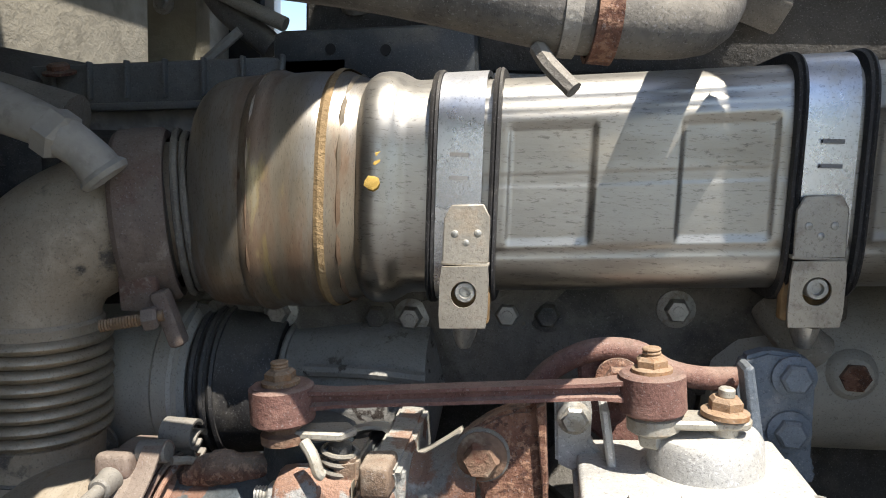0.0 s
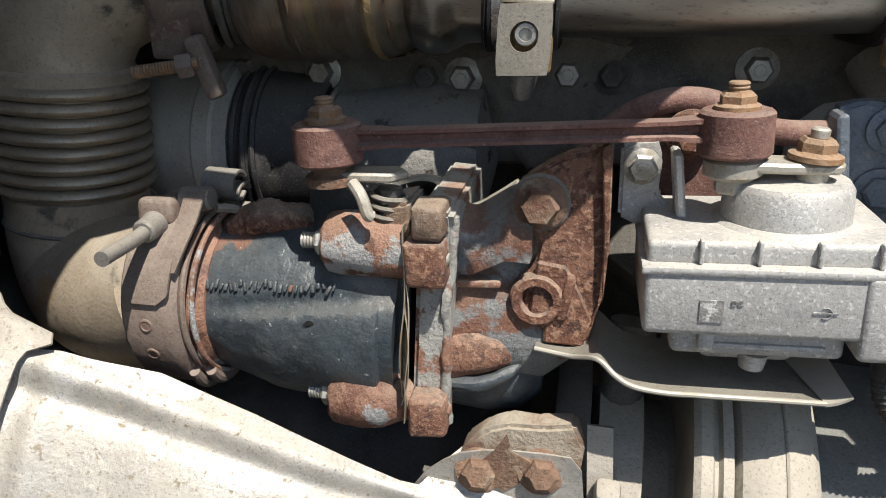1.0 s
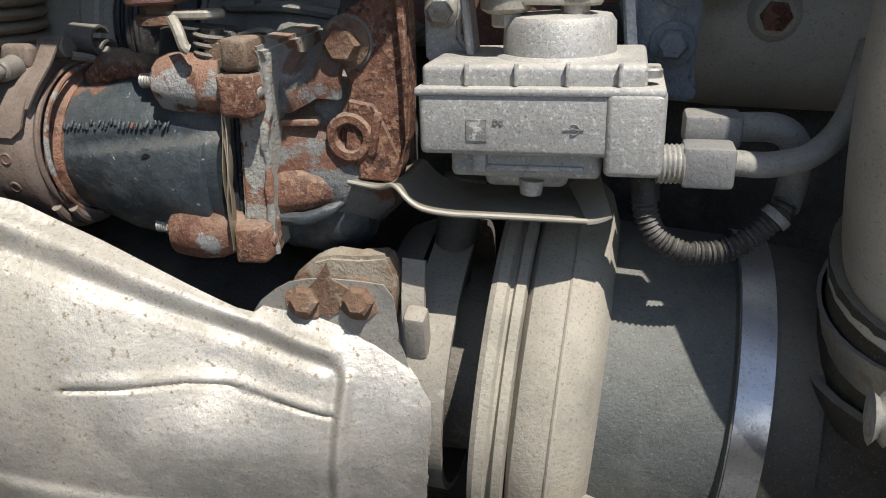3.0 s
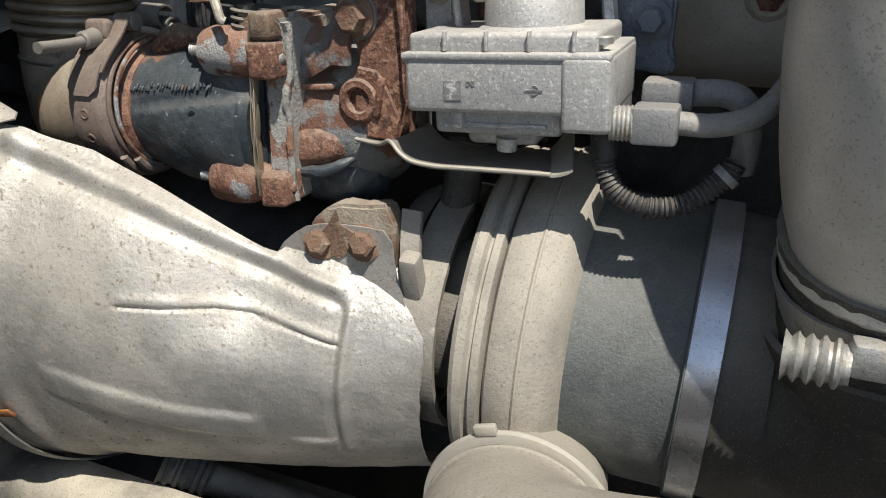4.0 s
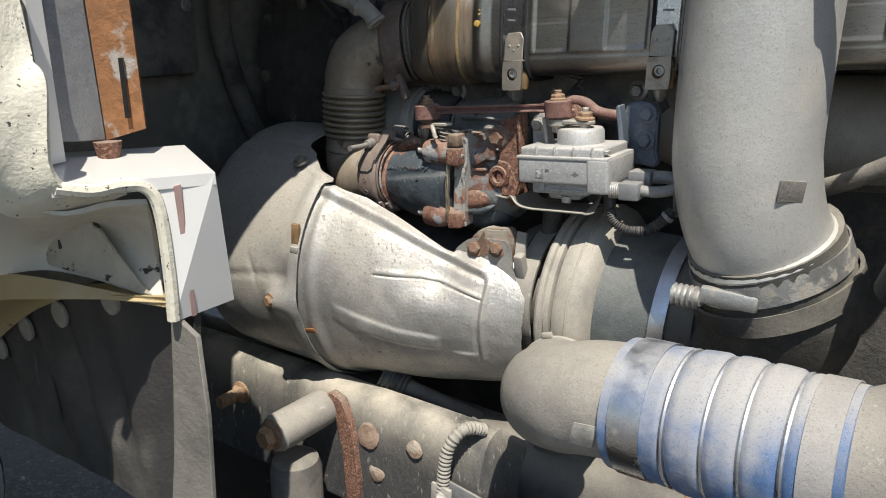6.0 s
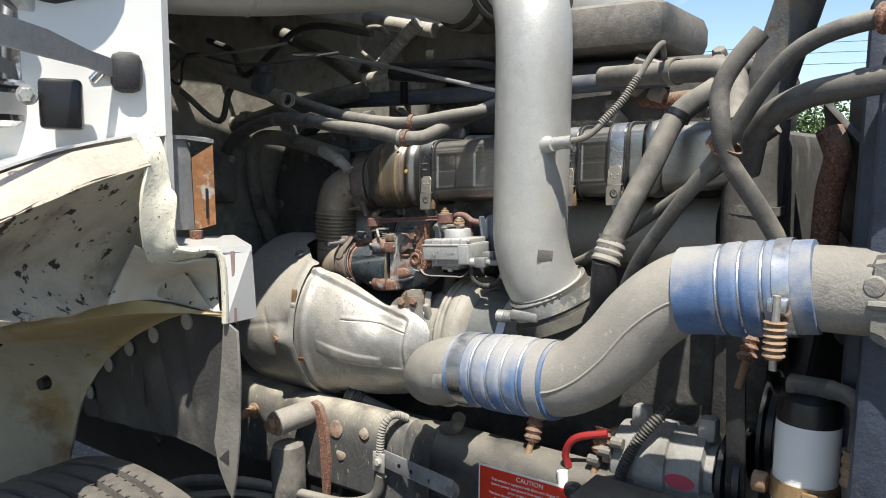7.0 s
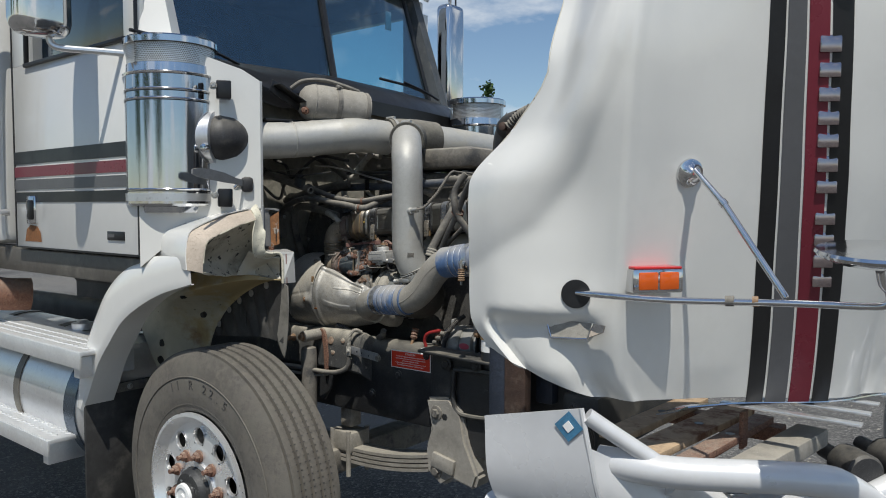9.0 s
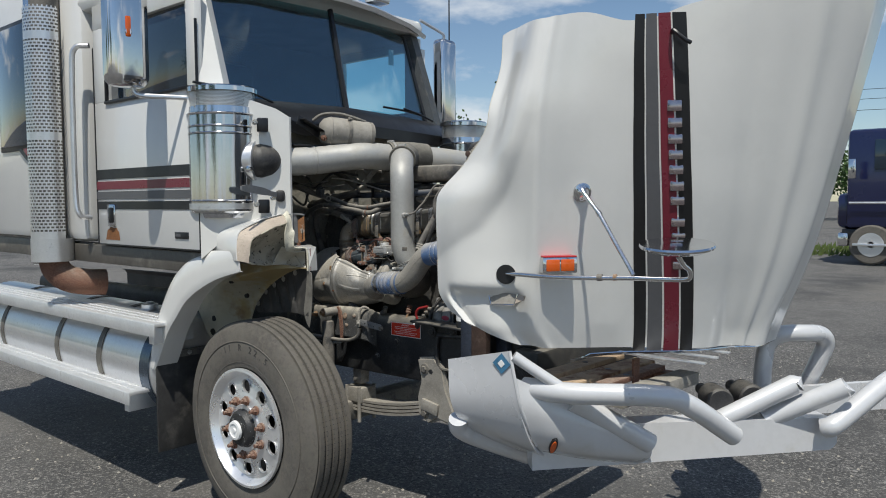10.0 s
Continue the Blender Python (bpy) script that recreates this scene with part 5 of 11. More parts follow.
def fender():
    f = thing("fender_section", (-0.2, 0.1, 1.2), "white fibreglass fender section on the cab with raw cut edges", "fender")
    # flared arch: outer and inner edge in the plane of the flare
    outer = [(-0.775, 0.738), (-0.765, 0.85), (-0.715, 0.99), (-0.63, 1.13), (-0.52, 1.26), (-0.36, 1.36), (-0.15, 1.40), (0.096, 1.405)]
    inner = [(-0.70, 0.722), (-0.635, 0.82), (-0.56, 0.94), (-0.47, 1.035), (-0.37, 1.13), (-0.25, 1.20), (-0.09, 1.265), (0.105, 1.314)]
    def flare(u, v):
        o, i = smooth_rows([(x, 0, z) for x, z in outer], u), smooth_rows([(x, 0, z) for x, z in inner], u)
        p = o.lerp(i, min(1, v * 1.6)) if v < 0.625 else i
        y0 = -0.055 + 0.025 * u ** 3
        y = y0 + 0.05 * math.exp(-v * 9) * (1 - u ** 4) if v < 0.625 else y0 + (v - 0.625) * 0.35 * (1 - 0.93 * u ** 3)
        return V(p.x, y, p.z)
    part("arch", sheet(flare, 44, 14, 0.004), M_white, f)
    # crown running back over the wheel to the cab
    lip_o = [(0.098, -0.042, 1.364), (0.085, -0.036, 1.42), (0.070, -0.014, 1.485), (0.062, 0.03, 1.514), (0.050, 0.15, 1.553), (0.046, 0.276, 1.578)]
    lip_i = [(0.131, 0.000, 1.352), (0.128, 0.006, 1.41), (0.128, 0.020, 1.462), (0.120, 0.062, 1.484), (0.106, 0.16, 1.517), (0.096, 0.262, 1.543)]
    def crown(u, v):
        p = smooth_rows(lip_o, v)
        return V(p.x - 0.34 * u, p.y + 0.10 * u * (1 - v) - 0.02 * u, p.z + (0.006 - 0.03 * u) * v)
    part("crown", sheet(crown, 8, 36, 0.004), M_white, f)
    def lip(u, v):
        p = smooth_rows(lip_o, u).lerp(smooth_rows(lip_i, u), v)
        return p + V(0.006 * math.sin(v * 3.1), 0, 0.001 * math.sin(u * 40) * v)
    part("cut_edge", sheet(lip, 44, 6, -0.012), M_edge, f, "raw tan fibreglass cut edge")
    # recessed dirty inner face, from the cut edge back and out to its lower rim
    rim = [(0.131, 0.0, 1.350), (0.09, 0.07, 1.336), (0.03, 0.17, 1.322), (-0.025, 0.26, 1.318), (-0.025, 0.33, 1.320), (0.095, 0.372, 1.30)]
    def inner_face(u, v):
        a, b = smooth_rows(lip_i, min(1, 0.12 + 0.95 * u)), smooth_rows(rim, u)
        mid = V(-0.05 - 0.03 * math.sin(u * 3), a.y * 0.55 + b.y * 0.45 + 0.045, a.z * 0.45 + b.z * 0.55)
        p = a * (1 - v) ** 2 + mid * (2 * v * (1 - v)) + b * v * v
        return p + V(0.004, 0, 0.008) * math.sin(u * 11 + v * 4) * v * (1 - v) * 2
    part("inner_face", roughen(sheet(inner_face, 40, 26, 0.004), 0.005, 0.05), M_grime, f, "grimy cream inner face peeling to black")
    # upright gritty flange beside the cowl, running down to the ledge
    fl_l = [(0.046, 0.276, 1.578), (0.090, 0.258, 1.545), (0.092, 0.246, 1.49), (0.085, 0.250, 1.43), (0.070, 0.275, 1.395), (0.075, 0.335, 1.388)]
    fl_r = [(0.035, 0.308, 1.602), (0.070, 0.301, 1.555), (0.090, 0.298, 1.505), (0.105, 0.300, 1.49), (0.106, 0.297, 1.42), (0.100, 0.352, 1.402)]
    part("flange", roughen(sheet(lambda u, v: smooth_rows(fl_l, u).lerp(smooth_rows(fl_r, u), v), 40, 10, -0.006), 0.0010, 0.010), M_speck, f, "gritty cream flange")
    # underside between the ledge and the lower rim
    low_a = [(0.060, 0.255, 1.42), (0.085, 0.30, 1.392), (0.095, 0.34, 1.392), (0.112, 0.362, 1.392)]
    low_b = [(-0.02, 0.25, 1.318), (-0.025, 0.30, 1.316), (0.0, 0.345, 1.31), (0.105, 0.375, 1.295)]
    part("under_face", roughen(sheet(lambda u, v: smooth_rows(low_a, u).lerp(smooth_rows(low_b, u), v) + V(-0.03, 0.02, 0) * math.sin(v * 3.14), 20, 14, 0.004), 0.003, 0.05), M_whitedirt, f)
    part("slot", box((0.012, 0.352, 1.338), (0.03, 0.006, 0.011), 0.002, (0, 4, 40)), M_black, f)
    part("broken_patch", roughen(box((-0.045, 0.295, 1.326), (0.09, 0.010, 0.022), 0.004, (0, 0, -58)), 0.006, 0.012), M_char, f, "broken dark patch with peeling fibres")
    # ledge ending in a hanging white tab
    led = [(0.104, 0.292, 1.416), (0.112, 0.335, 1.412), (0.146, 0.406, 1.411)]
    part("ledge", sheet(lambda u, v: smooth_rows(led, u) + V(-0.10, 0.045, 0.006) * v, 14, 6, 0.010), M_white, f)
    part("ledge_edge", tube([(0.104, 0.294, 1.413), (0.110, 0.318, 1.407), (0.114, 0.340, 1.408), (0.119, 0.358, 1.404), (0.123, 0.366, 1.385), (0.124, 0.368, 1.33), (0.124, 0.367, 1.287)], 0.0055, 8, 5), M_speck, f, "gritty broken edge")
    q = [V(0.122, 0.364, 1.400), V(0.146, 0.406, 1.410), V(0.126, 0.430, 1.286), V(0.124, 0.367, 1.285)]
    part("tab", rings([q, [p + V(-0.014, 0.008, 0) for p in q]]), M_white, f, "white hanging end tab")
    part("tab_stripe", rings([[q[0].lerp(q[1], a) + V(0.0025, -0.0015, 0) for a in (0.30, 0.42)] + [q[3].lerp(q[2], a) + V(0.0025, -0.0015, 0) for a in (0.36, 0.28)], [q[0].lerp(q[1], a) for a in (0.30, 0.42)] + [q[3].lerp(q[2], a) for a in (0.36, 0.28)]]), M_stripe, f, "dull maroon stripe")
    # wheel well: curved inner panel with an arched edge
    edge = [(-0.50, 0.80), (-0.44, 0.90), (-0.385, 1.02), (-0.32, 1.105), (-0.22, 1.185), (-0.108, 1.243), (0.0, 1.282), (0.12, 1.298)]
    back = [(-0.58, 0.26, 0.80), (-0.68, 0.25, 0.93), (-0.76, 0.24, 1.10), (-0.70, 0.22, 1.25), (-0.45, 0.20, 1.30), (-0.2, 0.22, 1.32), (-0.03, 0.30, 1.318), (0.10, 0.37, 1.300)]
    def well(u, v):
        a, b = smooth_rows([(x, 0.384, z) for x, z in edge], u), smooth_rows(back, u)
        m, k = a.lerp(b, v), min(1, v * 2.5)
        return V(m.x, a.y + (b.y - a.y) * (3 * k * k - 2 * k ** 3), m.z)
    part("well_panel", roughen(sheet(well, 36, 24, 0.005), 0.004, 0.10), M_well, f, "stained cream wheel-well panel")
    for x, y, z, r in ((-0.518, 0.25, 1.071, 0.020), (-0.565, 0.243, 0.984, 0.018), (-0.588, 0.25, 0.903, 0.024), (-0.60, 0.245, 1.06, 0.012), (-0.279, 0.262, 1.134, 0.013), (-0.34, 0.21, 1.215, 0.014)):
        part("plug_hole", roughen(lathe((x, y + 0.012, z), (0.15, -1, 0), [(0, r), (0.014, r * 0.85)], 12), 0.004, 0.02), M_black, f)
    # rubber apron
    a = thing("rubber_apron", (0.0, 0.4, 1.0), "dusty black rubber splash apron behind the wheel", "splash apron")
    top = [(-0.395, 0.39, 1.02), (-0.33, 0.39, 1.112), (-0.22, 0.39, 1.192), (-0.108, 0.39, 1.25), (0.0, 0.39, 1.29), (0.124, 0.39, 1.305)]
    bot = [(-0.395, 0.39, 1.018), (-0.30, 0.39, 1.026), (-0.15, 0.39, 1.040), (-0.03, 0.39, 1.052), (0.06, 0.39, 1.050), (0.118, 0.39, 1.045)]
    def ap(u, v):
        p = smooth_rows(top, u).lerp(smooth_rows(bot, u), v)
        return V(p.x, 0.396 + 0.006 * math.sin(u * 46) * math.sin(v * 3.1) * (u < 0.75) - 0.02 * u * v, p.z)
    part("sheet", sheet(ap, 70, 14, 0.006), M_apron, a)
    # flap at the trailing edge, coloured paler than the sheet for sunlight
    part("flap", prism([(0.112, 1.290), (0.146, 1.275), (0.150, 1.20), (0.144, 1.10), (0.132, 1.02), (0.122, 0.985), (0.108, 1.000), (0.088, 1.035), (0.078, 1.075), (0.092, 1.14), (0.104, 1.22)], (0, 0.372, 0), (1, 0, 0), (0, 0, 1), -0.005, 0.001), M_greyflap, a, "rubber trailing edge in a paler sunlit tone")
    for x, z in ((-0.34, 1.075), (-0.265, 1.145), (-0.108, 1.228), (-0.006, 1.268), (-0.19, 1.19)):
        part("rivet", lathe((x, 0.388, z), (0, -1, 0), [(0, 0.015), (0.003, 0.015), (0.005, 0.006)], 14), M_dusty, a)
    for k in range(7):
        x = -0.22 + 0.032 * k
        part("rib", tube([(x, 0.392, 1.165 - 0.004 * k), (x + 0.006, 0.388, 1.12), (x + 0.010, 0.391, 1.062)], 0.0035, 6, 3), M_apron, a)
    m = thing("mud_guard", (-0.70, 0.1, 0.6), "black rubber mud guard behind the front wheel", "mud guard")
    part("sheet", box((-0.69, 0.15, 0.53), (0.015, 0.40, 0.56), 0.004), M_apron, m)
    part("clamp_strip", box((-0.68, 0.15, 0.79), (0.008, 0.38, 0.04), 0.002), M_dustdk, m)
    for yy in (0.02, 0.15, 0.28):
        part("bolt", hexhead((-0.676, yy, 0.79), (1, 0, 0), 0.010, 0.008, flange=0.014), M_bolt, m)


def air_cleaner(c, name_side, z0=1.568, z1=2.235, r=0.172):
    a = thing("air_cleaner", (c[0], c[1], z0), "chrome canister air cleaner with a perforated band" + name_side, "air cleaner", "air cleaners")
    x, y = c
    h = z1 - z0
    part("canister", lathe((x, y, z0), (0, 0, 1), [(0, 0.0), (0.0, 0.138), (0.022, 0.141), (0.026, r - 0.006), (0.034, r), (h - 0.150, r)], 64, True, False), M_canister, a)
    part("collar", lathe((x, y, z0 + h - 0.152), (0, 0, 1), [(0, r), (0.002, r + 0.007), (0.008, r + 0.008), (0.012, r + 0.004), (0.014, r - 0.004), (0.045, r - 0.006), (0.047, r - 0.010)], 64, False, False), M_chrome, a)
    for z in (0.088, h - 0.205, h - 0.240):
        part("bead", torus((x, y, z0 + z), (0, 0, 1), r - 0.001, 0.0045, 64, 6), M_chrome, a)
        part("groove", band((x, y, z0 + z - 0.007), (0, 0, 1), r - 0.0022, 0.004, 0.003, 64), M_black, a)
    part("lower_band", band((x, y, z0 + 0.058), (0, 0, 1), r, 0.030, 0.003, 64), M_alupol, a)
    # perforated sheet: ring of small holes over a dull core
    core = part("screen", rod((x, y, z0 + h - 0.115), (x, y, z0 + h - 0.03), r - 0.022, None, 40), M_dusty, a)
    bm = bmesh.new()
    nz, na = 11, 150
    rr, dz, da = r - 0.009, 0.0068, 2 * math.pi / 150
    for j in range(nz):
        za = z0 + h - 0.106 + j * dz
        for i in range(na):
            am = da * (i + 0.5 * (j % 2))
            ring = [(am + da * 0.5 * kx, za + dz * 0.5 * kz) for kx, kz in ((-1, -1), (1, -1), (1, 1), (-1, 1))]
            hole = [(am + da * 0.33 * kx, za + dz * 0.33 * kz) for kx, kz in ((-1, -1), (1, -1), (1, 1), (-1, 1))]
            o = [bm.verts.new((x + math.cos(q) * rr, y + math.sin(q) * rr, zz)) for q, zz in ring]
            n = [bm.verts.new((x + math.cos(q) * rr, y + math.sin(q) * rr, zz)) for q, zz in hole]
            for k in range(4):
                bm.faces.new((o[k], o[(k + 1) % 4], n[(k + 1) % 4], n[k]))
    part("mesh", bm, M_alupol, core, kind="stuff")
    part("lid", lathe((x, y, z0 + h - 0.032), (0, 0, 1), [(0, r - 0.012), (0, r + 0.004), (0.022, r + 0.004), (0.028, r - 0.002), (0.032, r - 0.02), (0.036, 0.0)], 64), M_chrome, a)
    return a


def near_air_cleaner():
    c = (-0.205, 0.095)
    a = air_cleaner(c, " beside the door")
    e = part("outlet_clamp", lathe((-0.090, 0.165, 1.858), (0.82, 0.57, 0), [(0, 0.099), (0.03, 0.099), (0.032, 0.105), (0.05, 0.105), (0.052, 0.099)], 36), M_alupol, a, "steel outlet clamp")
    part("clamp_bolt", lathe((-0.005, 0.115, 1.812), (0.3, -1, 0), [(0, 0.016), (0.02, 0.016), (0.022, 0.008)], 14), M_chrome, e)
    part("boot", tube([(-0.057, 0.188, 1.858), (-0.040, 0.205, 1.858), (-0.030, 0.235, 1.860), (-0.045, 0.29, 1.862)], [0.086, 0.090, 0.082, 0.055], 28, 6), M_rubber, a, "black rubber outlet boot")
    for z in (1.625, 2.035):
        mt = part("mount", box((0.022, 0.175, z), (0.055, 0.04, 0.07), 0.006, (0, 0, 58)), M_black, a, "black mounting bracket")
        part("mount_bolt", hexhead((0.02, 0.130, z + 0.01), (0.85, -0.5, 0), 0.010, 0.010, 0.015), M_bolt, mt)
    part("drain_cup", lathe((-0.12, 0.12, 1.53), (0, 0, 1), [(0, 0.018), (0.03, 0.035), (0.04, 0.035)], 16), M_black, a)
    l = thing("hood_latch", (0.0, 0.25, 1.68), "black rubber hood hold-down latch on the cowl", "latch")
    part("handle", rings([[V(x, y, z + hh), V(x + 0.006, y + 0.003, z + hh), V(x + 0.006, y + 0.003, z - hh), V(x, y, z - hh)] for x, y, z, hh in ((0.022, 0.255, 1.682, 0.013), (0.045, 0.20, 1.690, 0.012), (0.075, 0.13, 1.700, 0.018), (0.105, 0.05, 1.708, 0.019), (0.128, -0.015, 1.712, 0.016), (0.139, -0.045, 1.714, 0.008))]), M_grey2, l, "dull grey rubber pull handle")
    part("eyelet", torus((0.118, 0.012, 1.711), (0.8, -0.35, 0.1), 0.008, 0.002, 18, 6), M_dustdk, l)
    part("block", box((0.025, 0.275, 1.678), (0.045, 0.05, 0.06), 0.014, (0, 0, 60)), M_rubber, l)
    part("pin", rod((0.0, 0.235, 1.665), (0.02, 0.25, 1.69), 0.008), M_chrome, l)
    far = air_cleaner((0.10, 2 * YC - 0.35 - 0.24), " on the far cowl", 1.50, 2.16, 0.15)
    m = thing("door_mirror", (-0.425, -0.30, 2.2), "tall chrome backed door mirror with an amber marker lamp", "mirror")
    loops = []
    for z, k in ((2.215, 0.55), (2.222, 0.78), (2.240, 0.93), (2.27, 1.0), (2.5, 1.0), (2.80, 1.0), (2.86, 0.9), (2.88, 0.6)):
        loops.append([V(-0.425 + 0.062 * k * math.copysign(abs(math.cos(q)) ** 0.75, math.cos(q)), -0.30 + 0.108 * k * math.copysign(abs(math.sin(q)) ** 0.6, math.sin(q)), z) for q in [2 * math.pi * i / 40 for i in range(40)]])
    part("shell", rings(loops), M_chrome, m)
    ml = part("marker_lamp", lathe((-0.368, -0.315, 2.475), (1, -0.2, 0), [(0, 0.018), (0.010, 0.017), (0.013, 0.014)], 24, hint=(0, 0, 1)), M_chrome, m)
    part("lens", box((-0.362, -0.316, 2.50), (0.016, 0.026, 0.10), 0.010), M_orange, ml)
    part("arm", tube([(-0.425, -0.27, 2.225), (-0.42, -0.262, 2.195), (-0.40, -0.235, 2.180), (-0.34, -0.13, 2.178), (-0.287, -0.04, 2.176)], 0.013, 10, 5), M_alupol, m)
    m2 = thing("door_mirror", (-0.42, 2.13, 2.2), "chrome backed mirror on the far door", "mirror")
    part("shell", box((-0.42, 2.13, 2.52), (0.11, 0.17, 0.62), 0.035, seg=4), M_chrome, m2)
    part("arm", tube([(-0.42, 2.12, 2.82), (-0.41, 2.11, 2.86), (-0.40, 2.05, 2.875), (-0.40, 1.84, 2.92)], 0.011, 8, 4), M_alupol, m2)
    an = thing("antenna", (-0.45, 2.2, 2.8), "thin whip antenna on the far side", "antenna")
    part("whip", rod((-0.45, 2.22, 2.7), (-0.45, 2.22, 4.0), 0.006, 0.003, 6), M_black, an)

# ---------- the hood, tipped forward, and the fold-down bumper ----------
HOOD_Z = [1.04, 1.10, 1.18, 1.30, 1.45, 1.65, 1.80, 1.95, 2.12, 2.30, 2.46]
# columns from the wheel-arch edge round to the crown; each a row of (x, y) for every level
HOOD_COLS = [
    [(1.60, .17), (1.48, .14), (1.36, .10), (1.262, .09), (1.253, .095), (1.238, .112), (1.355, .15), (1.455, .155), (1.455, .225), (1.40, .33), (1.38, .38)],
    [(1.61, .16), (1.54, .12), (1.46, .075), (1.39, .06), (1.38, .065), (1.385, .075), (1.45, .135), (1.505, .155), (1.51, .215), (1.485, .30), (1.48, .36)],
    [(1.67, .19), (1.62, .11), (1.585, .06), (1.565, .065), (1.56, .085), (1.565, .105), (1.575, .105), (1.585, .13), (1.595, .19), (1.60, .25), (1.61, .31)],
    [(1.71, .25), (1.685, .19), (1.675, .145), (1.675, .13), (1.68, .135), (1.685, .135), (1.69, .135), (1.695, .145), (1.70, .19), (1.705, .25), (1.71, .31)],
    [(1.755, .335), (1.75, .31), (1.75, .29), (1.75, .27), (1.755, .265), (1.755, .26), (1.76, .255), (1.765, .26), (1.765, .285), (1.77, .325), (1.775, .37)],
    [(1.82, .435), (1.825, .425), (1.83, .41), (1.83, .395), (1.832, .385), (1.835, .375), (1.835, .37), (1.835, .37), (1.835, .38), (1.835, .40), (1.835, .43)],
    [(1.895, .53), (1.90, .525), (1.905, .515), (1.91, .50), (1.912, .485), (1.915, .47), (1.915, .46), (1.915, .455), (1.912, .455), (1.908, .465), (1.905, .48)],
    [(2.06, .68), (2.065, .67), (2.07, .655), (2.075, .635), (2.08, .605), (2.08, .575), (2.075, .56), (2.07, .55), (2.06, .545), (2.045, .545), (2.03, .55)],
    [(2.13, .80), (2.135, .80), (2.14, .79), (2.15, .78), (2.16, .76), (2.17, .745), (2.17, .74), (2.17, .735), (2.165, .73), (2.16, .73), (2.15, .73)],
    [(2.165, .92), (2.17, .92), (2.185, .915), (2.205, .91), (2.225, .905), (2.24, .90), (2.25, .90), (2.255, .90), (2.26, .90), (2.265, .90), (2.265, .90)],
    [(2.20, 1.02), (2.205, 1.02), (2.22, 1.02), (2.245, 1.02), (2.27, 1.02), (2.29, 1.02), (2.30, 1.02), (2.31, 1.02), (2.32, 1.02), (2.33, 1.02), (2.335, 1.02)],
    [(2.205, 1.145), (2.21, 1.145), (2.225, 1.145), (2.25, 1.145), (2.275, 1.145), (2.295, 1.145), (2.305, 1.145), (2.315, 1.145), (2.325, 1.145), (2.335, 1.145), (2.34, 1.145)],
]
for _k, _d in ((8, 0.07), (9, 0.17), (10, 0.235), (11, 0.255)):
    HOOD_COLS[_k] = [(x + _d * (z - 1.05) / 1.4, y) for (x, y), z in zip(HOOD_COLS[_k], HOOD_Z)]
HOOD_COLS += [[(x, 2 * YC - y) for x, y in col] for col in HOOD_COLS[-2::-1]]


def hood_point(u, z, out=0.0):
    """A point of the hood's skin: u from 0 (near arch edge) to 1 (far arch edge), at the height z."""
    k = max(0, min(len(HOOD_Z) - 2, next((i for i in range(len(HOOD_Z) - 1) if z <= HOOD_Z[i + 1]), len(HOOD_Z) - 2)))
    g = (z - HOOD_Z[k]) / (HOOD_Z[k + 1] - HOOD_Z[k])

    def col(c):
        n = len(c) - 1
        h = HOOD_Z[k + 1] - HOOD_Z[k]
        out = []
        for q in (0, 1):
            m0 = (c[k + 1][q] - c[max(k - 1, 0)][q]) / (HOOD_Z[k + 1] - HOOD_Z[max(k - 1, 0)]) * h
            m1 = (c[min(k + 2, n)][q] - c[k][q]) / (HOOD_Z[min(k + 2, n)] - HOOD_Z[k]) * h
            p0, p1 = c[k][q], c[k + 1][q]
            sl = [(c[i + 1][q] - c[i][q]) / (HOOD_Z[i + 1] - HOOD_Z[i]) if 0 <= i < n else None for i in (k - 1, k, k + 1)]
            # keep corners crisp: limit the slope where the profile turns
            if sl[0] is not None:
                m0 = (0 if sl[0] * sl[1] <= 0 else 2 * sl[0] * sl[1] / (sl[0] + sl[1])) * h
            if sl[2] is not None:
                m1 = (0 if sl[2] * sl[1] <= 0 else 2 * sl[2] * sl[1] / (sl[2] + sl[1])) * h
            out.append((2 * g ** 3 - 3 * g * g + 1) * p0 + (g ** 3 - 2 * g * g + g) * m0 + (3 * g * g - 2 * g ** 3) * p1 + (g ** 3 - g * g) * m1)
        return (out[0], out[1], z)
    rows = [col(c) for c in HOOD_COLS]
    p = smooth_rows(rows, min(max(u, 0), 1))
    if out:
        e = 0.004
        a, b = smooth_rows(rows, max(u - e, 0)), smooth_rows(rows, min(u + e, 1))
        d = (b - a)
        p = p + V(d.y, -d.x, 0).normalized() * out
    # the flanks lean outwards towards the top
    w = min(u, 1 - u) * (len(HOOD_COLS) - 1)
    k = min(max((w - 0.8) / 1.8, 0), 1) * min(max((10.5 - w) / 2.5, 0), 1)
    lean = 0.17 * (z - 1.62) * k * k * (3 - 2 * k)
    return p + V(0.48, -0.87 if u < 0.5 else 0.87, 0) * lean


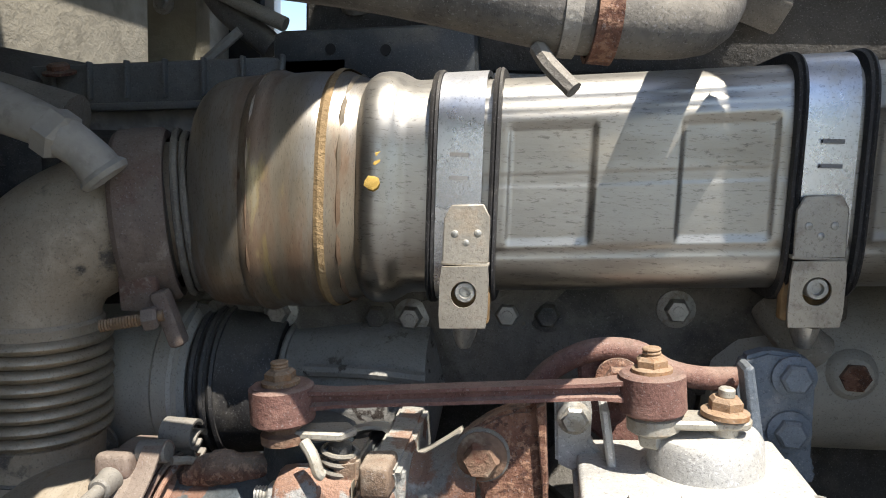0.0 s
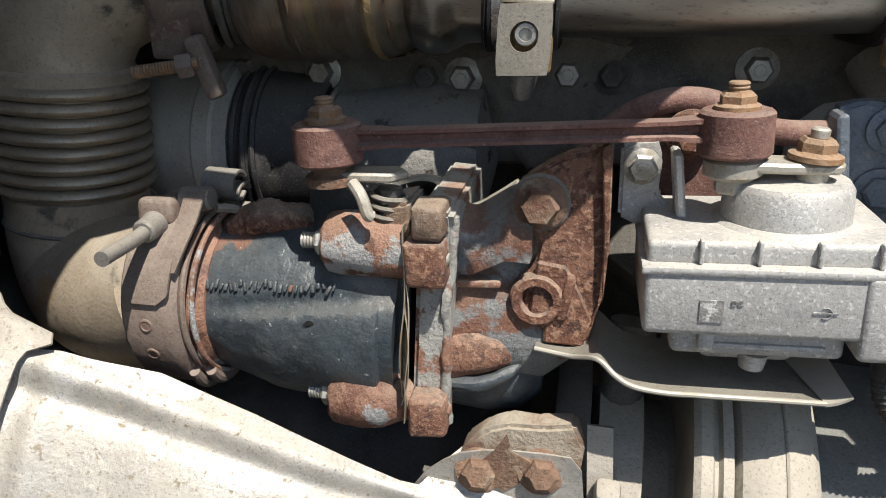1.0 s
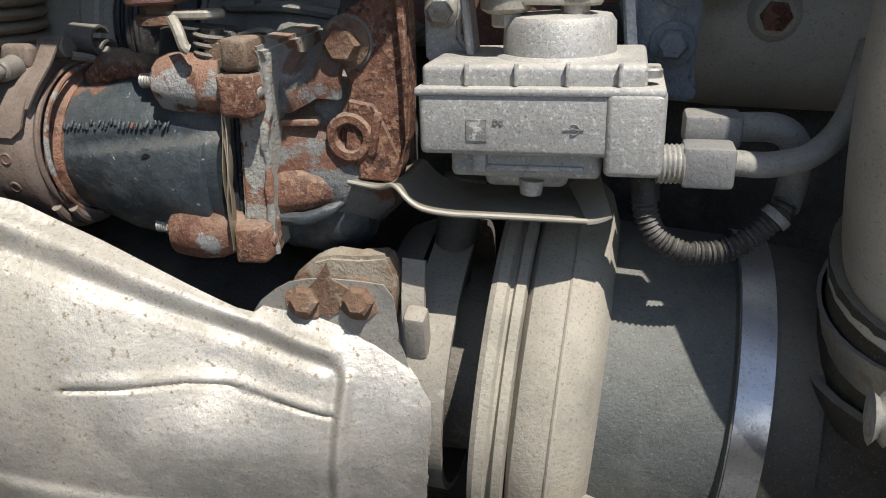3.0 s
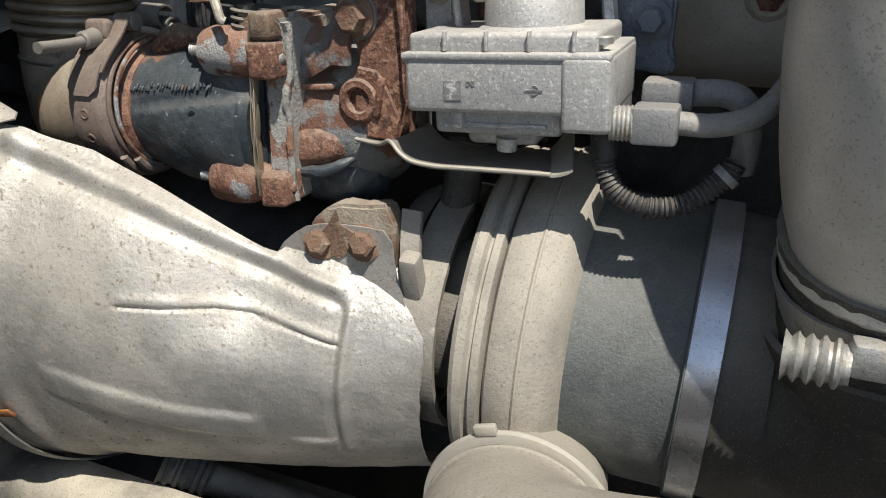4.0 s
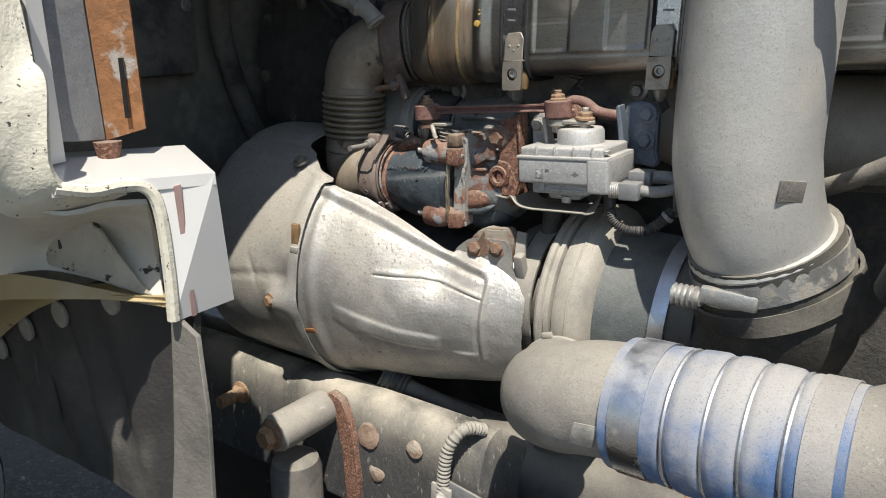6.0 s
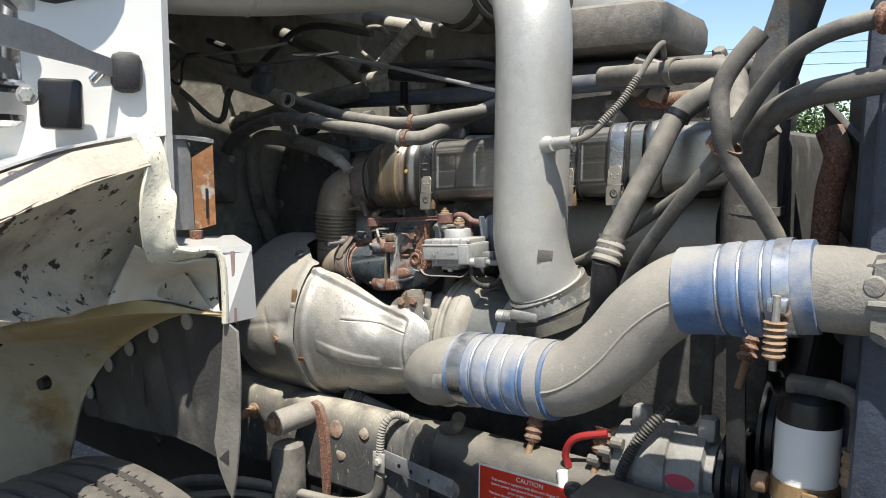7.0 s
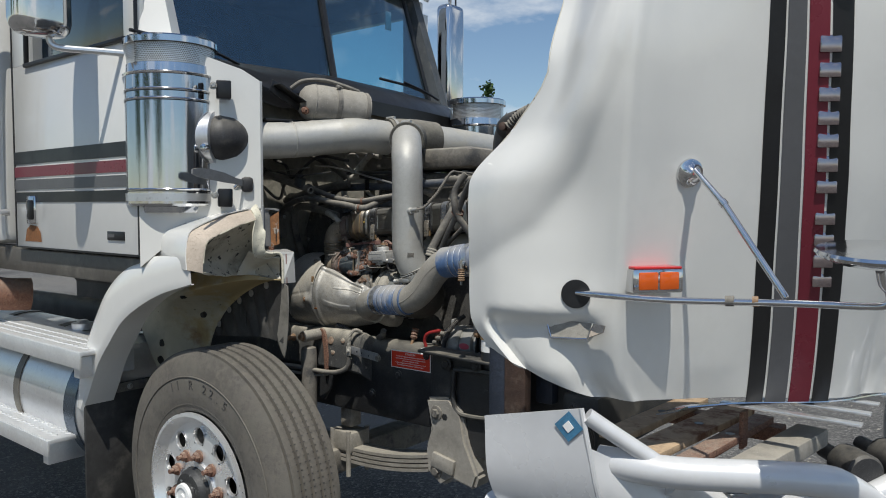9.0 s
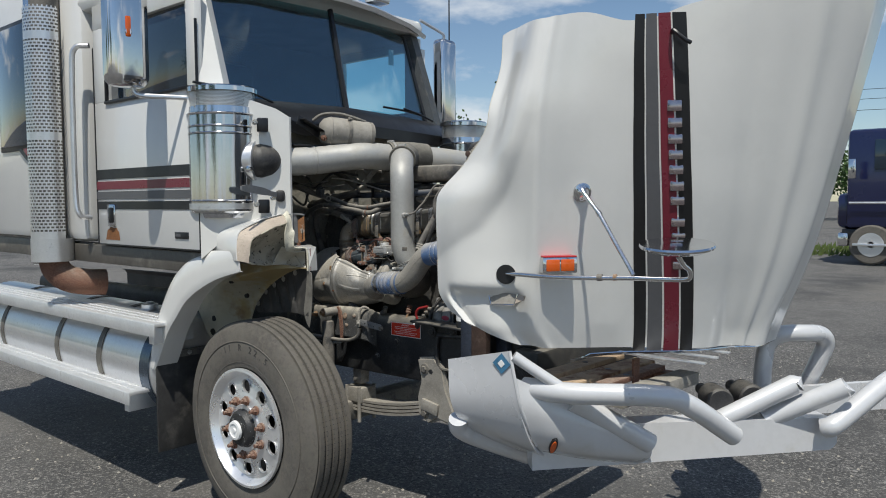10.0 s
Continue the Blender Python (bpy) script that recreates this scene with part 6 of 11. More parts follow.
def hood():
    h = thing("hood", (1.9, 0.9, 1.04), "white fibreglass hood tipped forward with striped flanks", "truck hood")
    def top(u):
        w = u if u < 0.5 else 1 - u
        return 2.295 + 0.012 * math.sin(w * 42) + 0.18 * min(1, max(0, (w - 0.30) / 0.16))
    du = 1 / (len(HOOD_COLS) - 1)
    foot = [1.215, 1.142, 1.096, 1.082, 1.072, 1.066, 1.060, 1.052, 1.05, 1.048, 1.045, 1.045]
    def crease(x):
        """Height of the valley that parts the arch flare from the flank."""
        rows = [(1.20, 1.40), (1.298, 1.44), (1.47, 1.54), (1.59, 1.68), (1.687, 1.87), (1.74, 2.05), (1.78, 2.3)]
        for (xa, za), (xb, zb) in zip(rows, rows[1:]):
            if x <= xb:
                return za + (zb - za) * max(0, (x - xa) / (xb - xa))
        return 9
    def skin(u, v):
        w = min(u, 1 - u) / du
        k = min(int(w), 10)
        z0 = foot[k] + (foot[k + 1] - foot[k]) * (w - k)
        z = z0 + (top(u) - z0) * v
        p = hood_point(u, z, 0.010 * math.exp(-((w - 3.0) / 0.16) ** 2) - 0.010 * math.exp(-((w - 8.1) / 0.22) ** 2) + 0.014 * math.exp(-((w - 9.0) / 0.20) ** 2) + 0.004 * math.exp(-((w - 10.3) / 0.2) ** 2))
        if 0.4 < w < 2.9:
            k = min(max((1.330 - z) / 0.05, 0), 1) * min(1, (w - 0.4) / 0.35) * min(1, (2.9 - w) / 0.6)
            p = p + V(-0.018, 0.034 if u < 0.5 else -0.034, 0) * k * (3 - 2 * k) * k
        if w < 3.2:
            d = (z - crease(p.x)) * 0.8
            if d > 0:
                f = 0.032 * (1 - math.exp(-d / 0.09)) * min(1, (3.2 - w))
                s = 1 if u < 0.5 else -1
                p = p + V(0.8 * f, -f * s, 0)
        return p
    part("skin", sheet(lambda u, v: skin(u, v), 220, 70, 0.006), M_hood, h, sharp=50)
    # rolled flange along the near arch edge
    part("arch_flange", sheet(lambda u, v: skin(0.0, u) + V(0.012 * v, 0.05 * v, 0), 30, 3, 0.004), M_whitedirt, h)
    # stripes on both flanks: black, grey, maroon, black
    for mir in (0, 1):
        u0, u1 = 5.93 * du, 7.03 * du
        for a, b, m in ((0.0, 0.235, M_black), (0.265, 0.49, M_grey), (0.52, 0.745, M_maroon), (0.775, 1.0, M_black)):
            ua, ub = u0 + (u1 - u0) * a, u0 + (u1 - u0) * b
            f = (lambda u, v, ua=ua, ub=ub: hood_point(ua + (ub - ua) * u, 1.045 + (2.303 - 1.045) * v, 0.0022)) if not mir else (lambda u, v, ua=ua, ub=ub: hood_point(1 - (ua + (ub - ua) * u), 1.045 + (2.303 - 1.045) * v, 0.0022))
            part("stripe", sheet(f, 6, 40, 0.0012), m, h)
    # raised bright badge, its letters reduced to plain bars
    ub = 5.93 * du + 1.1 * du * 0.755
    b = thing("hood_badge", hood_point(ub, 1.55), "raised bright badge of plain bars on the maroon stripe", "badge")
    for k, (z, hh) in enumerate(((1.985, .05), (1.925, .045), (1.868, .045), (1.812, .045), (1.758, .045), (1.70, .05), (1.645, .045), (1.565, .045), (1.51, .045), (1.455, .05), (1.40, .045))):
        p = hood_point(ub, z)
        d = hood_point(ub + 0.01, z) - hood_point(ub - 0.01, z)
        ang = math.degrees(math.atan2(d.y, d.x))
        part("bar", box(p, (0.052, 0.010, hh * 0.86), 0.004, (0, 0, ang)), M_badge, b)
    # bottom edge: chrome grille surround facing the ground
    part("grille_surround", sheet(lambda u, v: hood_point(0.20 + 0.60 * u, 1.045) + V(-0.30 * v * (0.3 + 0.7 * math.sin(math.pi * u)), 0.0, -0.035 * v - 0.005 * math.sin(v * 3)), 40, 5, 0.004), M_chrome, h, "bent chrome grille surround")
    for k in range(9):
        part("grille_bar", box((1.95, 0.62 + 0.13 * k, 1.03), (0.36, 0.03, 0.008), 0.002), M_alupol, h)
    # inside: grey liner
    part("liner", sheet(lambda u, v: hood_point(0.16 + 0.68 * u, 1.14 + 1.1 * v, -0.03), 40, 12, 0.004), M_dusty, h)
    # side marker lamp
    m = thing("marker_lamp", (1.72, 0.2, 1.40), "amber side marker lamp in a chrome rim on the hood", "lamp")
    ang = 52
    part("housing", box((1.7255, 0.2235, 1.411), (0.134, 0.062, 0.060), 0.006, (0, 0, ang)), M_chrome, m)
    part("top", box((1.7255, 0.2235, 1.443), (0.128, 0.058, 0.006), 0.002, (0, 0, ang)), M_redlens, m, "red lens top")
    for k in (-1, 1):
        part("lens", box((1.7485 + k * 0.028 * 0.616, 0.2052 + k * 0.028 * 0.788, 1.411), (0.052, 0.010, 0.044), 0.004, (0, 0, ang)), M_orange, m)
    # hood mirror: stand-off, rods, round glass
    k = thing("hood_mirror", (1.85, 0.25, 1.37), "round convex mirror on chrome rods over the hood", "mirror")
    part("foot", lathe((1.787, 0.290, 1.676), (0.80, -0.56, -0.18), [(0, 0.036), (0.006, 0.035), (0.010, 0.024), (0.020, 0.016), (0.026, 0.010)], 28), M_chrome, k)
    part("joint", rod((1.805, 0.276, 1.674), (1.826, 0.232, 1.678), 0.008, None, 14, 0.002), M_chrome, k)
    part("brace", tube([(1.823, 0.230, 1.68), (1.895, 0.221, 1.60), (2.045, 0.185, 1.395)], [0.0065, 0.008, 0.0075], 14, 1), M_chrome, k)
    part("collar", rod((1.890, 0.222, 1.605), (1.898, 0.221, 1.596), 0.0105), M_chrome, k)
    part("arm", tube([(1.575, 0.115, 1.377), (1.65, 0.100, 1.379), (1.80, 0.125, 1.376), (2.05, 0.18, 1.384), (2.19, 0.19, 1.388), (2.235, 0.19, 1.395), (2.24, 0.18, 1.42), (2.232, 0.15, 1.44), (2.232, 0.11, 1.47)], 0.0082, 14, 5), M_chrome, k)
    part("collar", rod((1.925, 0.157, 1.381), (1.943, 0.161, 1.382), 0.012), M_dustdk, k)
    part("collar", rod((1.98, 0.169, 1.383), (1.992, 0.172, 1.384), 0.0115), M_brassbolt, k)
    part("grommet", lathe((1.573, 0.112, 1.375), (0.45, -0.89, 0.0), [(0.0, 0.036), (0.004, 0.036), (0.0045, 0.03), (0.003, 0.012)], 28), M_black, k)
    part("glass", lathe((2.232, 0.10, 1.475), (0.05, -0.12, 1), [(0, 0.03), (0.012, 0.085), (0.024, 0.112), (0.03, 0.115), (0.036, 0.112), (0.04, 0.02)], 36), M_chrome, k, "round chrome backed glass")
    # pocket for the turn lamp on the fender
    t = thing("turn_lamp_pocket", (1.562, 0.143, 1.25), "chrome turn lamp pocket with a broken yellowed corner", "lamp pocket")
    o, eu, ev = V(1.558, 0.130, 1.279), V(0.988, 0.15, 0), V(0.0, 0.2, 1)
    quad = [(-0.075, 0.024), (0.050, 0.022), (0.040, -0.018), (-0.055, -0.022)]
    part("recess", prism(quad, o, eu, ev, 0.004, 0.001), M_dusty, t, "dull grey reflector")
    q3 = [o + eu * a + ev.normalized() * b + V(0.001, -0.006, 0) for a, b in quad]
    part("rim", tube([q3[1], q3[2], q3[3], q3[0]], 0.0035, 8, 1), M_chrome, t, "chrome rim")
    part("broken_corner", roughen(prism([(0.048, 0.022), (0.082, 0.018), (0.078, 0.0), (0.040, -0.016)], o, eu, ev, 0.006, 0.001), 0.002, 0.01), M_edge, t, "broken yellowed corner")
    # prop arms between hood and frame
    a = thing("hood_stay", (1.99, 0.5, 2.2), "small black hold-down hook on the hood stripe", "hook")
    p = hood_point(ub, 2.235)
    part("hook", tube([p, p + V(0.02, -0.03, 0.0), p + V(0.05, -0.02, -0.03), p + V(0.07, 0.0, -0.045)], 0.007, 8, 4), M_black, a)


def bumper():
    b = thing("bumper_guard", (1.9, 1.1, 0.6), "silver-painted tubular bumper guard folded down ahead of the truck", "bumper guard")
    # near end plate, bent inwards below
    def plate(u, v):
        top = V(1.318, .088, 1.028).lerp(V(1.602, .098, 1.094), u)
        mid = V(1.335, .085, .86).lerp(V(1.635, .115, .88), u)
        low = V(1.36, .16, .755).lerp(V(1.64, .22, .70), u)
        bot = V(1.42, .40, .60).lerp(V(1.60, .46, .60), u)
        return smooth_rows([top, mid, low, bot], v)
    part("end_plate", sheet(plate, 14, 24, 0.008), M_bumper, b, sharp=50)
    # lower body: a bulged panel running from the plate's edge into the beam
    edge = [V(1.612, .098, 1.0), V(1.640, .125, .86), V(1.642, .22, .71), V(1.605, .44, .605)]
    into = [V(1.90, .48, .775), V(1.945, .53, .735), V(1.95, .55, .655), V(1.88, .56, .600)]
    def body(u, v):
        return smooth_rows(edge, u).lerp(smooth_rows(into, u), v) + V(0.4, -0.55, -0.1) * 0.05 * math.sin(math.pi * v) * (0.3 + 0.7 * math.sin(math.pi * u))
    part("lower_body", sheet(body, 18, 14, 0.006), M_bumper, b, sharp=60)
    part("corner_bead", tube([V(1.602, .094, 1.094), V(1.625, .098, .98), V(1.640, .118, .87), V(1.645, .21, .72)], 0.007, 8, 5), M_bumper, b)
    d = part("decal", box((1.572, .0855, 1.045), (0.055, 0.002, 0.055), 0, (0, 45, 3)), M_decal, b, "faded blue diamond decal")
    part("mark", box((1.572, .083, 1.045), (0.022, 0.002, 0.022), 0, (0, 45, 3)), M_label, d)
    # main beam across, a boxed channel with a rounded end
    bd = V(0.865, 0.89, 0).normalized()
    bn = V(-bd.y, bd.x, 0)
    loops = []
    for f, k in ((0.0, 1), (0.4, 1), (0.8, 1), (0.985, 1), (1.0, 0.88), (1.012, 0.6)):
        c = V(1.60, 0.25, 0.687 + 0.016 * f) + bd * 1.235 * f
        hh = (0.0875 - 0.022 * f) * k
        loops.append([c + V(0, 0, hh), c + bn * 0.10 + V(0, 0, hh), c + bn * 0.10 - V(0, 0, hh), c - V(0, 0, hh)])
    part("beam", rings(loops), M_bumper, b, sharp=25)
    tubes = [
        [(1.612, .175, .945), (1.80, .21, .945), (2.06, .33, .955), (2.14, .42, .92), (2.225, .66, .765)],
        [(1.76, .27, .90), (1.80, .32, .865), (1.87, .41, .80), (1.96, .52, .715)],
        [(1.345, .11, .79), (1.33, .14, .74), (1.36, .24, .68), (1.46, .43, .585)],
        [(2.10, .83, .755), (2.14, .856, .78), (2.324, .991, .90), (2.345, 1.005, .91)],
        [(2.24, .97, .755), (2.283, .994, .78), (2.49, 1.069, .90), (2.51, 1.076, .91)],
        [(2.44, 1.06, .74), (2.485, 1.075, .765), (2.61, 1.30, .90), (2.66, 1.37, .93)],
        [(2.115, 1.35, .80), (2.115, 1.36, .90), (2.13, 1.38, 1.0), (2.19, 1.40, 1.04), (2.26, 1.45, 1.045), (2.305, 1.55, 1.03), (2.315, 1.60, .98), (2.28, 1.60, .88), (2.24, 1.60, .78)],
    ]
    for q in tubes:
        part("tube", tube(q, 0.039, 18, 6), M_bumper, b)
    part("brace", tube([(1.612, .105, 1.075), (1.66, .14, 1.035), (1.75, .20, .965)], 0.021, 14, 4), M_bumper, b)
    part("far_plate", sheet(lambda u, v: V(2.10 + 0.42 * u, 1.30 + 0.54 * u, .80 - .13 * v), 6, 4, 0.03), M_bumper, b)
    lp = body(0.60, 0.16)
    ln = (body(0.60, 0.2) - body(0.60, 0.12)).cross(body(0.64, 0.16) - body(0.56, 0.16)).normalized()
    ln = ln if ln.y < 0 else -ln
    hint = body(0.60, 0.3) - lp
    l = part("side_lamp", lathe(lp, ln, [(-0.004, 0.046), (0.006, 0.044), (0.008, 0.03)], 24, squash=0.34, hint=hint), M_black, b)
    part("lens", lathe(lp, ln, [(0.005, 0.040), (0.011, 0.034), (0.014, 0.018)], 24, squash=0.28, hint=hint), M_orange, l)
    x = thing("cross_member", (1.75, 0.9, 0.85), "rusty slatted cross member below the hood", "cross member")
    for k, (x0, y0, x1, y1, wd) in enumerate(((1.505, .46, 1.545, 1.05, .085), (1.635, .36, 1.70, 1.02, .105), (1.755, .34, 1.80, .95, .060))):
        ang = math.degrees(math.atan2(y1 - y0, x1 - x0)) - 90
        sl = part("slat", roughen(box(((x0 + x1) / 2, (y0 + y1) / 2, 0.915), (wd, y1 - y0, 0.022), 0.003, (0, 0, ang)), 0.001, 0.05), M_rust if k == 2 else M_tanrust, x)
        part("hole", lathe((x0 + (x1 - x0) * 0.55, y0 + (y1 - y0) * 0.55, 0.9262), (0, 0, 1), [(0, 0.014), (0.0008, 0.014)], 14), M_black, sl)
    part("bracket", box((1.81, 0.70, 0.94), (0.012, 0.05, 0.11), 0.003), M_rust, x)
    part("carrier", box((1.66, 0.95, 0.875), (0.40, 0.06, 0.05), 0.004), M_rust, x)
    part("channel", box((1.915, 0.64, 0.90), (0.09, 0.56, 0.05), 0.004, (0, 0, -7)), M_dusty, x, "pale dusty channel")
    f = thing("front_crossmember", (1.35, YC, 0.8), "black front cross member between the frame horns", "cross member")
    part("beam", box((1.30, YC, 0.86), (0.14, 1.0, 0.22), 0.02), M_frame, f)
    for px, yy in ((2.08, 0.88), (2.16, 1.02)):
        s = thing("rubber_buffer", (px, yy, 0.80), "round black rubber buffer on the bumper frame", "buffer", "buffers")
        part("pad", rod((px + 0.03, yy - 0.03, 0.83), (px - 0.05, yy + 0.06, 0.83), 0.055, None, 22, 0.008), M_rubber, s)
        part("stem", rod((px - 0.05, yy + 0.06, 0.83), (px - 0.12, yy + 0.14, 0.83), 0.025, None, 14), M_frame, s)
    c = thing("wiring_loom", (1.36, 0.5, 0.85), "bundle of black wiring hanging at the frame's end", "wiring")
    for k in range(5):
        o = 0.012 * k
        part("cable", tube([(1.30, 0.62 + o, 0.86), (1.33, 0.52 + o, 0.95 - o), (1.38, 0.46, 0.94 + o), (1.41, 0.48 + o, 0.88), (1.36, 0.56, 0.80 - o)], 0.008, 7, 5), M_rubber, c)
    part("plug", rod((1.375, 0.43, 0.885), (1.375, 0.415, 0.885), 0.010), M_yellow, c)

# ---------- engine bay: pipes, radiator, hoses ----------
def vertical_pipe():
    t = thing("intake_pipe", (0.47, 0.74, 1.34), "silver-painted intake pipe running down to the turbocharger", "intake pipe")
    body = [(0.30, 0.925, 1.89), (0.335, 0.875, 1.885), (0.385, 0.815, 1.872), (0.435, 0.76, 1.845), (0.475, 0.715, 1.80), (0.491, 0.70, 1.74), (0.492, 0.70, 1.62), (0.492, 0.70, 1.45), (0.496, 0.704, 1.40), (0.504, 0.713, 1.362), (0.514, 0.726, 1.335)]
    part("pipe", tube(body, 0.0615, 36, 7), M_silver, t)
    part("bead", torus((0.513, 0.725, 1.338), (0.3, 0.3, -0.9), 0.062, 0.006, 36, 8), M_silver, t)
    part("boss", lathe((0.537, 0.666, 1.575), (0.80, -0.60, 0), [(0, 0.016), (0.008, 0.013), (0.012, 0.011), (0.03, 0.010)], 16), M_silver, t)
    part("patch", box((0.541, 0.663, 1.402), (0.026, 0.003, 0.018), 0.001, (0, 5, 53)), M_dustdk, t, "faded sticker")
    h = thing("boost_hose", (0.53, 0.66, 1.57), "thin rubber hose with a spring guard on the pipe fitting", "hose")
    part("fitting", rod((0.556, 0.652, 1.577), (0.585, 0.655, 1.58), 0.010, None, 12), M_bolt, h)
    part("hose", tube([(0.58, 0.655, 1.58), (0.612, 0.665, 1.592), (0.645, 0.695, 1.64), (0.678, 0.730, 1.712), (0.684, 0.75, 1.728), (0.67, 0.79, 1.728), (0.60, 1.0, 1.73)], 0.0048, 10, 6), M_hose, h)
    part("guard", tube([(0.622, 0.674, 1.607), (0.645, 0.695, 1.64), (0.662, 0.713, 1.677)], 0.0052, 10, 5, (0.004, 0.0018)), M_dustdk, h)
    c = thing("pipe_clamp", (0.51, 0.77, 1.32), "steel worm-drive band clamp on the rubber elbow", "hose clamp")
    d = V(0.35, 0.2, -0.92)
    part("band", band((0.520, 0.735, 1.318), d, 0.070, 0.022, 0.002, 40), M_bolt, c)
    part("screw", rod((0.455, 0.668, 1.292), (0.48, 0.665, 1.294), 0.008, None, 12), M_bolt, c)
    part("housing", box((0.503, 0.668, 1.298), (0.05, 0.012, 0.016), 0.003, (0, 0, 4)), M_bolt, c)
    part("spring", tube([(0.455, 0.6675, 1.292), (0.478, 0.665, 1.294)], 0.008, 12, 2, (0.005, 0.003)), M_bolt, c)
    e = thing("rubber_elbow", (0.5, 0.78, 1.25), "dusty black rubber elbow from pipe to compressor inlet", "rubber elbow")
    part("elbow", tube([(0.512, 0.724, 1.345), (0.522, 0.737, 1.31), (0.528, 0.76, 1.27), (0.51, 0.785, 1.23), (0.475, 0.80, 1.215), (0.425, 0.80, 1.216)], [0.068, 0.070, 0.076, 0.082, 0.086, 0.088], 32, 6), M_elbow, e)
    part("cuff", band((0.526, 0.75, 1.29), d, 0.075, 0.02, 0.004, 36), M_elbow, e)


def top_pipe():
    t = thing("crossover_pipe", (0.1, 0.6, 1.86), "dusty silver intake pipe crossing over from the air cleaner", "intake pipe")
    part("pipe", tube([(-0.02, 0.36, 1.858), (0.01, 0.43, 1.862), (0.05, 0.53, 1.872), (0.105, 0.64, 1.888), (0.165, 0.74, 1.90), (0.20, 0.86, 1.895), (0.225, 0.95, 1.89)], 0.074, 36, 6), M_silver, t)
    part("weld", torus((0.036, 0.495, 1.869), (0.38, 0.92, 0.09), 0.0745, 0.003, 40, 6), M_silver, t)
    c = thing("tee_boot", (0.25, 0.98, 1.9), "black rubber tee boot joining three intake pipes", "rubber boot")
    part("boot", tube([(0.205, 0.885, 1.895), (0.225, 0.945, 1.895), (0.25, 1.02, 1.895), (0.28, 1.12, 1.893)], [0.083, 0.088, 0.09, 0.086], 32, 6), M_elbow, c)
    part("branch", tube([(0.24, 0.985, 1.895), (0.29, 0.935, 1.892), (0.335, 0.875, 1.885), (0.385, 0.815, 1.872)], [0.088, 0.080, 0.074, 0.071], 30, 5), M_elbow, c)
    for p, d, r in (((0.213, 0.905, 1.895), (0.33, 0.94, 0.0), 0.086), ((0.37, 0.833, 1.876), (0.62, -0.75, -0.2), 0.0725)):
        k = part("clamp", band(p, d, r, 0.014, 0.002, 40), M_bolt, c, "steel band clamp")
        part("screw", rod(V(p) + V(-0.02, -0.005, r), V(p) + V(0.02, 0.004, r + 0.002), 0.008, None, 10), M_bolt, k)
    f = thing("far_pipe", (0.4, 1.4, 1.86), "dusty silver intake pipe to the far air cleaner", "intake pipe")
    part("pipe", tube([(0.27, 1.08, 1.893), (0.31, 1.20, 1.885), (0.36, 1.40, 1.87), (0.36, 1.60, 1.865), (0.28, 1.75, 1.865)], 0.074, 32, 6), M_silver, f)
    s = thing("surge_tank", (0.08, 0.85, 2.0), "dusty grey cylindrical tank strapped to the cowl", "tank")
    o, d = V(0.02, 0.545, 2.035), V(0.46, 0.88, -0.10).normalized()
    part("barrel", lathe(o, d, [(0, 0.0), (0.004, 0.042), (0.022, 0.066), (0.05, 0.078), (0.10, 0.081), (0.27, 0.081), (0.30, 0.072), (0.315, 0.0)], 32), M_dusty, s)
    part("seam", torus(o + d * 0.06, d, 0.0795, 0.0025, 32, 6), M_dusty, s)
    st = part("strap", band(o + d * 0.16, d, 0.082, 0.020, 0.003, 32), M_dustdk, s)
    part("strap_lug", box(o + d * 0.17 + V(0.035, -0.02, 0.078), (0.018, 0.05, 0.012), 0.003, (0, 35, 25)), M_dustdk, st)
    part("strap", band(o + d * 0.285, d, 0.077, 0.014, 0.003, 32), M_dustdk, s)
    part("plug", hexhead(o + V(0.05, -0.005, -0.045), (0.5, -0.85, 0), 0.012, 0.014, 0.016), M_rust, s)
    part("hose", tube([(0.0, 0.52, 2.085), (0.03, 0.56, 2.118), (0.08, 0.63, 2.125), (0.13, 0.70, 2.105), (0.16, 0.76, 2.085)], 0.009, 8, 5), M_hose, s)
    part("bracket", join(box((0.045, 0.455, 2.045), (0.006, 0.17, 0.05), 0.001, (-22, 0, 4)), box((0.068, 0.46, 2.052), (0.045, 0.15, 0.005), 0.001, (-22, 0, 4))), M_black, s, "black angle bracket")
    w = thing("black_tray", (0.1, 0.7, 1.95), "black steel tray below the tank", "tray")
    part("tray", box((0.0, 0.62, 1.950), (0.08, 0.42, 0.012), 0.003, (0, 0, -18)), M_black, w)


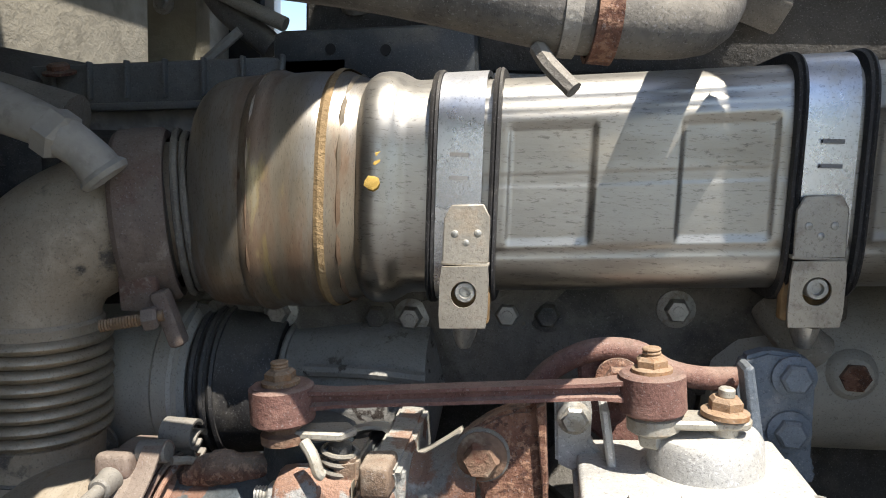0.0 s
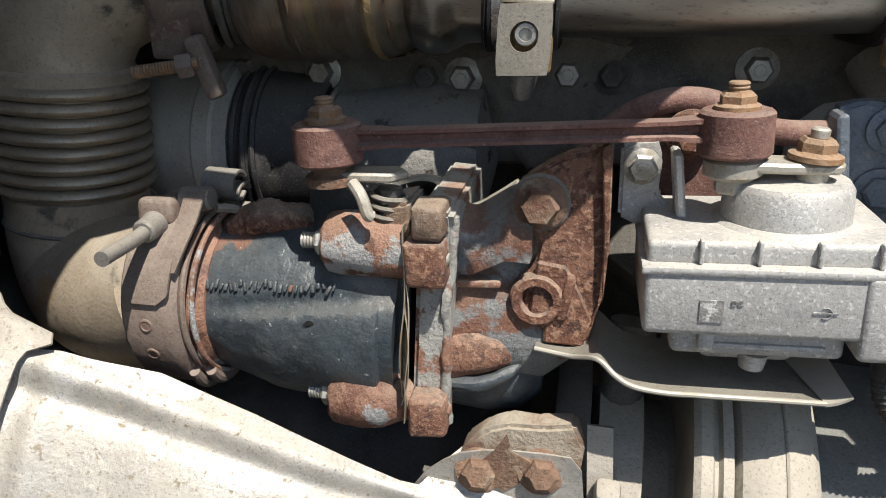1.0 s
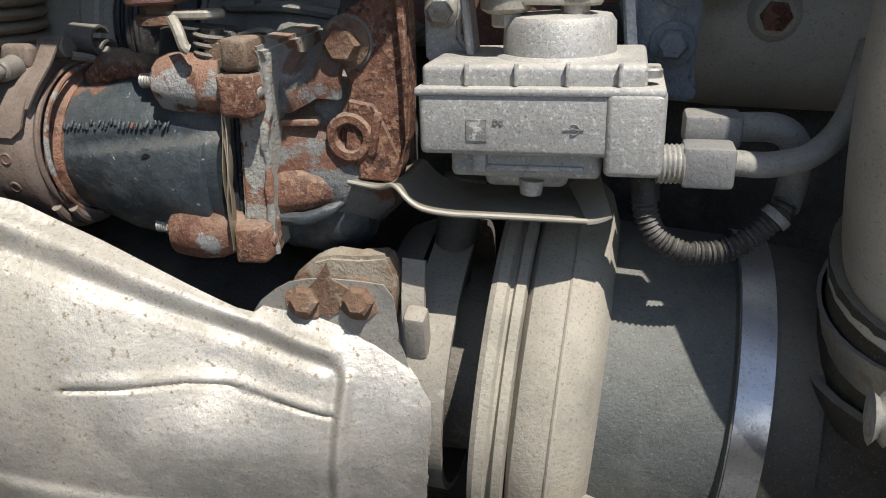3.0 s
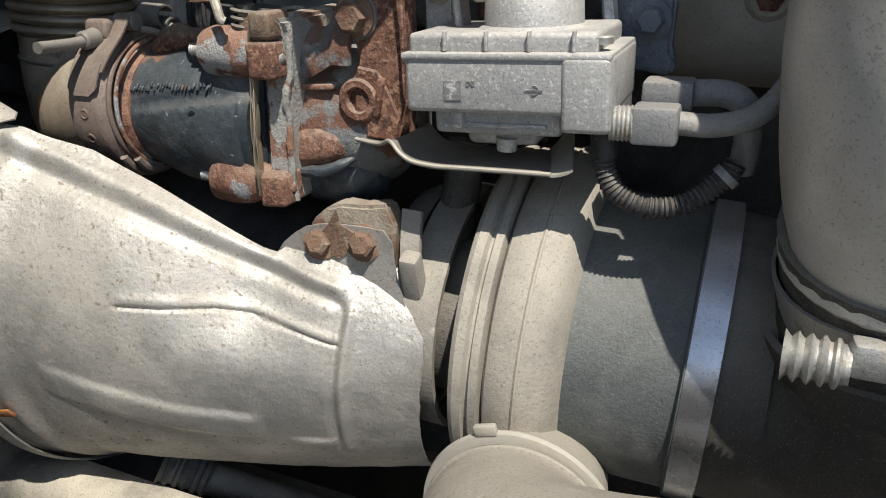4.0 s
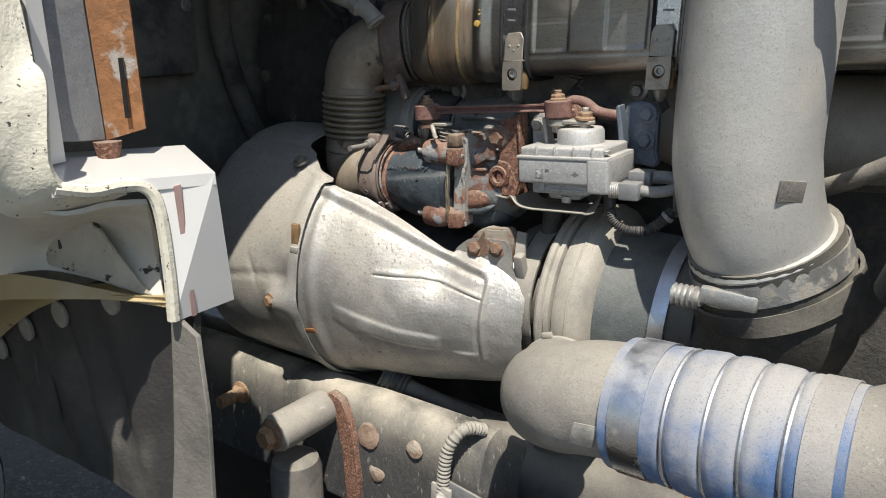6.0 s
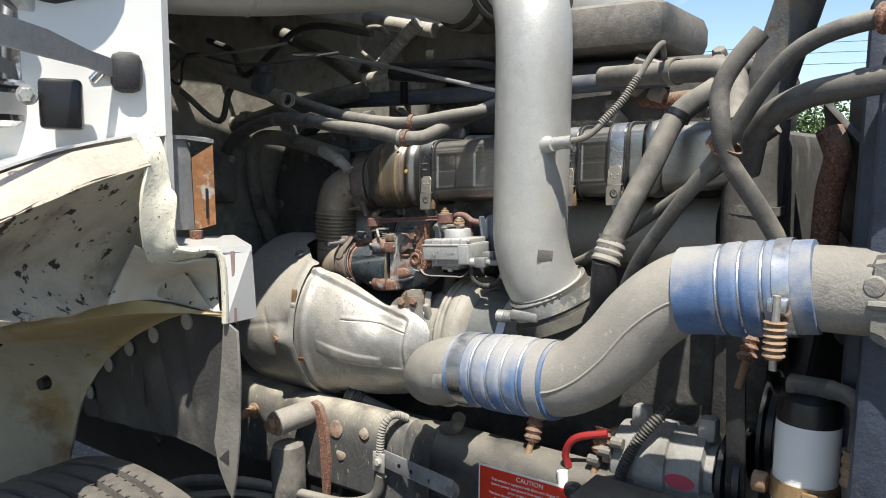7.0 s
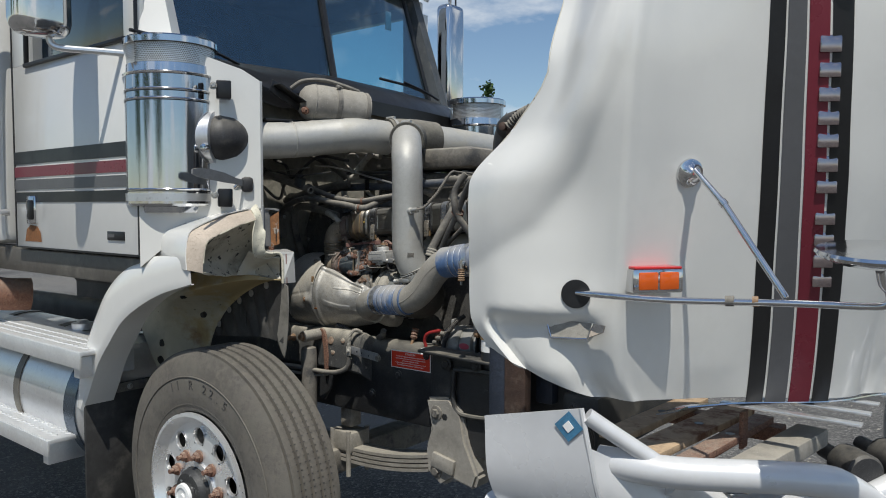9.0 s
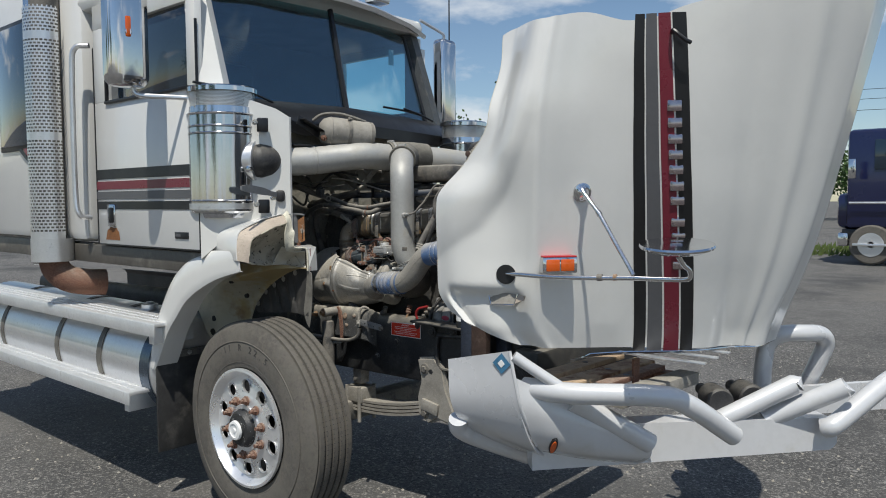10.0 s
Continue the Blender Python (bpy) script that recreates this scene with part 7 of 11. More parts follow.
def charge_pipe():
    t = thing("charge_air_pipe", (0.7, 0.56, 1.2), "dust-caked S-bend charge air pipe with a seam", "charge pipe")
    a = [(0.605, 0.552, 1.238), (0.640, 0.550, 1.247), (0.675, 0.551, 1.268), (0.71, 0.553, 1.302), (0.745, 0.556, 1.347), (0.785, 0.559, 1.382), (0.825, 0.561, 1.400)]
    part("pipe", tube(a, 0.0515, 36, 8), M_spipe, t)
    part("seam", tube([(p[0], p[1] - 0.0505, p[2] - 0.006) for p in a], 0.0024, 6, 8), M_spipe, t)
    e = thing("compressor_outlet_elbow", (0.37, 0.6, 1.24), "dusty cast elbow from the compressor to the blue hose", "elbow")
    axis = [(0.352, 0.668, 1.168), (0.3525, 0.650, 1.1705), (0.356, 0.626, 1.178), (0.370, 0.599, 1.191), (0.398, 0.577, 1.208), (0.436, 0.566, 1.223), (0.480, 0.561, 1.231)]
    part("elbow", roughen(tube(axis, [0.0455, 0.0465, 0.048, 0.0495, 0.050, 0.050, 0.050], 56, 10), 0.0010, 0.03), M_spipe, e)
    part("flange_ring", lathe((0.352, 0.662, 1.169), (0.0, -1, 0.06), [(0, 0.047), (0, 0.0520), (0.0022, 0.0530), (0.0048, 0.0522), (0.0055, 0.0490), (0.0055, 0.047)], 64, False, False), M_tray, e, "pale clamp ring")
    part("lip", torus((0.3525, 0.651, 1.1702), (0.05, -1, 0.1), 0.0472, 0.0018, 56, 8), M_spipe, e)
    part("ring_tag", box((0.331, 0.661, 1.2195), (0.012, 0.004, 0.006), 0.001, (0, -20, 0)), M_tray, e)
    def wrapped(x, a):
        k = (x - 0.398) / (0.480 - 0.398)
        c = V(x, 0.577 + (0.561 - 0.577) * k - 0.004 * math.sin(k * 3.14), 1.212 + 0.019 * k + 0.002 * math.sin(k * 3.14))
        return c + V(0, -math.cos(a), math.sin(a)) * 0.0508
    for x0, x1, a0, a1 in ((0.412, 0.440, 0.62, 1.25), (0.424, 0.446, -0.45, 0.02)):
        part("sticker", sheet(lambda u, v: wrapped(x0 + (x1 - x0) * u + 0.006 * v, a0 + (a1 - a0) * v), 8, 12, 0.0008), M_dustdk if a0 > 0 else M_fit, e, "worn paper sticker")
    for p0, p1, nm, mids in (((0.456, 0.563, 1.2275), (0.630, 0.551, 1.2420), "lower", (0.30, 0.47, 0.62, 0.78)), ((0.795, 0.559, 1.390), (0.950, 0.564, 1.412), "upper", (0.34, 0.50, 0.66))):
        p0, p1 = V(p0), V(p1)
        d = p1 - p0
        L = d.length
        h = thing("blue_hose", p0, "blue silicone charge hose with wire rings, faded by dust", "hose", "blue charge hoses")
        prof = [(0, 0.0525), (0.001, 0.0555)]
        n = 60
        for i in range(n + 1):
            f = i / n
            bulge = 0.0
            for m in mids:
                bulge -= 0.004 * math.exp(-((f - m) / 0.018) ** 2)
            bulge += 0.003 * math.sin(math.pi * min(max((f - 0.2) / 0.7, 0), 1))
            prof.append((0.002 + f * (L - 0.004), 0.0555 + bulge))
        prof += [(L - 0.001, 0.0555), (L, 0.0525)]
        part("sleeve", lathe(p0, d, prof, 44), M_blue, h)
        for m in mids:
            part("ring", torus(p0 + d * m, d, 0.0545, 0.0022, 44, 8), M_strap, h, "steel wire ring")
        if nm == "lower":
            part("band", band(p0 + d * 0.13, d, 0.0560, 0.026, 0.0012, 44), M_strap, h, "steel band")
            part("band", band(p0 + d * 0.90, d, 0.0562, 0.022, 0.0012, 44), M_hosegrey, h)
        else:
            k = part("clamp", band(p0 + d * 0.80, d, 0.0575, 0.018, 0.0016, 44), M_strap, h, "T-bolt clamp")
            q = p0 + d * 0.80
            part("trunnion", box(q + V(0.0, -0.060, -0.012), (0.022, 0.012, 0.016), 0.003), M_strap, k)
            part("bolt", rod(q + V(0.0, -0.066, 0.0), q + V(0.0, -0.066, -0.085), 0.0045, None, 10), M_bolt, k)
            part("spring", tube([q + V(0, -0.066, -0.03), q + V(0, -0.066, -0.072)], 0.0085, 14, 4, (0.0075, 0.0045)), M_brassbolt, k, "rusty coil spring")


def cooler_tank():
    t = thing("charge_cooler_tank", (1.08, 0.53, 1.2), "dusty cast side tank of the charge air cooler", "cooler tank")
    poly = [(1.0, 1.455), (1.035, 1.462), (1.075, 1.487), (1.12, 1.53), (1.17, 1.585), (1.225, 1.63), (1.245, 1.60), (1.25, 1.20), (1.235, 1.12), (1.215, 1.10), (1.19, 1.14), (1.15, 1.22), (1.10, 1.285), (1.05, 1.345), (1.02, 1.365), (1.0, 1.37)]
    poly = [(1.0 + (x - 1.0) * 0.78, z) for x, z in poly]
    body = prism(poly, (0, 0.52, 0), (1, 0, 0), (0, 0, 1), -0.09, 0.012, 3)
    part("body", roughen(body, 0.0012, 0.03), M_tankcast, t)
    part("neck", lathe((0.935, 0.565, 1.410), (1, 0, 0.02), [(0, 0.0500), (0.05, 0.0500), (0.075, 0.049), (0.10, 0.047)], 36), M_tankcast, t)
    part("rib", tube([(1.005, 0.519, 1.405), (1.10, 0.517, 1.408), (1.19, 0.516, 1.415)], 0.006, 8, 3), M_tankcast, t)
    part("rib", tube([(1.13, 0.517, 1.34), (1.15, 0.515, 1.315), (1.185, 0.515, 1.305)], 0.006, 8, 3), M_tankcast, t)
    part("rib", tube([(1.15, 0.517, 1.50), (1.165, 0.515, 1.53), (1.185, 0.515, 1.54)], 0.006, 8, 3), M_tankcast, t)
    for x, z in ((1.01, 1.425), (1.035, 1.428), (1.16, 1.47), (1.16, 1.38), (1.12, 1.365)):
        part("boss", lathe((x, 0.52, z), (0, -1, 0), [(0, 0.012), (0.005, 0.010), (0.006, 0.004)], 14), M_tankcast, t)
    l = part("plate", box((1.09, 0.515, 1.475), (0.036, 0.004, 0.075), 0.001), M_halfrust, t, "rusted data plate")
    r = thing("radiator", (1.1, 0.8, 0.9), "tall dark blue-black radiator with side channels", "radiator")
    part("side_channel", box((1.03, 0.60, 1.25), (0.07, 0.10, 0.86), 0.015), M_rad, r)
    part("upright", box((1.105, 0.57, 1.365), (0.085, 0.04, 1.03), 0.006), M_upright, r, "rust-brown steel upright")
    part("core", box((1.15, YC, 1.36), (0.07, 0.96, 0.90), 0.01), M_rad, r)
    part("shroud", box((0.985, YC, 1.32), (0.04, 0.96, 0.88), 0.02), M_rad, r)
    part("far_channel", box((1.08, 1.72, 1.32), (0.12, 0.08, 1.0), 0.015), M_rad, r)
    part("top_tank", box((1.10, YC, 1.855), (0.12, 0.92, 0.11), 0.03), M_rad, r)
    for k in range(16):
        part("fin", box((1.19, 0.67 + 0.063 * k, 1.62), (0.012, 0.02, 0.36), 0.003, (0, 0, 0)), M_rad, r)
    rm = part("rad_mount", box((1.10, 0.535, 1.665), (0.115, 0.05, 0.05), 0.006), M_upright, r)
    part("bushing", rod((1.06, 0.505, 1.645), (1.06, 0.56, 1.645), 0.022, None, 18, 0.003), M_rust, rm)
    part("shelf", box((1.09, 0.525, 1.630), (0.13, 0.07, 0.008), 0.002), M_upright, rm)
    part("shelf", box((1.09, 0.525, 1.690), (0.13, 0.07, 0.008), 0.002), M_upright, rm)
    br = part("bracket", prism([(1.03, 1.72), (1.05, 1.745), (1.16, 1.76), (1.165, 1.715)], (0, 0.545, 0), (1, 0, 0), (0, 0, 1), 0.012, 0.004), M_upright, r)
    for x, z in ((1.048, 1.728), (1.14, 1.738), (1.09, 1.86), (1.06, 1.86)):
        part("bolt", lathe((x, 0.545, z), (0, -1, 0), [(0, 0.015), (0.012, 0.014), (0.014, 0.006)], 16), M_upright, r)
    sp = thing("hood_spring", (1.1, 0.52, 1.95), "rusty coil spring of the hood hinge by the radiator", "spring")
    part("coil", tube([(1.085, 0.54, 1.86), (1.12, 0.54, 1.89), (1.17, 0.535, 1.91)], 0.012, 12, 8, (0.011, 0.006)), M_dustdk, sp)
    f = thing("fan", (0.93, YC, 1.35), "black engine fan at rest before the radiator", "fan")
    part("hub", rod((0.86, YC, 1.35), (0.93, YC, 1.35), 0.09, None, 24, 0.005), M_rubber, f)
    for k in range(8):
        m = Matrix.Translation((0.92, YC, 1.35)) @ Euler((radians(45 * k), 0, 0)).to_matrix().to_4x4()
        part("blade", moved(box((0, 0, 0.22), (0.012, 0.12, 0.30), 0.004, (0, 0, 35)), m), M_rubber, f)
    # upper radiator pipe
    u = thing("radiator_pipe", (0.9, 0.8, 1.6), "dusty steel coolant pipe with flaking paint to the radiator", "coolant pipe")
    part("pipe", tube([(0.80, 0.855, 1.45), (0.802, 0.85, 1.56), (0.818, 0.845, 1.66), (0.852, 0.83, 1.77), (0.880, 0.80, 1.84), (0.92, 0.765, 1.878), (0.98, 0.71, 1.888), (1.05, 0.66, 1.89)], 0.034, 24, 6), M_coolpipe, u)
    part("hose", tube([(0.80, 0.857, 1.40), (0.80, 0.855, 1.52), (0.808, 0.848, 1.62)], 0.044, 24, 5), M_hose, u)
    for z, y in ((1.60, 0.85), (1.48, 0.856)):
        part("clamp", band((0.803, y, z), (0.05, -0.05, 1), 0.044, 0.014, 0.002, 30), M_dustdk, u)
    part("neck", tube([(0.93, 0.755, 1.88), (0.98, 0.71, 1.888), (1.06, 0.655, 1.89)], 0.040, 24, 4), M_rubber, u)
    # receiver-drier can
    d = thing("receiver_drier", (0.935, 0.66, 1.02), "black receiver-drier can with a white label in a rusty strap", "receiver drier")
    part("can", lathe((0.935, 0.66, 1.022), (0, 0, 1), [(0, 0.034), (0.004, 0.040), (0.012, 0.041), (0.016, 0.039), (0.215, 0.039), (0.228, 0.036), (0.235, 0.024), (0.237, 0.0)], 32), M_black, d)
    part("label", lathe((0.935, 0.66, 1.070), (0, 0, 1), [(0, 0.0396), (0.15, 0.0396)], 32, False, False), M_label, d, "white paper label")
    part("strap", band((0.935, 0.66, 1.128), (0, 0, 1), 0.040, 0.028, 0.002, 32), M_straprust, d, "rusty strap")
    part("bolt", rod((0.875, 0.64, 1.13), (0.893, 0.64, 1.13), 0.014, None, 14, 0.002), M_brassbolt, d)
    part("tie_bar", box((1.05, 0.615, 1.125), (0.22, 0.006, 0.028), 0.001), M_straprust, d)
    part("head", box((0.935, 0.66, 1.265), (0.06, 0.03, 0.022), 0.006), M_dustdk, d)
    ln = thing("refrigerant_line", (1.0, 0.63, 1.1), "dusty refrigerant hose with a brass crimp below the drier", "hose")
    part("line", tube([(0.955, 0.655, 1.268), (0.985, 0.645, 1.262), (0.995, 0.64, 1.235), (0.992, 0.635, 1.15), (1.0, 0.63, 1.085), (1.03, 0.625, 1.058), (1.10, 0.62, 1.055), (1.19, 0.61, 1.052)], 0.0115, 14, 6), M_hose, ln)
    part("crimp", tube([(0.9925, 0.637, 1.20), (0.992, 0.636, 1.155)], 0.0125, 14, 2, (0.014, 0.003)), M_brassbolt, ln)
    part("crimp", tube([(1.11, 0.619, 1.055), (1.18, 0.611, 1.052)], 0.0125, 14, 2, (0.014, 0.003)), M_brassbolt, ln)
    part("fitting", hexhead((1.185, 0.611, 1.052), (1, 0, 0), 0.016, 0.02), M_brassbolt, ln)


def alternator():
    a = thing("compressor_unit", (0.72, 0.80, 0.95), "grey cast air-conditioning compressor with a pink oval label", "compressor")
    part("body", roughen(lathe((0.62, 0.81, 1.045), (1, 0, 0.05), [(0, 0.0), (0, 0.05), (0.008, 0.062), (0.05, 0.066), (0.052, 0.072), (0.10, 0.073), (0.102, 0.067), (0.155, 0.067), (0.157, 0.05), (0.17, 0.05), (0.17, 0.0)], 40), 0.0008, 0.02), M_alugrey, a)
    part("pulley", lathe((0.80, 0.81, 1.055), (1, 0, 0.05), [(0, 0.03), (0, 0.072), (0.008, 0.072), (0.012, 0.06), (0.02, 0.06), (0.024, 0.072), (0.034, 0.072), (0.036, 0.03)], 36), M_black, a)
    part("ear", box((0.66, 0.80, 1.125), (0.03, 0.03, 0.04), 0.008), M_alugrey, a)
    part("ear", box((0.77, 0.80, 1.128), (0.03, 0.03, 0.04), 0.008), M_alugrey, a)
    for x in (0.64, 0.66, 0.68):
        part("terminal", rod((x - 0.05, 0.745, 1.05 + (x - 0.64)), (x - 0.03, 0.745, 1.05 + (x - 0.64)), 0.009, None, 10), M_dustdk, a)
    part("label", lathe((0.745, 0.7435, 1.052), (0, -1, 0.05), [(0, 0.024), (0.001, 0.024)], 24, squash=0.5, hint=(0, 0, 1)), M_pink, a, "pink oval label")
    c = thing("battery_cable", (0.6, 0.74, 1.0), "red battery cable with a white end by the compressor", "cable")
    part("cable", tube([(0.62, 0.75, 1.10), (0.57, 0.735, 1.085), (0.552, 0.735, 1.055), (0.556, 0.74, 1.03)], 0.0065, 10, 5), M_redcable, c)
    part("sleeve", rod((0.551, 0.726, 1.025), (0.555, 0.724, 1.0), 0.0095), M_label, c)
    h = thing("ribbed_conduit", (0.66, 0.74, 1.05), "ribbed black conduit over the compressor", "conduit")
    part("conduit", tube([(0.72, 0.78, 1.165), (0.70, 0.75, 1.14), (0.675, 0.735, 1.10), (0.655, 0.73, 1.05), (0.645, 0.74, 1.0)], 0.008, 12, 6, (0.0055, 0.002)), M_rubber, h)
    b = thing("drive_belt", (0.83, 0.8, 1.2), "ribbed black drive belt running down to the pulleys", "belt")
    part("belt", box((0.82, 0.755, 1.19), (0.028, 0.008, 0.30), 0.002, (0, -3, 0)), M_rubber, b)
    p = thing("idler_pulley", (0.85, 0.85, 1.13), "grooved black pulley in front of the engine", "pulley")
    for z, r in ((1.13, 0.09), (1.30, 0.07)):
        part("wheel", lathe((0.845, 0.87, z), (1, 0, 0), [(0, 0.02), (0, r), (0.006, r), (0.01, r - 0.01), (0.02, r - 0.01), (0.024, r), (0.032, r), (0.034, 0.02)], 32), M_black, p)
    for x, z in ((0.475, 1.06), (0.605, 1.07), (0.83, 1.27)):
        s = thing("sensor_plug", (x, 0.76, z), "rusty threaded sensor with a pleated boot", "sensor", "sensors")
        part("boot", tube([(x, 0.77, z + 0.03), (x, 0.755, z - 0.01)], 0.012, 12, 2, (0.012, 0.004)), M_rust, s)
        part("stem", rod((x, 0.755, z - 0.01), (x - 0.005, 0.74, z - 0.05), 0.006, None, 10), M_brassbolt, s)


def hoses():
    def hose(name, label, pts, r, m=None, **k):
        t = thing(name, pts[0], label, "hose")
        part("hose", tube(pts, r, 14, 6, **k), m or M_hose, t)
        return t
    t = hose("coolant_hose", "grey coolant hose hanging in a tied loop over the engine", [(-0.457, 0.846, 1.389), (-0.414, 0.786, 1.498), (-0.337, 0.746, 1.574), (-0.223, 0.711, 1.611), (-0.103, 0.686, 1.628), (0.016, 0.666, 1.622), (0.097, 0.660, 1.609), (0.178, 0.660, 1.600), (0.237, 0.663, 1.589), (0.257, 0.666, 1.587), (0.277, 0.671, 1.587), (0.289, 0.681, 1.590), (0.298, 0.706, 1.601), (0.309, 0.756, 1.621), (0.332, 0.846, 1.654)], 0.0129)
    part("tie", band((0.257, 0.666, 1.587), (1, 0.15, -0.05), 0.0135, 0.0078, 0.002, 24), M_rust, t, "rusty wire tie")
    part("tie_strap", band((0.246, 0.665, 1.588), (1, 0.15, -0.05), 0.0133, 0.0055, 0.0015, 24), M_dusty, t)
    part("tie_tail", tube([(0.237, 0.660, 1.576), (0.241, 0.656, 1.570), (0.249, 0.652, 1.562)], 0.0030, 8, 3), M_dustdk, t)
    for x, y, z in ((-0.103, 0.686, 1.628), (0.016, 0.666, 1.622)):
        part("tape", band((x, y, z), (1, -0.15, 0), 0.0135, 0.012, 0.001, 20), M_dustdk, t)
    t = hose("coolant_hose", "grey coolant hose sagging beside its twin over the engine", [(-0.139, 0.736, 1.679), (-0.013, 0.711, 1.650), (0.097, 0.691, 1.628), (0.199, 0.686, 1.616), (0.259, 0.691, 1.616), (0.313, 0.721, 1.627), (0.350, 0.776, 1.638)], 0.0113)
    part("tie", band((0.252, 0.690, 1.616), (1, 0.05, 0), 0.0119, 0.008, 0.002, 24), M_rust, t, "rusty wire tie")
    part("clamp", band((-0.139, 0.736, 1.679), (1, -0.2, -0.25), 0.0128, 0.016, 0.003, 20), M_dustdk, t)
    t = hose("coolant_pipe", "dark blue-grey hose clipped along the top of the engine", [(-0.385, 0.95, 1.655), (-0.345, 0.958, 1.676), (-0.187, 0.958, 1.683), (-0.01, 0.958, 1.684), (0.148, 0.958, 1.686), (0.29, 0.958, 1.69), (0.62, 0.965, 1.7)], 0.0175, M_bluehose)
    part("clip", box((0.033, 0.936, 1.693), (0.016, 0.012, 0.05), 0.003), M_black, t)
    part("clip", band((-0.187, 0.958, 1.683), (1, 0, 0), 0.0185, 0.014, 0.003, 20), M_dustdk, t)
    hose("heater_hose", "dark heater hose curving down by the firewall", [(-0.02, 0.80, 1.55), (-0.12, 0.79, 1.575), (-0.20, 0.775, 1.592), (-0.27, 0.775, 1.585), (-0.32, 0.80, 1.52), (-0.345, 0.84, 1.43), (-0.365, 0.90, 1.32)], 0.017, M_dustdk)
    hose("steel_tube", "thin bright steel tube slanting over the hoses", [(-0.237, 0.86, 1.789), (-0.127, 0.86, 1.778), (0.008, 0.86, 1.752), (0.161, 0.86, 1.717), (0.349, 0.86, 1.675)], 0.0042, M_alupol)
    hose("harness", "black taped harness along the valve cover", [(0.022, 0.9, 1.748), (0.1, 0.9, 1.746), (0.23, 0.9, 1.742), (0.324, 0.9, 1.726)], 0.0075, M_rubber)
    t = hose("harness", "black hose with a pale cast end above the engine", [(-0.007, 0.93, 1.735), (0.153, 0.93, 1.721), (0.306, 0.93, 1.721)], 0.0125, M_rubber)
    part("end", tube([(-0.093, 0.93, 1.727), (0, 0.93, 1.735)], 0.0135, 14, 4), M_fit, t, "pale dusty cast end")
    hose("breather_hose", "dark hose slanting down from the firewall", [(-0.37, 0.93, 1.86), (-0.205, 0.93, 1.791), (-0.079, 0.93, 1.72)], 0.0165, M_hose)
    t = thing("corrugated_conduit", (-0.02, 0.92, 1.756), "grey corrugated conduit rising behind the intake pipe", "conduit")
    part("conduit", tube([(-0.02, 0.92, 1.756), (0.029, 0.92, 1.796), (0.084, 0.92, 1.839)], 0.0125, 14, 6, (0.008, 0.003)), M_fit, t)
    hose("crossover_pipe", "pale dusty pipe end behind the conduit", [(-0.159, 0.95, 1.885), (-0.088, 0.95, 1.865), (0.107, 0.95, 1.823)], 0.016, M_fit)
    hose("wire", "thin pale cable curled over the engine", [(-0.01, 0.89, 1.756), (-0.06, 0.89, 1.793), (-0.051, 0.89, 1.829), (-0.002, 0.89, 1.833), (0.03, 0.89, 1.813)], 0.0045, M_dusty)
    t = hose("heater_hose", "dark corrugated hose from the firewall to the heater valve", [(-0.38, 0.6, 1.8), (-0.28, 0.63, 1.735), (-0.18, 0.655, 1.70), (-0.07, 0.67, 1.670)], 0.0145, M_dustdk)
    hose("breather_hose", "dark dusty hose slanting behind the valve cover", [(-0.044, 1, 1.684), (-0.02, 1, 1.651), (0.02, 1, 1.62)], 0.011, M_hose)
    hose("cable", "pale dusty cable above the dark cover", [(-0.021, 0.985, 1.661), (0.005, 0.985, 1.649), (0.035, 0.985, 1.636)], 0.006, M_dusty)
    t = thing("stay", (-0.033, 0.99, 1.608), "narrow pale steel stay behind the valve cover", "stay")
    part("strip", tube([(-0.033, 0.99, 1.608), (-0.004, 0.99, 1.632)], 0.004, 6, 3), M_fit, t)
    t = hose("coolant_hose", "large dusty hose with a ribbed collar crossing before the engine", [(0.74, 1.00, 1.715), (0.752, 0.90, 1.700), (0.755, 0.80, 1.665), (0.707, 0.765, 1.621), (0.687, 0.725, 1.552), (0.664, 0.690, 1.480), (0.647, 0.668, 1.428), (0.643, 0.662, 1.405)], 0.0175)
    part("collar", tube([(0.649, 0.675, 1.436), (0.643, 0.662, 1.400)], 0.0200, 16, 2, (0.012, 0.003)), M_dusty, t)
    part("sleeve", tube([(0.643, 0.662, 1.403), (0.638, 0.670, 1.365), (0.628, 0.69, 1.325)], 0.0195, 16, 3), M_rubber, t)
    part("tie", band((0.707, 0.765, 1.621), (0.35, 0.35, 0.87), 0.0185, 0.010, 0.002, 20), M_black, t)
    t = hose("refrigerant_hose", "long dusty hose arching from the radiator across the engine", [(1.20, 0.52, 1.715), (1.08, 0.535, 1.71), (0.98, 0.55, 1.705), (0.915, 0.565, 1.685), (0.87, 0.58, 1.64), (0.82, 0.60, 1.565), (0.76, 0.62, 1.49), (0.70, 0.65, 1.41), (0.655, 0.69, 1.33)], 0.0105)
    part("crimp", tube([(1.03, 0.541, 1.708), (0.99, 0.549, 1.706)], 0.0145, 14, 2, (0.012, 0.003)), M_rust, t)
    part("tie", band((0.825, 0.598, 1.572), (0.55, -0.2, 0.8), 0.020, 0.012, 0.003, 20), M_rust, t)
    hose("refrigerant_hose", "dusty hose looping from the radiator mount to the engine", [(1.05, 0.55, 1.65), (0.97, 0.57, 1.64), (0.91, 0.60, 1.63), (0.86, 0.63, 1.60), (0.84, 0.66, 1.54)], 0.0155)
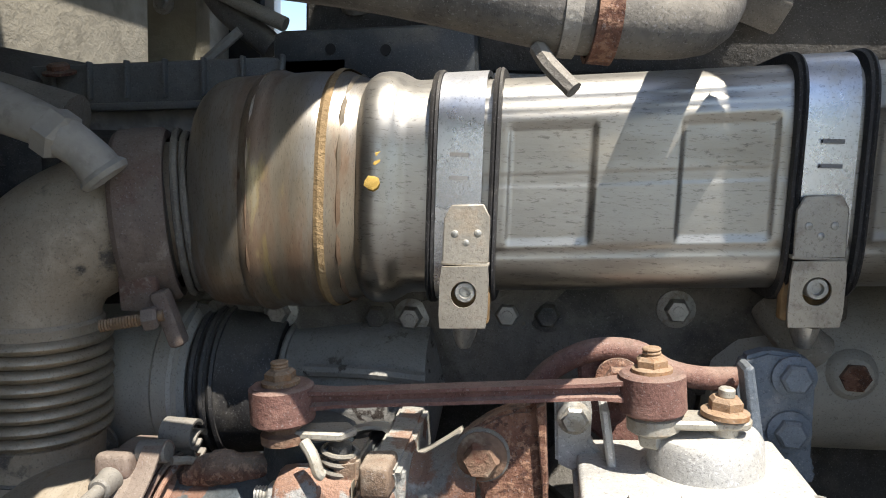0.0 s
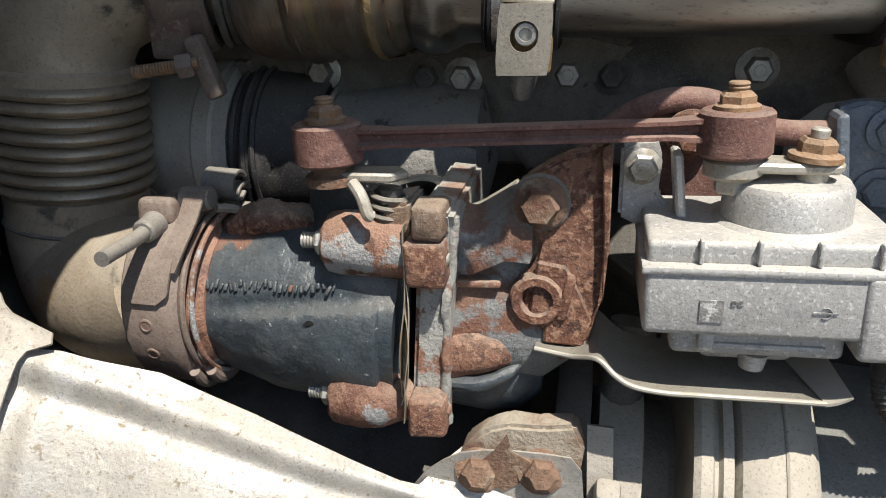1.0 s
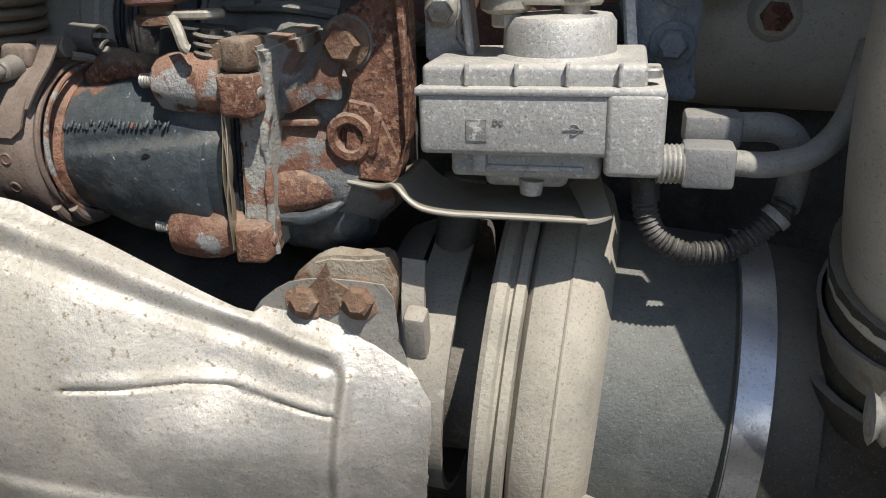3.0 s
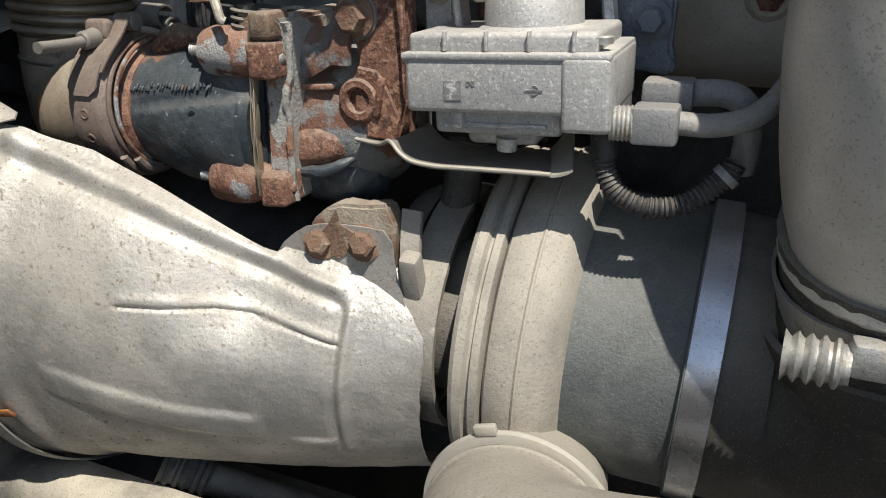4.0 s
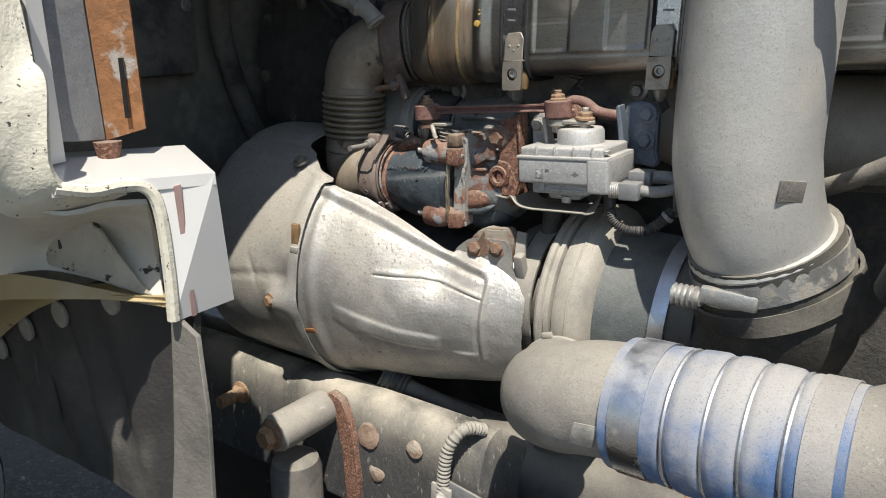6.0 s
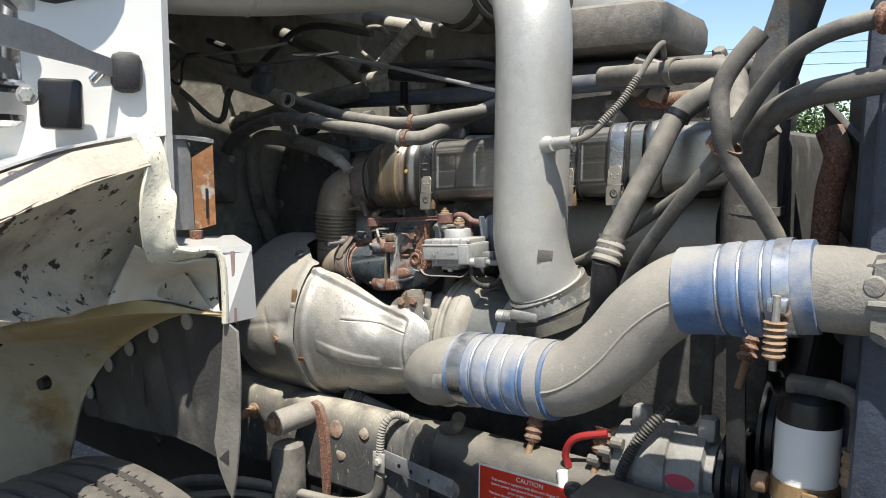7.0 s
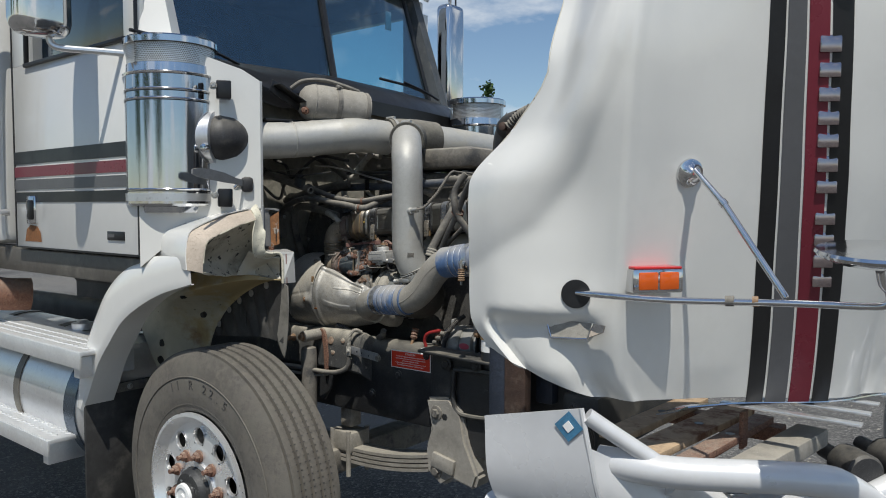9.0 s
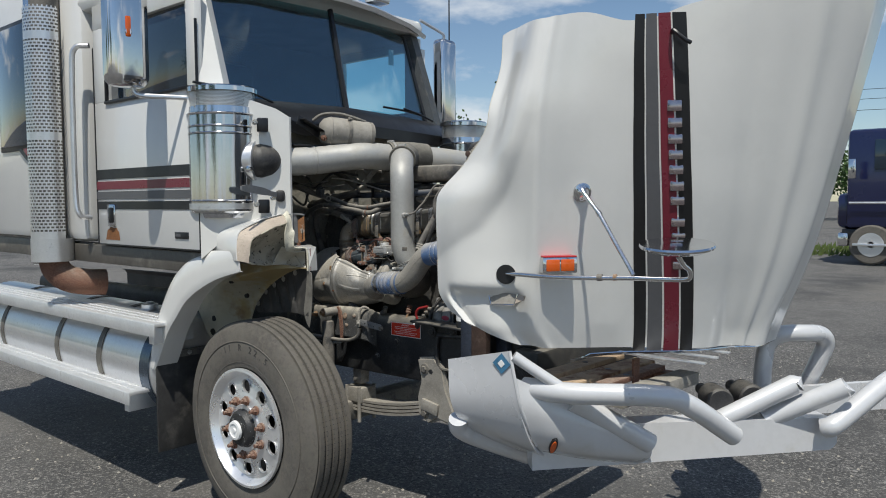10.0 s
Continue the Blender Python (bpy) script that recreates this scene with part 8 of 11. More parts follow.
    hose("refrigerant_hose", "thin dusty hose hanging in a knot before the engine", [(0.86, 0.60, 1.71), (0.835, 0.59, 1.675), (0.82, 0.585, 1.64), (0.825, 0.58, 1.595), (0.83, 0.59, 1.56), (0.87, 0.62, 1.49), (0.90, 0.66, 1.42), (0.905, 0.70, 1.36)], 0.012)
    hose("drain_hose", "dusty flat hose slanting down behind the pipe", [(0.86, 0.72, 1.60), (0.72, 0.75, 1.50), (0.58, 0.78, 1.40), (0.50, 0.82, 1.36)], 0.009)
    t = hose("coolant_hose", "grey hose bending over beside the intake pipe", [(0.50, 0.95, 1.705), (0.62, 0.90, 1.70), (0.72, 0.84, 1.695), (0.78, 0.78, 1.68), (0.80, 0.73, 1.64), (0.815, 0.69, 1.60)], 0.019)
    part("tie", band((0.66, 0.88, 1.70), (1, -0.5, 0), 0.020, 0.014, 0.003, 20), M_dustdk, t)
    hose("rusty_pipe", "rusty return pipe behind the coolant hoses", [(0.45, 1.02, 1.655), (0.60, 1.0, 1.66), (0.75, 0.98, 1.665)], 0.017, M_rust)
    hose("rusty_pipe", "rust-brown bent pipe near the fan", [(0.90, 0.88, 1.60), (0.915, 0.87, 1.56), (0.905, 0.88, 1.50), (0.90, 0.90, 1.38)], 0.020, M_rust)
    # brake hose and bracket on the rail
    h = thing("brake_hose", (0.0, 0.68, 0.8), "dusty air brake hose looping off the frame rail", "hose")
    part("hose", tube([(0.215, 0.645, 0.955), (0.20, 0.64, 0.91), (0.14, 0.625, 0.885), (0.04, 0.60, 0.885), (-0.06, 0.55, 0.90), (-0.16, 0.48, 0.90), (-0.24, 0.42, 0.86)], 0.0105, 12, 6), M_hose, h)
    part("second_hose", tube([(0.10, 0.625, 0.872), (0.02, 0.60, 0.862), (-0.08, 0.55, 0.872), (-0.2, 0.47, 0.86)], 0.0065, 10, 6), M_dusty, h)
    part("guard", tube([(0.238, 0.690, 1.060), (0.233, 0.668, 1.071), (0.227, 0.652, 1.068), (0.219, 0.642, 1.045), (0.214, 0.640, 0.990)], 0.0062, 14, 8, (0.0055, 0.0020)), M_dusty, h)
    b = thing("hose_bracket", (0.27, 0.64, 0.98), "drilled dark steel strip with a pale tab on the rail", "bracket")
    st = part("strip", box((0.300, 0.640, 0.985), (0.175, 0.004, 0.034), 0.0015, (0, 4, -3)), M_grey2, b)
    for x, z in ((0.262, 0.991), (0.292, 0.988), (0.335, 0.983)):
        part("hole", lathe((x, 0.6385 - 0.05 * (x - 0.3), z - 0.004), (0, -1, 0), [(0, 0.0042), (0.0006, 0.0042)], 12), M_black, st)
    part("tab", roughen(box((0.216, 0.636, 0.984), (0.030, 0.005, 0.038), 0.0018, (0, 0, -6)), 0.001, 0.01), M_fit, b, "pale bent tab")
    part("bolt", hexhead((0.218, 0.634, 0.986), (0, -1, 0), 0.0072, 0.007, flange=0.009), M_fit, b)
    part("bolt", hexhead((0.384, 0.640, 0.977), (0, -1, 0), 0.011, 0.010, flange=0.015), M_dustdk, b)


def engine():
    e = thing("engine", (0.3, 1.2, 0.8), "large dusty dark diesel engine with bolted covers", "engine")
    part("block", box((0.25, 1.16, 1.18), (1.02, 0.46, 0.74), 0.02), M_block, e)
    part("head", box((0.25, 1.16, 1.565), (1.02, 0.42, 0.07), 0.012), M_headcast, e, "dusty silver-speckled head")
    part("rocker_cover", box((0.405, 1.17, 1.67), (0.73, 0.36, 0.145), 0.03), M_block, e)
    part("front_cover", box((0.79, 1.13, 1.28), (0.10, 0.50, 0.65), 0.03), M_block, e)
    part("sump", box((0.25, 1.16, 0.74), (0.8, 0.34, 0.2), 0.03), M_block, e)
    part("lower_cover", roughen(box((0.62, 0.98, 1.40), (0.22, 0.10, 0.14), 0.03, (0, -3, 0)), 0.004, 0.06), M_dustdk, e)
    v = part("upper_cover", roughen(box((0.30, 1.10, 1.80), (0.62, 0.28, 0.09), 0.03), 0.004, 0.08), M_dustdk, e)
    rng = random.Random(3)
    for k in range(26):
        x, y, z = rng.uniform(0.08, 0.8), rng.uniform(0.97, 1.0), rng.uniform(1.62, 1.74)
        s = rng.uniform(0.012, 0.03)
        part("fitting", hexhead((x, y, z), (0, -0.6, 0.8), s * 0.6, s, flange=s * 0.8) if k % 2 else box((x, y, z), (s * 2, s, s), 0.003, (rng.uniform(0, 40), 20, rng.uniform(0, 90))), M_dustdk if k % 3 else M_dusty, e)
    hv = thing("heater_valve", (-0.10, 0.64, 1.70), "dark blue-grey heater valve with hose stubs", "valve")
    part("body", box((-0.10, 0.65, 1.70), (0.042, 0.033, 0.046), 0.008, (10, 20, 10)), M_slate, hv)
    part("cap", lathe((-0.096, 0.645, 1.72), (0, -0.3, 1), [(0, 0.018), (0.015, 0.016), (0.02, 0.006)], 16), M_rubber, hv)
    part("clamp", band((-0.045, 0.662, 1.664), (1, -0.2, -0.2), 0.0125, 0.012, 0.002, 20), M_dusty, hv)
    for k in range(4):
        q = thing("wire", (-0.3, 0.6, 1.7), "thin dusty wire strung before the firewall", "wire", "loose wires")
        y0, z0, dz = rng.uniform(0.52, 0.74), rng.uniform(1.62, 1.86), rng.uniform(-0.08, 0.08)
        part("wire", tube([(-0.385, y0 + rng.uniform(-0.1, 0.1), z0 + rng.uniform(-0.1, 0.1)), (-0.30, y0, z0), (-0.20 + rng.uniform(-0.03, 0.03), y0 - 0.03, z0 + dz), (-0.06, y0 + rng.uniform(-0.06, 0.08), z0 + rng.uniform(-0.04, 0.06)), (0.02 + rng.uniform(-0.05, 0.15), y0 + 0.02, z0 + rng.uniform(0.0, 0.08))], rng.choice((0.003, 0.004, 0.007)), 8, 6), M_rubber if k % 3 else M_hose, q)
    for x, y, z, w, h in ((-0.375, 0.52, 1.66, 0.12, 0.16), (-0.37, 0.70, 1.50, 0.16, 0.12)):
        q = thing("firewall_box", (x, y, z), "dusty dark junction cover on the firewall", "cover", "firewall covers")
        part("cover", box((x, y, z), (0.05, w, h), 0.012), M_dustdk, q)
        for sy in (-1, 1):
            part("screw", hexhead((x + 0.024, y + sy * w * 0.38, z + h * 0.36), (1, 0, 0), 0.007, 0.006, flange=0.009), M_bolt, q)
    st = thing("starter_hose", (0.1, 0.74, 1.02), "ribbed grey drain hose below the heat shield", "hose")
    part("hose", tube([(0.090, 0.727, 1.056), (0.130, 0.741, 1.041), (0.175, 0.756, 1.026), (0.200, 0.765, 1.017)], 0.0125, 16, 6), M_slate, st)
    part("boot", tube([(0.062, 0.716, 1.070), (0.078, 0.7225, 1.062), (0.096, 0.729, 1.054)], [0.015, 0.014, 0.0125], 16, 5, (0.007, 0.0035)), M_slate, st)
    part("elbow", tube([(0.190, 0.7615, 1.020), (0.206, 0.767, 1.013), (0.214, 0.770, 1.002), (0.215, 0.772, 0.975)], 0.0155, 16, 5), M_slate, st)
    part("flange", lathe((0.214, 0.770, 0.985), (0, 0, -1), [(0, 0.022), (0.004, 0.024), (0.010, 0.022)], 20), M_slate, st)
    cr = thing("cross_hose", (0.3, 0.75, 1.03), "short black drain elbow behind the charge pipe", "hose")
    part("hose", tube([(0.34, 0.72, 1.075), (0.325, 0.73, 1.05), (0.29, 0.745, 1.035)], 0.013, 12, 4), M_hose, cr)
    # dark rear gear housing between the engine and the firewall
    rh = thing("rear_housing", (-0.24, 1.05, 1.4), "dark grimy rear gear housing behind the exhaust elbow", "engine housing")
    part("body", roughen(box((-0.24, 1.06, 1.40), (0.24, 0.30, 0.42), 0.05, (0, 0, -6), 3), 0.006, 0.12), M_block, rh)
    part("cover", roughen(prism([(-0.09, -0.10), (0.07, -0.11), (0.11, -0.04), (0.10, 0.07), (0.03, 0.12), (-0.07, 0.11), (-0.11, 0.03)], (-0.23, 0.905, 1.46), (1, -0.1, 0), (0, 0, 1), 0.03, 0.008, 2), 0.002, 0.05), M_block, rh, "dark bolted cover")
    for a in range(6):
        part("bolt", hexhead((-0.23 + 0.09 * math.cos(a * 1.05 + 0.3), 0.874 - 0.009 * math.cos(a), 1.46 + 0.09 * math.sin(a * 1.05 + 0.3)), (0, -1, 0), 0.007, 0.006, flange=0.010), M_dustdk, rh)
    part("rib", tube([(-0.30, 0.90, 1.24), (-0.27, 0.895, 1.34), (-0.25, 0.892, 1.42)], 0.009, 8, 4), M_block, rh)
    gp = thing("rear_pipe", (-0.38, 0.88, 1.66), "dusty dark return pipe with a union before the firewall", "pipe")
    part("pipe", tube([(-0.40, 0.80, 1.625), (-0.33, 0.82, 1.635), (-0.26, 0.84, 1.655), (-0.16, 0.87, 1.680), (-0.05, 0.90, 1.70)], 0.020, 14, 6), M_hose, gp)
    part("union", lathe((-0.365, 0.812, 1.630), (0.9, 0.25, 0.15), [(0, 0.022), (0.004, 0.027), (0.022, 0.027), (0.026, 0.022)], 6), M_dustdk, gp)
    # bracket by the firewall, with its rusty edge
    b = thing("cab_mount_bracket", (-0.02, 0.55, 1.42), "grey channel bracket with a rusty flange behind the fender", "bracket")
    part("web", prism([(0.325, 1.435), (0.380, 1.430), (0.376, 1.555), (0.366, 1.582), (0.325, 1.582)], (0.036, 0, 0), (0, 1, 0), (0, 0, 1), -0.006, 0.001), M_grey2, b)
    part("flange", rings([[V(0.036, 0.377, 1.550), V(0.062, 0.400, 1.572), V(0.062, 0.402, 1.44), V(0.036, 0.380, 1.430)], [V(0.030, 0.382, 1.550), V(0.056, 0.405, 1.572), V(0.056, 0.407, 1.44), V(0.030, 0.385, 1.430)]]), M_flangerust, b, "rusted flange")
    part("cap", rings([[V(0.04, 0.325, 1.586), V(0.04, 0.362, 1.586), V(0.062, 0.402, 1.580), V(0.03, 0.41, 1.584), V(0.0, 0.37, 1.588)], [V(0.04, 0.325, 1.580), V(0.04, 0.362, 1.580), V(0.062, 0.402, 1.574), V(0.03, 0.41, 1.578), V(0.0, 0.37, 1.582)]]), M_grey2, b)
    part("back_web", box((0.005, 0.36, 1.505), (0.006, 0.07, 0.14), 0.001), M_dustdk, b)
    part("slit", box((0.055, 0.391, 1.475), (0.004, 0.003, 0.05), 0, (0, 0, 40)), M_black, b)
    part("foot", lathe((0.04, 0.378, 1.43), (0, 0, -1), [(0, 0.012), (0.015, 0.009)], 12), M_rust, b)

# ---------- close up: exhaust-gas cooler, valve, actuator, turbocharger ----------
def cool_axis(x, dy=0.0, dz=0.0):
    return V(x, 0.865 + dy, 1.523 + 0.07 * (x - 0.2) + dz)


def superloop(x, r, n=3.0, seg=72, f=None):
    """A rounded-square loop round the cooler's axis."""
    out = []
    for i in range(seg):
        a = 2 * math.pi * i / seg
        c, s = math.cos(a), math.sin(a)
        k = r / (abs(c) ** n + abs(s) ** n) ** (1 / n)
        if f:
            k += f(x, a)
        out.append(cool_axis(x, -c * k, s * k))
    return out


def egr_cooler():
    t = thing("egr_cooler", cool_axis(0.3), "stainless exhaust gas cooler with a heat-tinted brown end", "cooler")
    cap = [(0.0425, 0.040), (0.0428, 0.0560), (0.0440, 0.0615), (0.0465, 0.0650), (0.051, 0.0682), (0.058, 0.0698), (0.068, 0.0702), (0.077, 0.0700), (0.0795, 0.0718), (0.084, 0.0724), (0.0875, 0.0712), (0.090, 0.0702), (0.105, 0.0706), (0.117, 0.0700), (0.121, 0.0688), (0.124, 0.0700), (0.128, 0.0676), (0.131, 0.0672), (0.134, 0.0656), (0.138, 0.0640), (0.1405, 0.0638)]
    body = rings([superloop(x, r, 2.9, 64) for x, r in cap], True, False)
    c = part("end_cap", body, M_heat, t, "heat-tinted brown end cap")
    part("weld", rings([superloop(x, r, 2.9, 64, lambda x, a: 0.0006 * math.sin(a * 60)) for x, r in ((0.1195, 0.0698), (0.122, 0.0712), (0.1255, 0.0706))], False, False), M_tan, c, "scaly weld bead")
    for x, r in ((0.0825, 0.0722), (0.1315, 0.0672)):
        part("weld", rings([superloop(x + dx, r + dr, 2.9, 64, lambda x, a: 0.0007 * math.sin(a * 47) + 0.0004 * math.sin(a * 23)) for dx, dr in ((-0.0018, -0.0012), (0, 0.0004), (0.0018, -0.0012))], False, False), M_heat, c, "scaly weld bead")
    neck = [(0.1400, 0.0636), (0.1425, 0.0668), (0.146, 0.0686), (0.151, 0.0690), (0.156, 0.0684), (0.160, 0.0664), (0.163, 0.0642), (0.168, 0.0632), (0.200, 0.0632)]
    part("neck", rings([superloop(x, r * 0.985, 3.4, 64) for x, r in neck], False, False), M_steel, t)
    def relief(x, a):
        """Pressed panels, seams and rolled corners in the body's skin."""
        a = (a + math.pi) % (2 * math.pi) - math.pi
        h = 0.0615 * math.tan(a) if abs(a) < 1.2 else 0.2
        d = 0.0
        for lo, hi in ((0.2215, 0.2665), (0.3085, 0.3560), (0.402, 0.442), (0.470, 0.510), (0.530, 0.575)):
            fx = min(max((x - lo) / 0.0016, 0), 1) * min(max((hi - x) / 0.0016, 0), 1)
            fa = min(max((0.034 - h) / 0.0016, 0), 1) * min(max((h + 0.033) / 0.0016, 0), 1)
            d -= 0.0022 * fx * fa
        for h0, w, dp in ((0.0015, 0.0006, 0.0008), (0.0055, 0.0006, 0.0006), (-0.0365, 0.0016, 0.0018), (0.041, 0.0012, 0.0016), (0.0475, 0.0010, 0.0012)):
            d -= dp * math.exp(-((h - h0) / w) ** 2)
        return d
    xs = [0.198 + 0.0015 * i for i in range(int((0.64 - 0.198) / 0.0015))]
    part("body", rings([superloop(x, 0.0595, 5.5, 220, relief) for x in xs], True, True), M_steel, t, sharp=60)
    tail_n = 5.0
    tail = [(0.637, 0.058), (0.645, 0.066), (0.655, 0.068), (0.665, 0.066), (0.672, 0.060), (0.70, 0.060), (0.75, 0.058), (0.78, 0.05), (0.80, 0.04)]
    part("far_end", rings([superloop(x, r * 0.95, tail_n, 64) for x, r in tail]), M_steel, t)
    for x, a in ((0.151, 0.42), (0.1515, 0.62)):
        p = cool_axis(x, -0.069 * math.cos(a - 0.35), 0.069 * math.sin(a - 0.35))
        part("paint_chip", roughen(lathe(p, (0, -1, 0.2), [(-0.002, 0.0045), (0.0006, 0.004), (0.0008, 0.002)], 9), 0.002, 0.003), M_ochre, t)
    for x0 in (0.1845, 0.3665, 0.497, 0.5835):
        s = thing("cooler_strap", cool_axis(x0 + 0.012, -0.08, -0.055), "steel strap with black rubber edging round the cooler", "strap", "cooler straps")
        for off in (-0.0052, 0.0275):
            part("rubber_edge", rings([superloop(x0 + off + dx, r - 0.0018, 5.0, 96) for dx, r in ((0, 0.062), (0.0004, 0.0668), (0.0018, 0.0676), (0.0026, 0.0664), (0.0034, 0.0676), (0.0048, 0.0668), (0.0052, 0.062))], False, False), M_rubber, s)
        part("band", rings([superloop(x0 + dx, r - 0.0018, 5.0, 96) for dx, r in ((0, 0.063), (0, 0.0662), (0.024, 0.0662), (0.024, 0.063))], False, False), M_strap, s)
        fx = {0.1845: 0.0175, 0.3665: 0.0095}.get(x0, 0.012)
        o = cool_axis(x0 + fx, -0.0672, -0.02)
        tab = [(-0.0085, 0.012), (-0.0122, 0.005), (-0.0122, -0.019), (0.0122, -0.019), (0.0122, 0.005), (0.0085, 0.012)]
        tp = part("tab", prism(tab, o, (1, 0, 0.07), (0, 0.06, 1), 0.0018, 0.0006), M_tabsteel, s, "riveted tab")
        for dx, dz in ((-0.006, 0.001), (0.0, -0.004), (0.006, 0.001)):
            part("rivet", lathe(o + V(dx, -0.0018, dz + 0.07 * dx - 0.004), (0, -1, 0), [(0, 0.0021), (0.0006, 0.0018), (0.001, 0.0008)], 10), M_bolt, tp)
        lo = [(-0.0145, 0.0), (-0.0135, -0.033), (0.0150, -0.033), (0.0155, 0.0)]
        o2 = cool_axis(x0 + fx, -0.0700, -0.040)
        outer = [V(x, 0, z) for x, z in lo]
        # slotted foot: a plate with an opening for the socket screw
        slot = [(0.0068 * math.cos(a), -0.0150 + 0.0072 * math.sin(a)) for a in (2 * math.pi * i / 20 for i in range(20))]
        rim = []
        for i in range(20):
            a = 2 * math.pi * i / 20
            k = 1 / max(abs(math.cos(a)) / 0.0128, abs(math.sin(a)) / 0.0165)
            rim.append((math.cos(a) * k, -0.0165 + math.sin(a) * k))
        bm = rings([[o2 + V(x, 0, z + 0.07 * x) for x, z in slot], [o2 + V(x, -0.0016, z + 0.07 * x) for x, z in slot], [o2 + V(x, -0.0016, z + 0.07 * x) for x, z in rim], [o2 + V(x, 0.001, z + 0.07 * x) for x, z in rim]], False, False)
        part("foot", bm, M_tabsteel, s, "slotted foot")
        part("fold", box(o2 + V(0, 0.004, 0.001), (0.0252, 0.008, 0.002), 0.0006), M_tabsteel, s)
        sc = part("socket_screw", lathe(o2 + V(0.0005, 0.010, -0.014), (0, -1, 0.0), [(0, 0.0056), (0.0095, 0.0056), (0.0105, 0.0050), (0.0105, 0.0032), (0.007, 0.0030)], 20, True, True), M_bolt, s)
        part("backing", box(o2 + V(0, 0.014, -0.017), (0.026, 0.008, 0.032), 0.002), M_straprust, s)
        part("lug", lathe(o2 + V(0, 0.012, -0.034), (0, 0, -1), [(0, 0.012), (0.006, 0.010), (0.012, 0.006), (0.013, 0.002)], 16, squash=0.6), M_bolt, s)
        for k, z in enumerate((0.018, 0.006)):
            part("stamping", box(cool_axis(x0 + 0.012, -0.0667, z), (0.010, 0.0006, 0.0022), 0), M_grey2, s)


def egr_pipework():
    e = thing("egr_elbow", (-0.05, 0.805, 1.45), "dust-brown steel elbow leaving the cooler", "elbow")
    part("pipe", tube([(-0.055, 0.805, 1.430), (-0.054, 0.806, 1.452), (-0.043, 0.811, 1.476), (-0.020, 0.822, 1.4925), (0.006, 0.836, 1.500), (0.036, 0.852, 1.505)], [0.0385, 0.039, 0.0405, 0.041, 0.041, 0.040], 36, 8), M_elbowsteel, e)
    part("collar", lathe((-0.055, 0.805, 1.428), (0.02, 0, 1), [(0, 0.0400), (0.009, 0.0404), (0.011, 0.0390)], 40), M_elbowsteel, e)
    part("weld", torus((0.014, 0.840, 1.5015), (0.90, 0.43, 0.12), 0.0408, 0.0014, 40, 6), M_dustdk, e)
    c = thing("v_clamp", (0.02, 0.84, 1.5), "dusty steel band clamp with a threaded bolt below", "band clamp", "band clamps")
    ax = V(0.93, 0.34, 0.10).normalized()
    p = V(0.007, 0.836, 1.498)
    part("band", lathe(p - ax * 0.016, ax, [(0, 0.0455), (0.0, 0.0505), (0.003, 0.0525), (0.026, 0.0525), (0.029, 0.0505), (0.029, 0.0455)], 44, False, False), M_clamp, c)
    for k, r in enumerate((0.0495, 0.0475, 0.0450)):
        part("ridge", torus(p + ax * (0.019 + 0.0045 * k), ax, r, 0.0022, 40, 8), M_dustdk, c)
    part("lug", box((0.017, 0.800, 1.457), (0.022, 0.006, 0.022), 0.002, (10, 0, 10)), M_clamp, c)
    part("loop", box((0.034, 0.802, 1.443), (0.010, 0.012, 0.034), 0.003, (0, -20, 10)), M_clamp, c)
    b = part("bolt", tube([(0.002, 0.785, 1.440), (0.034, 0.795, 1.446)], 0.0032, 12, 1), M_brassbolt, c, "brown threaded bolt")
    part("thread", tube([(0.002, 0.785, 1.440), (0.022, 0.791, 1.4435)], 0.0031, 12, 2, (0.0016, 0.0006)), M_brassbolt, b)
    part("nut", hexhead((0.024, 0.7915, 1.4437), (1, 0.3, 0.2), 0.0068, 0.008), M_clamp, c)
    w = thing("bellows", (-0.055, 0.805, 1.37), "ribbed steel bellows in the exhaust gas pipe", "bellows")
    prof = [(0, 0.038)]
    n = 8
    for k in range(n):
        z = 0.0025 + k * 0.0078
        for i in range(9):
            a = math.pi * i / 8
            prof.append((z + 0.0039 - 0.0036 * math.cos(a), 0.0380 + 0.0062 * math.sin(a)))
    prof.append((n * 0.0078 + 0.004, 0.038))
    part("folds", lathe((-0.055, 0.805, 1.367), (0.02, 0, 1), prof, 48), M_bellows, w)
    part("collar", lathe((-0.0555, 0.805, 1.350), (0.02, 0, 1), [(0, 0.0395), (0.018, 0.0398), (0.019, 0.038)], 40), M_elbowsteel, w)
    e = thing("egr_elbow", (-0.05, 0.80, 1.33), "dust-grey steel elbow from the bellows to the valve", "elbow")
    part("pipe", tube([(-0.056, 0.805, 1.358), (-0.055, 0.804, 1.340), (-0.046, 0.799, 1.323), (-0.028, 0.788, 1.315), (0.004, 0.772, 1.322), (0.036, 0.760, 1.335)], [0.0395, 0.0405, 0.042, 0.043, 0.0425, 0.041], 36, 8), M_elbowsteel, e)
    part("weld", torus((-0.0555, 0.8045, 1.349), (0.06, 0.05, 1), 0.0404, 0.0012, 40, 6), M_dustdk, e)
    c = thing("v_clamp", (0.05, 0.757, 1.337), "brown steel band clamp with a T-bolt on top", "band clamp", "band clamps")
    ax = V(0.99, -0.04, 0.06).normalized()
    p = V(0.047, 0.758, 1.3365)

    def wrap(x, a, r):
        q = radians(a)
        return p + V(x, -math.cos(q) * r - 0.04 * x, math.sin(q) * r + 0.06 * x)

    part("band", lathe(p - ax * 0.014, ax, [(0, 0.0420), (0.0, 0.0478), (0.0012, 0.0488), (0.0215, 0.0488), (0.0245, 0.0474), (0.0270, 0.0440), (0.0270, 0.0420)], 72, False, False), M_clamp, c)
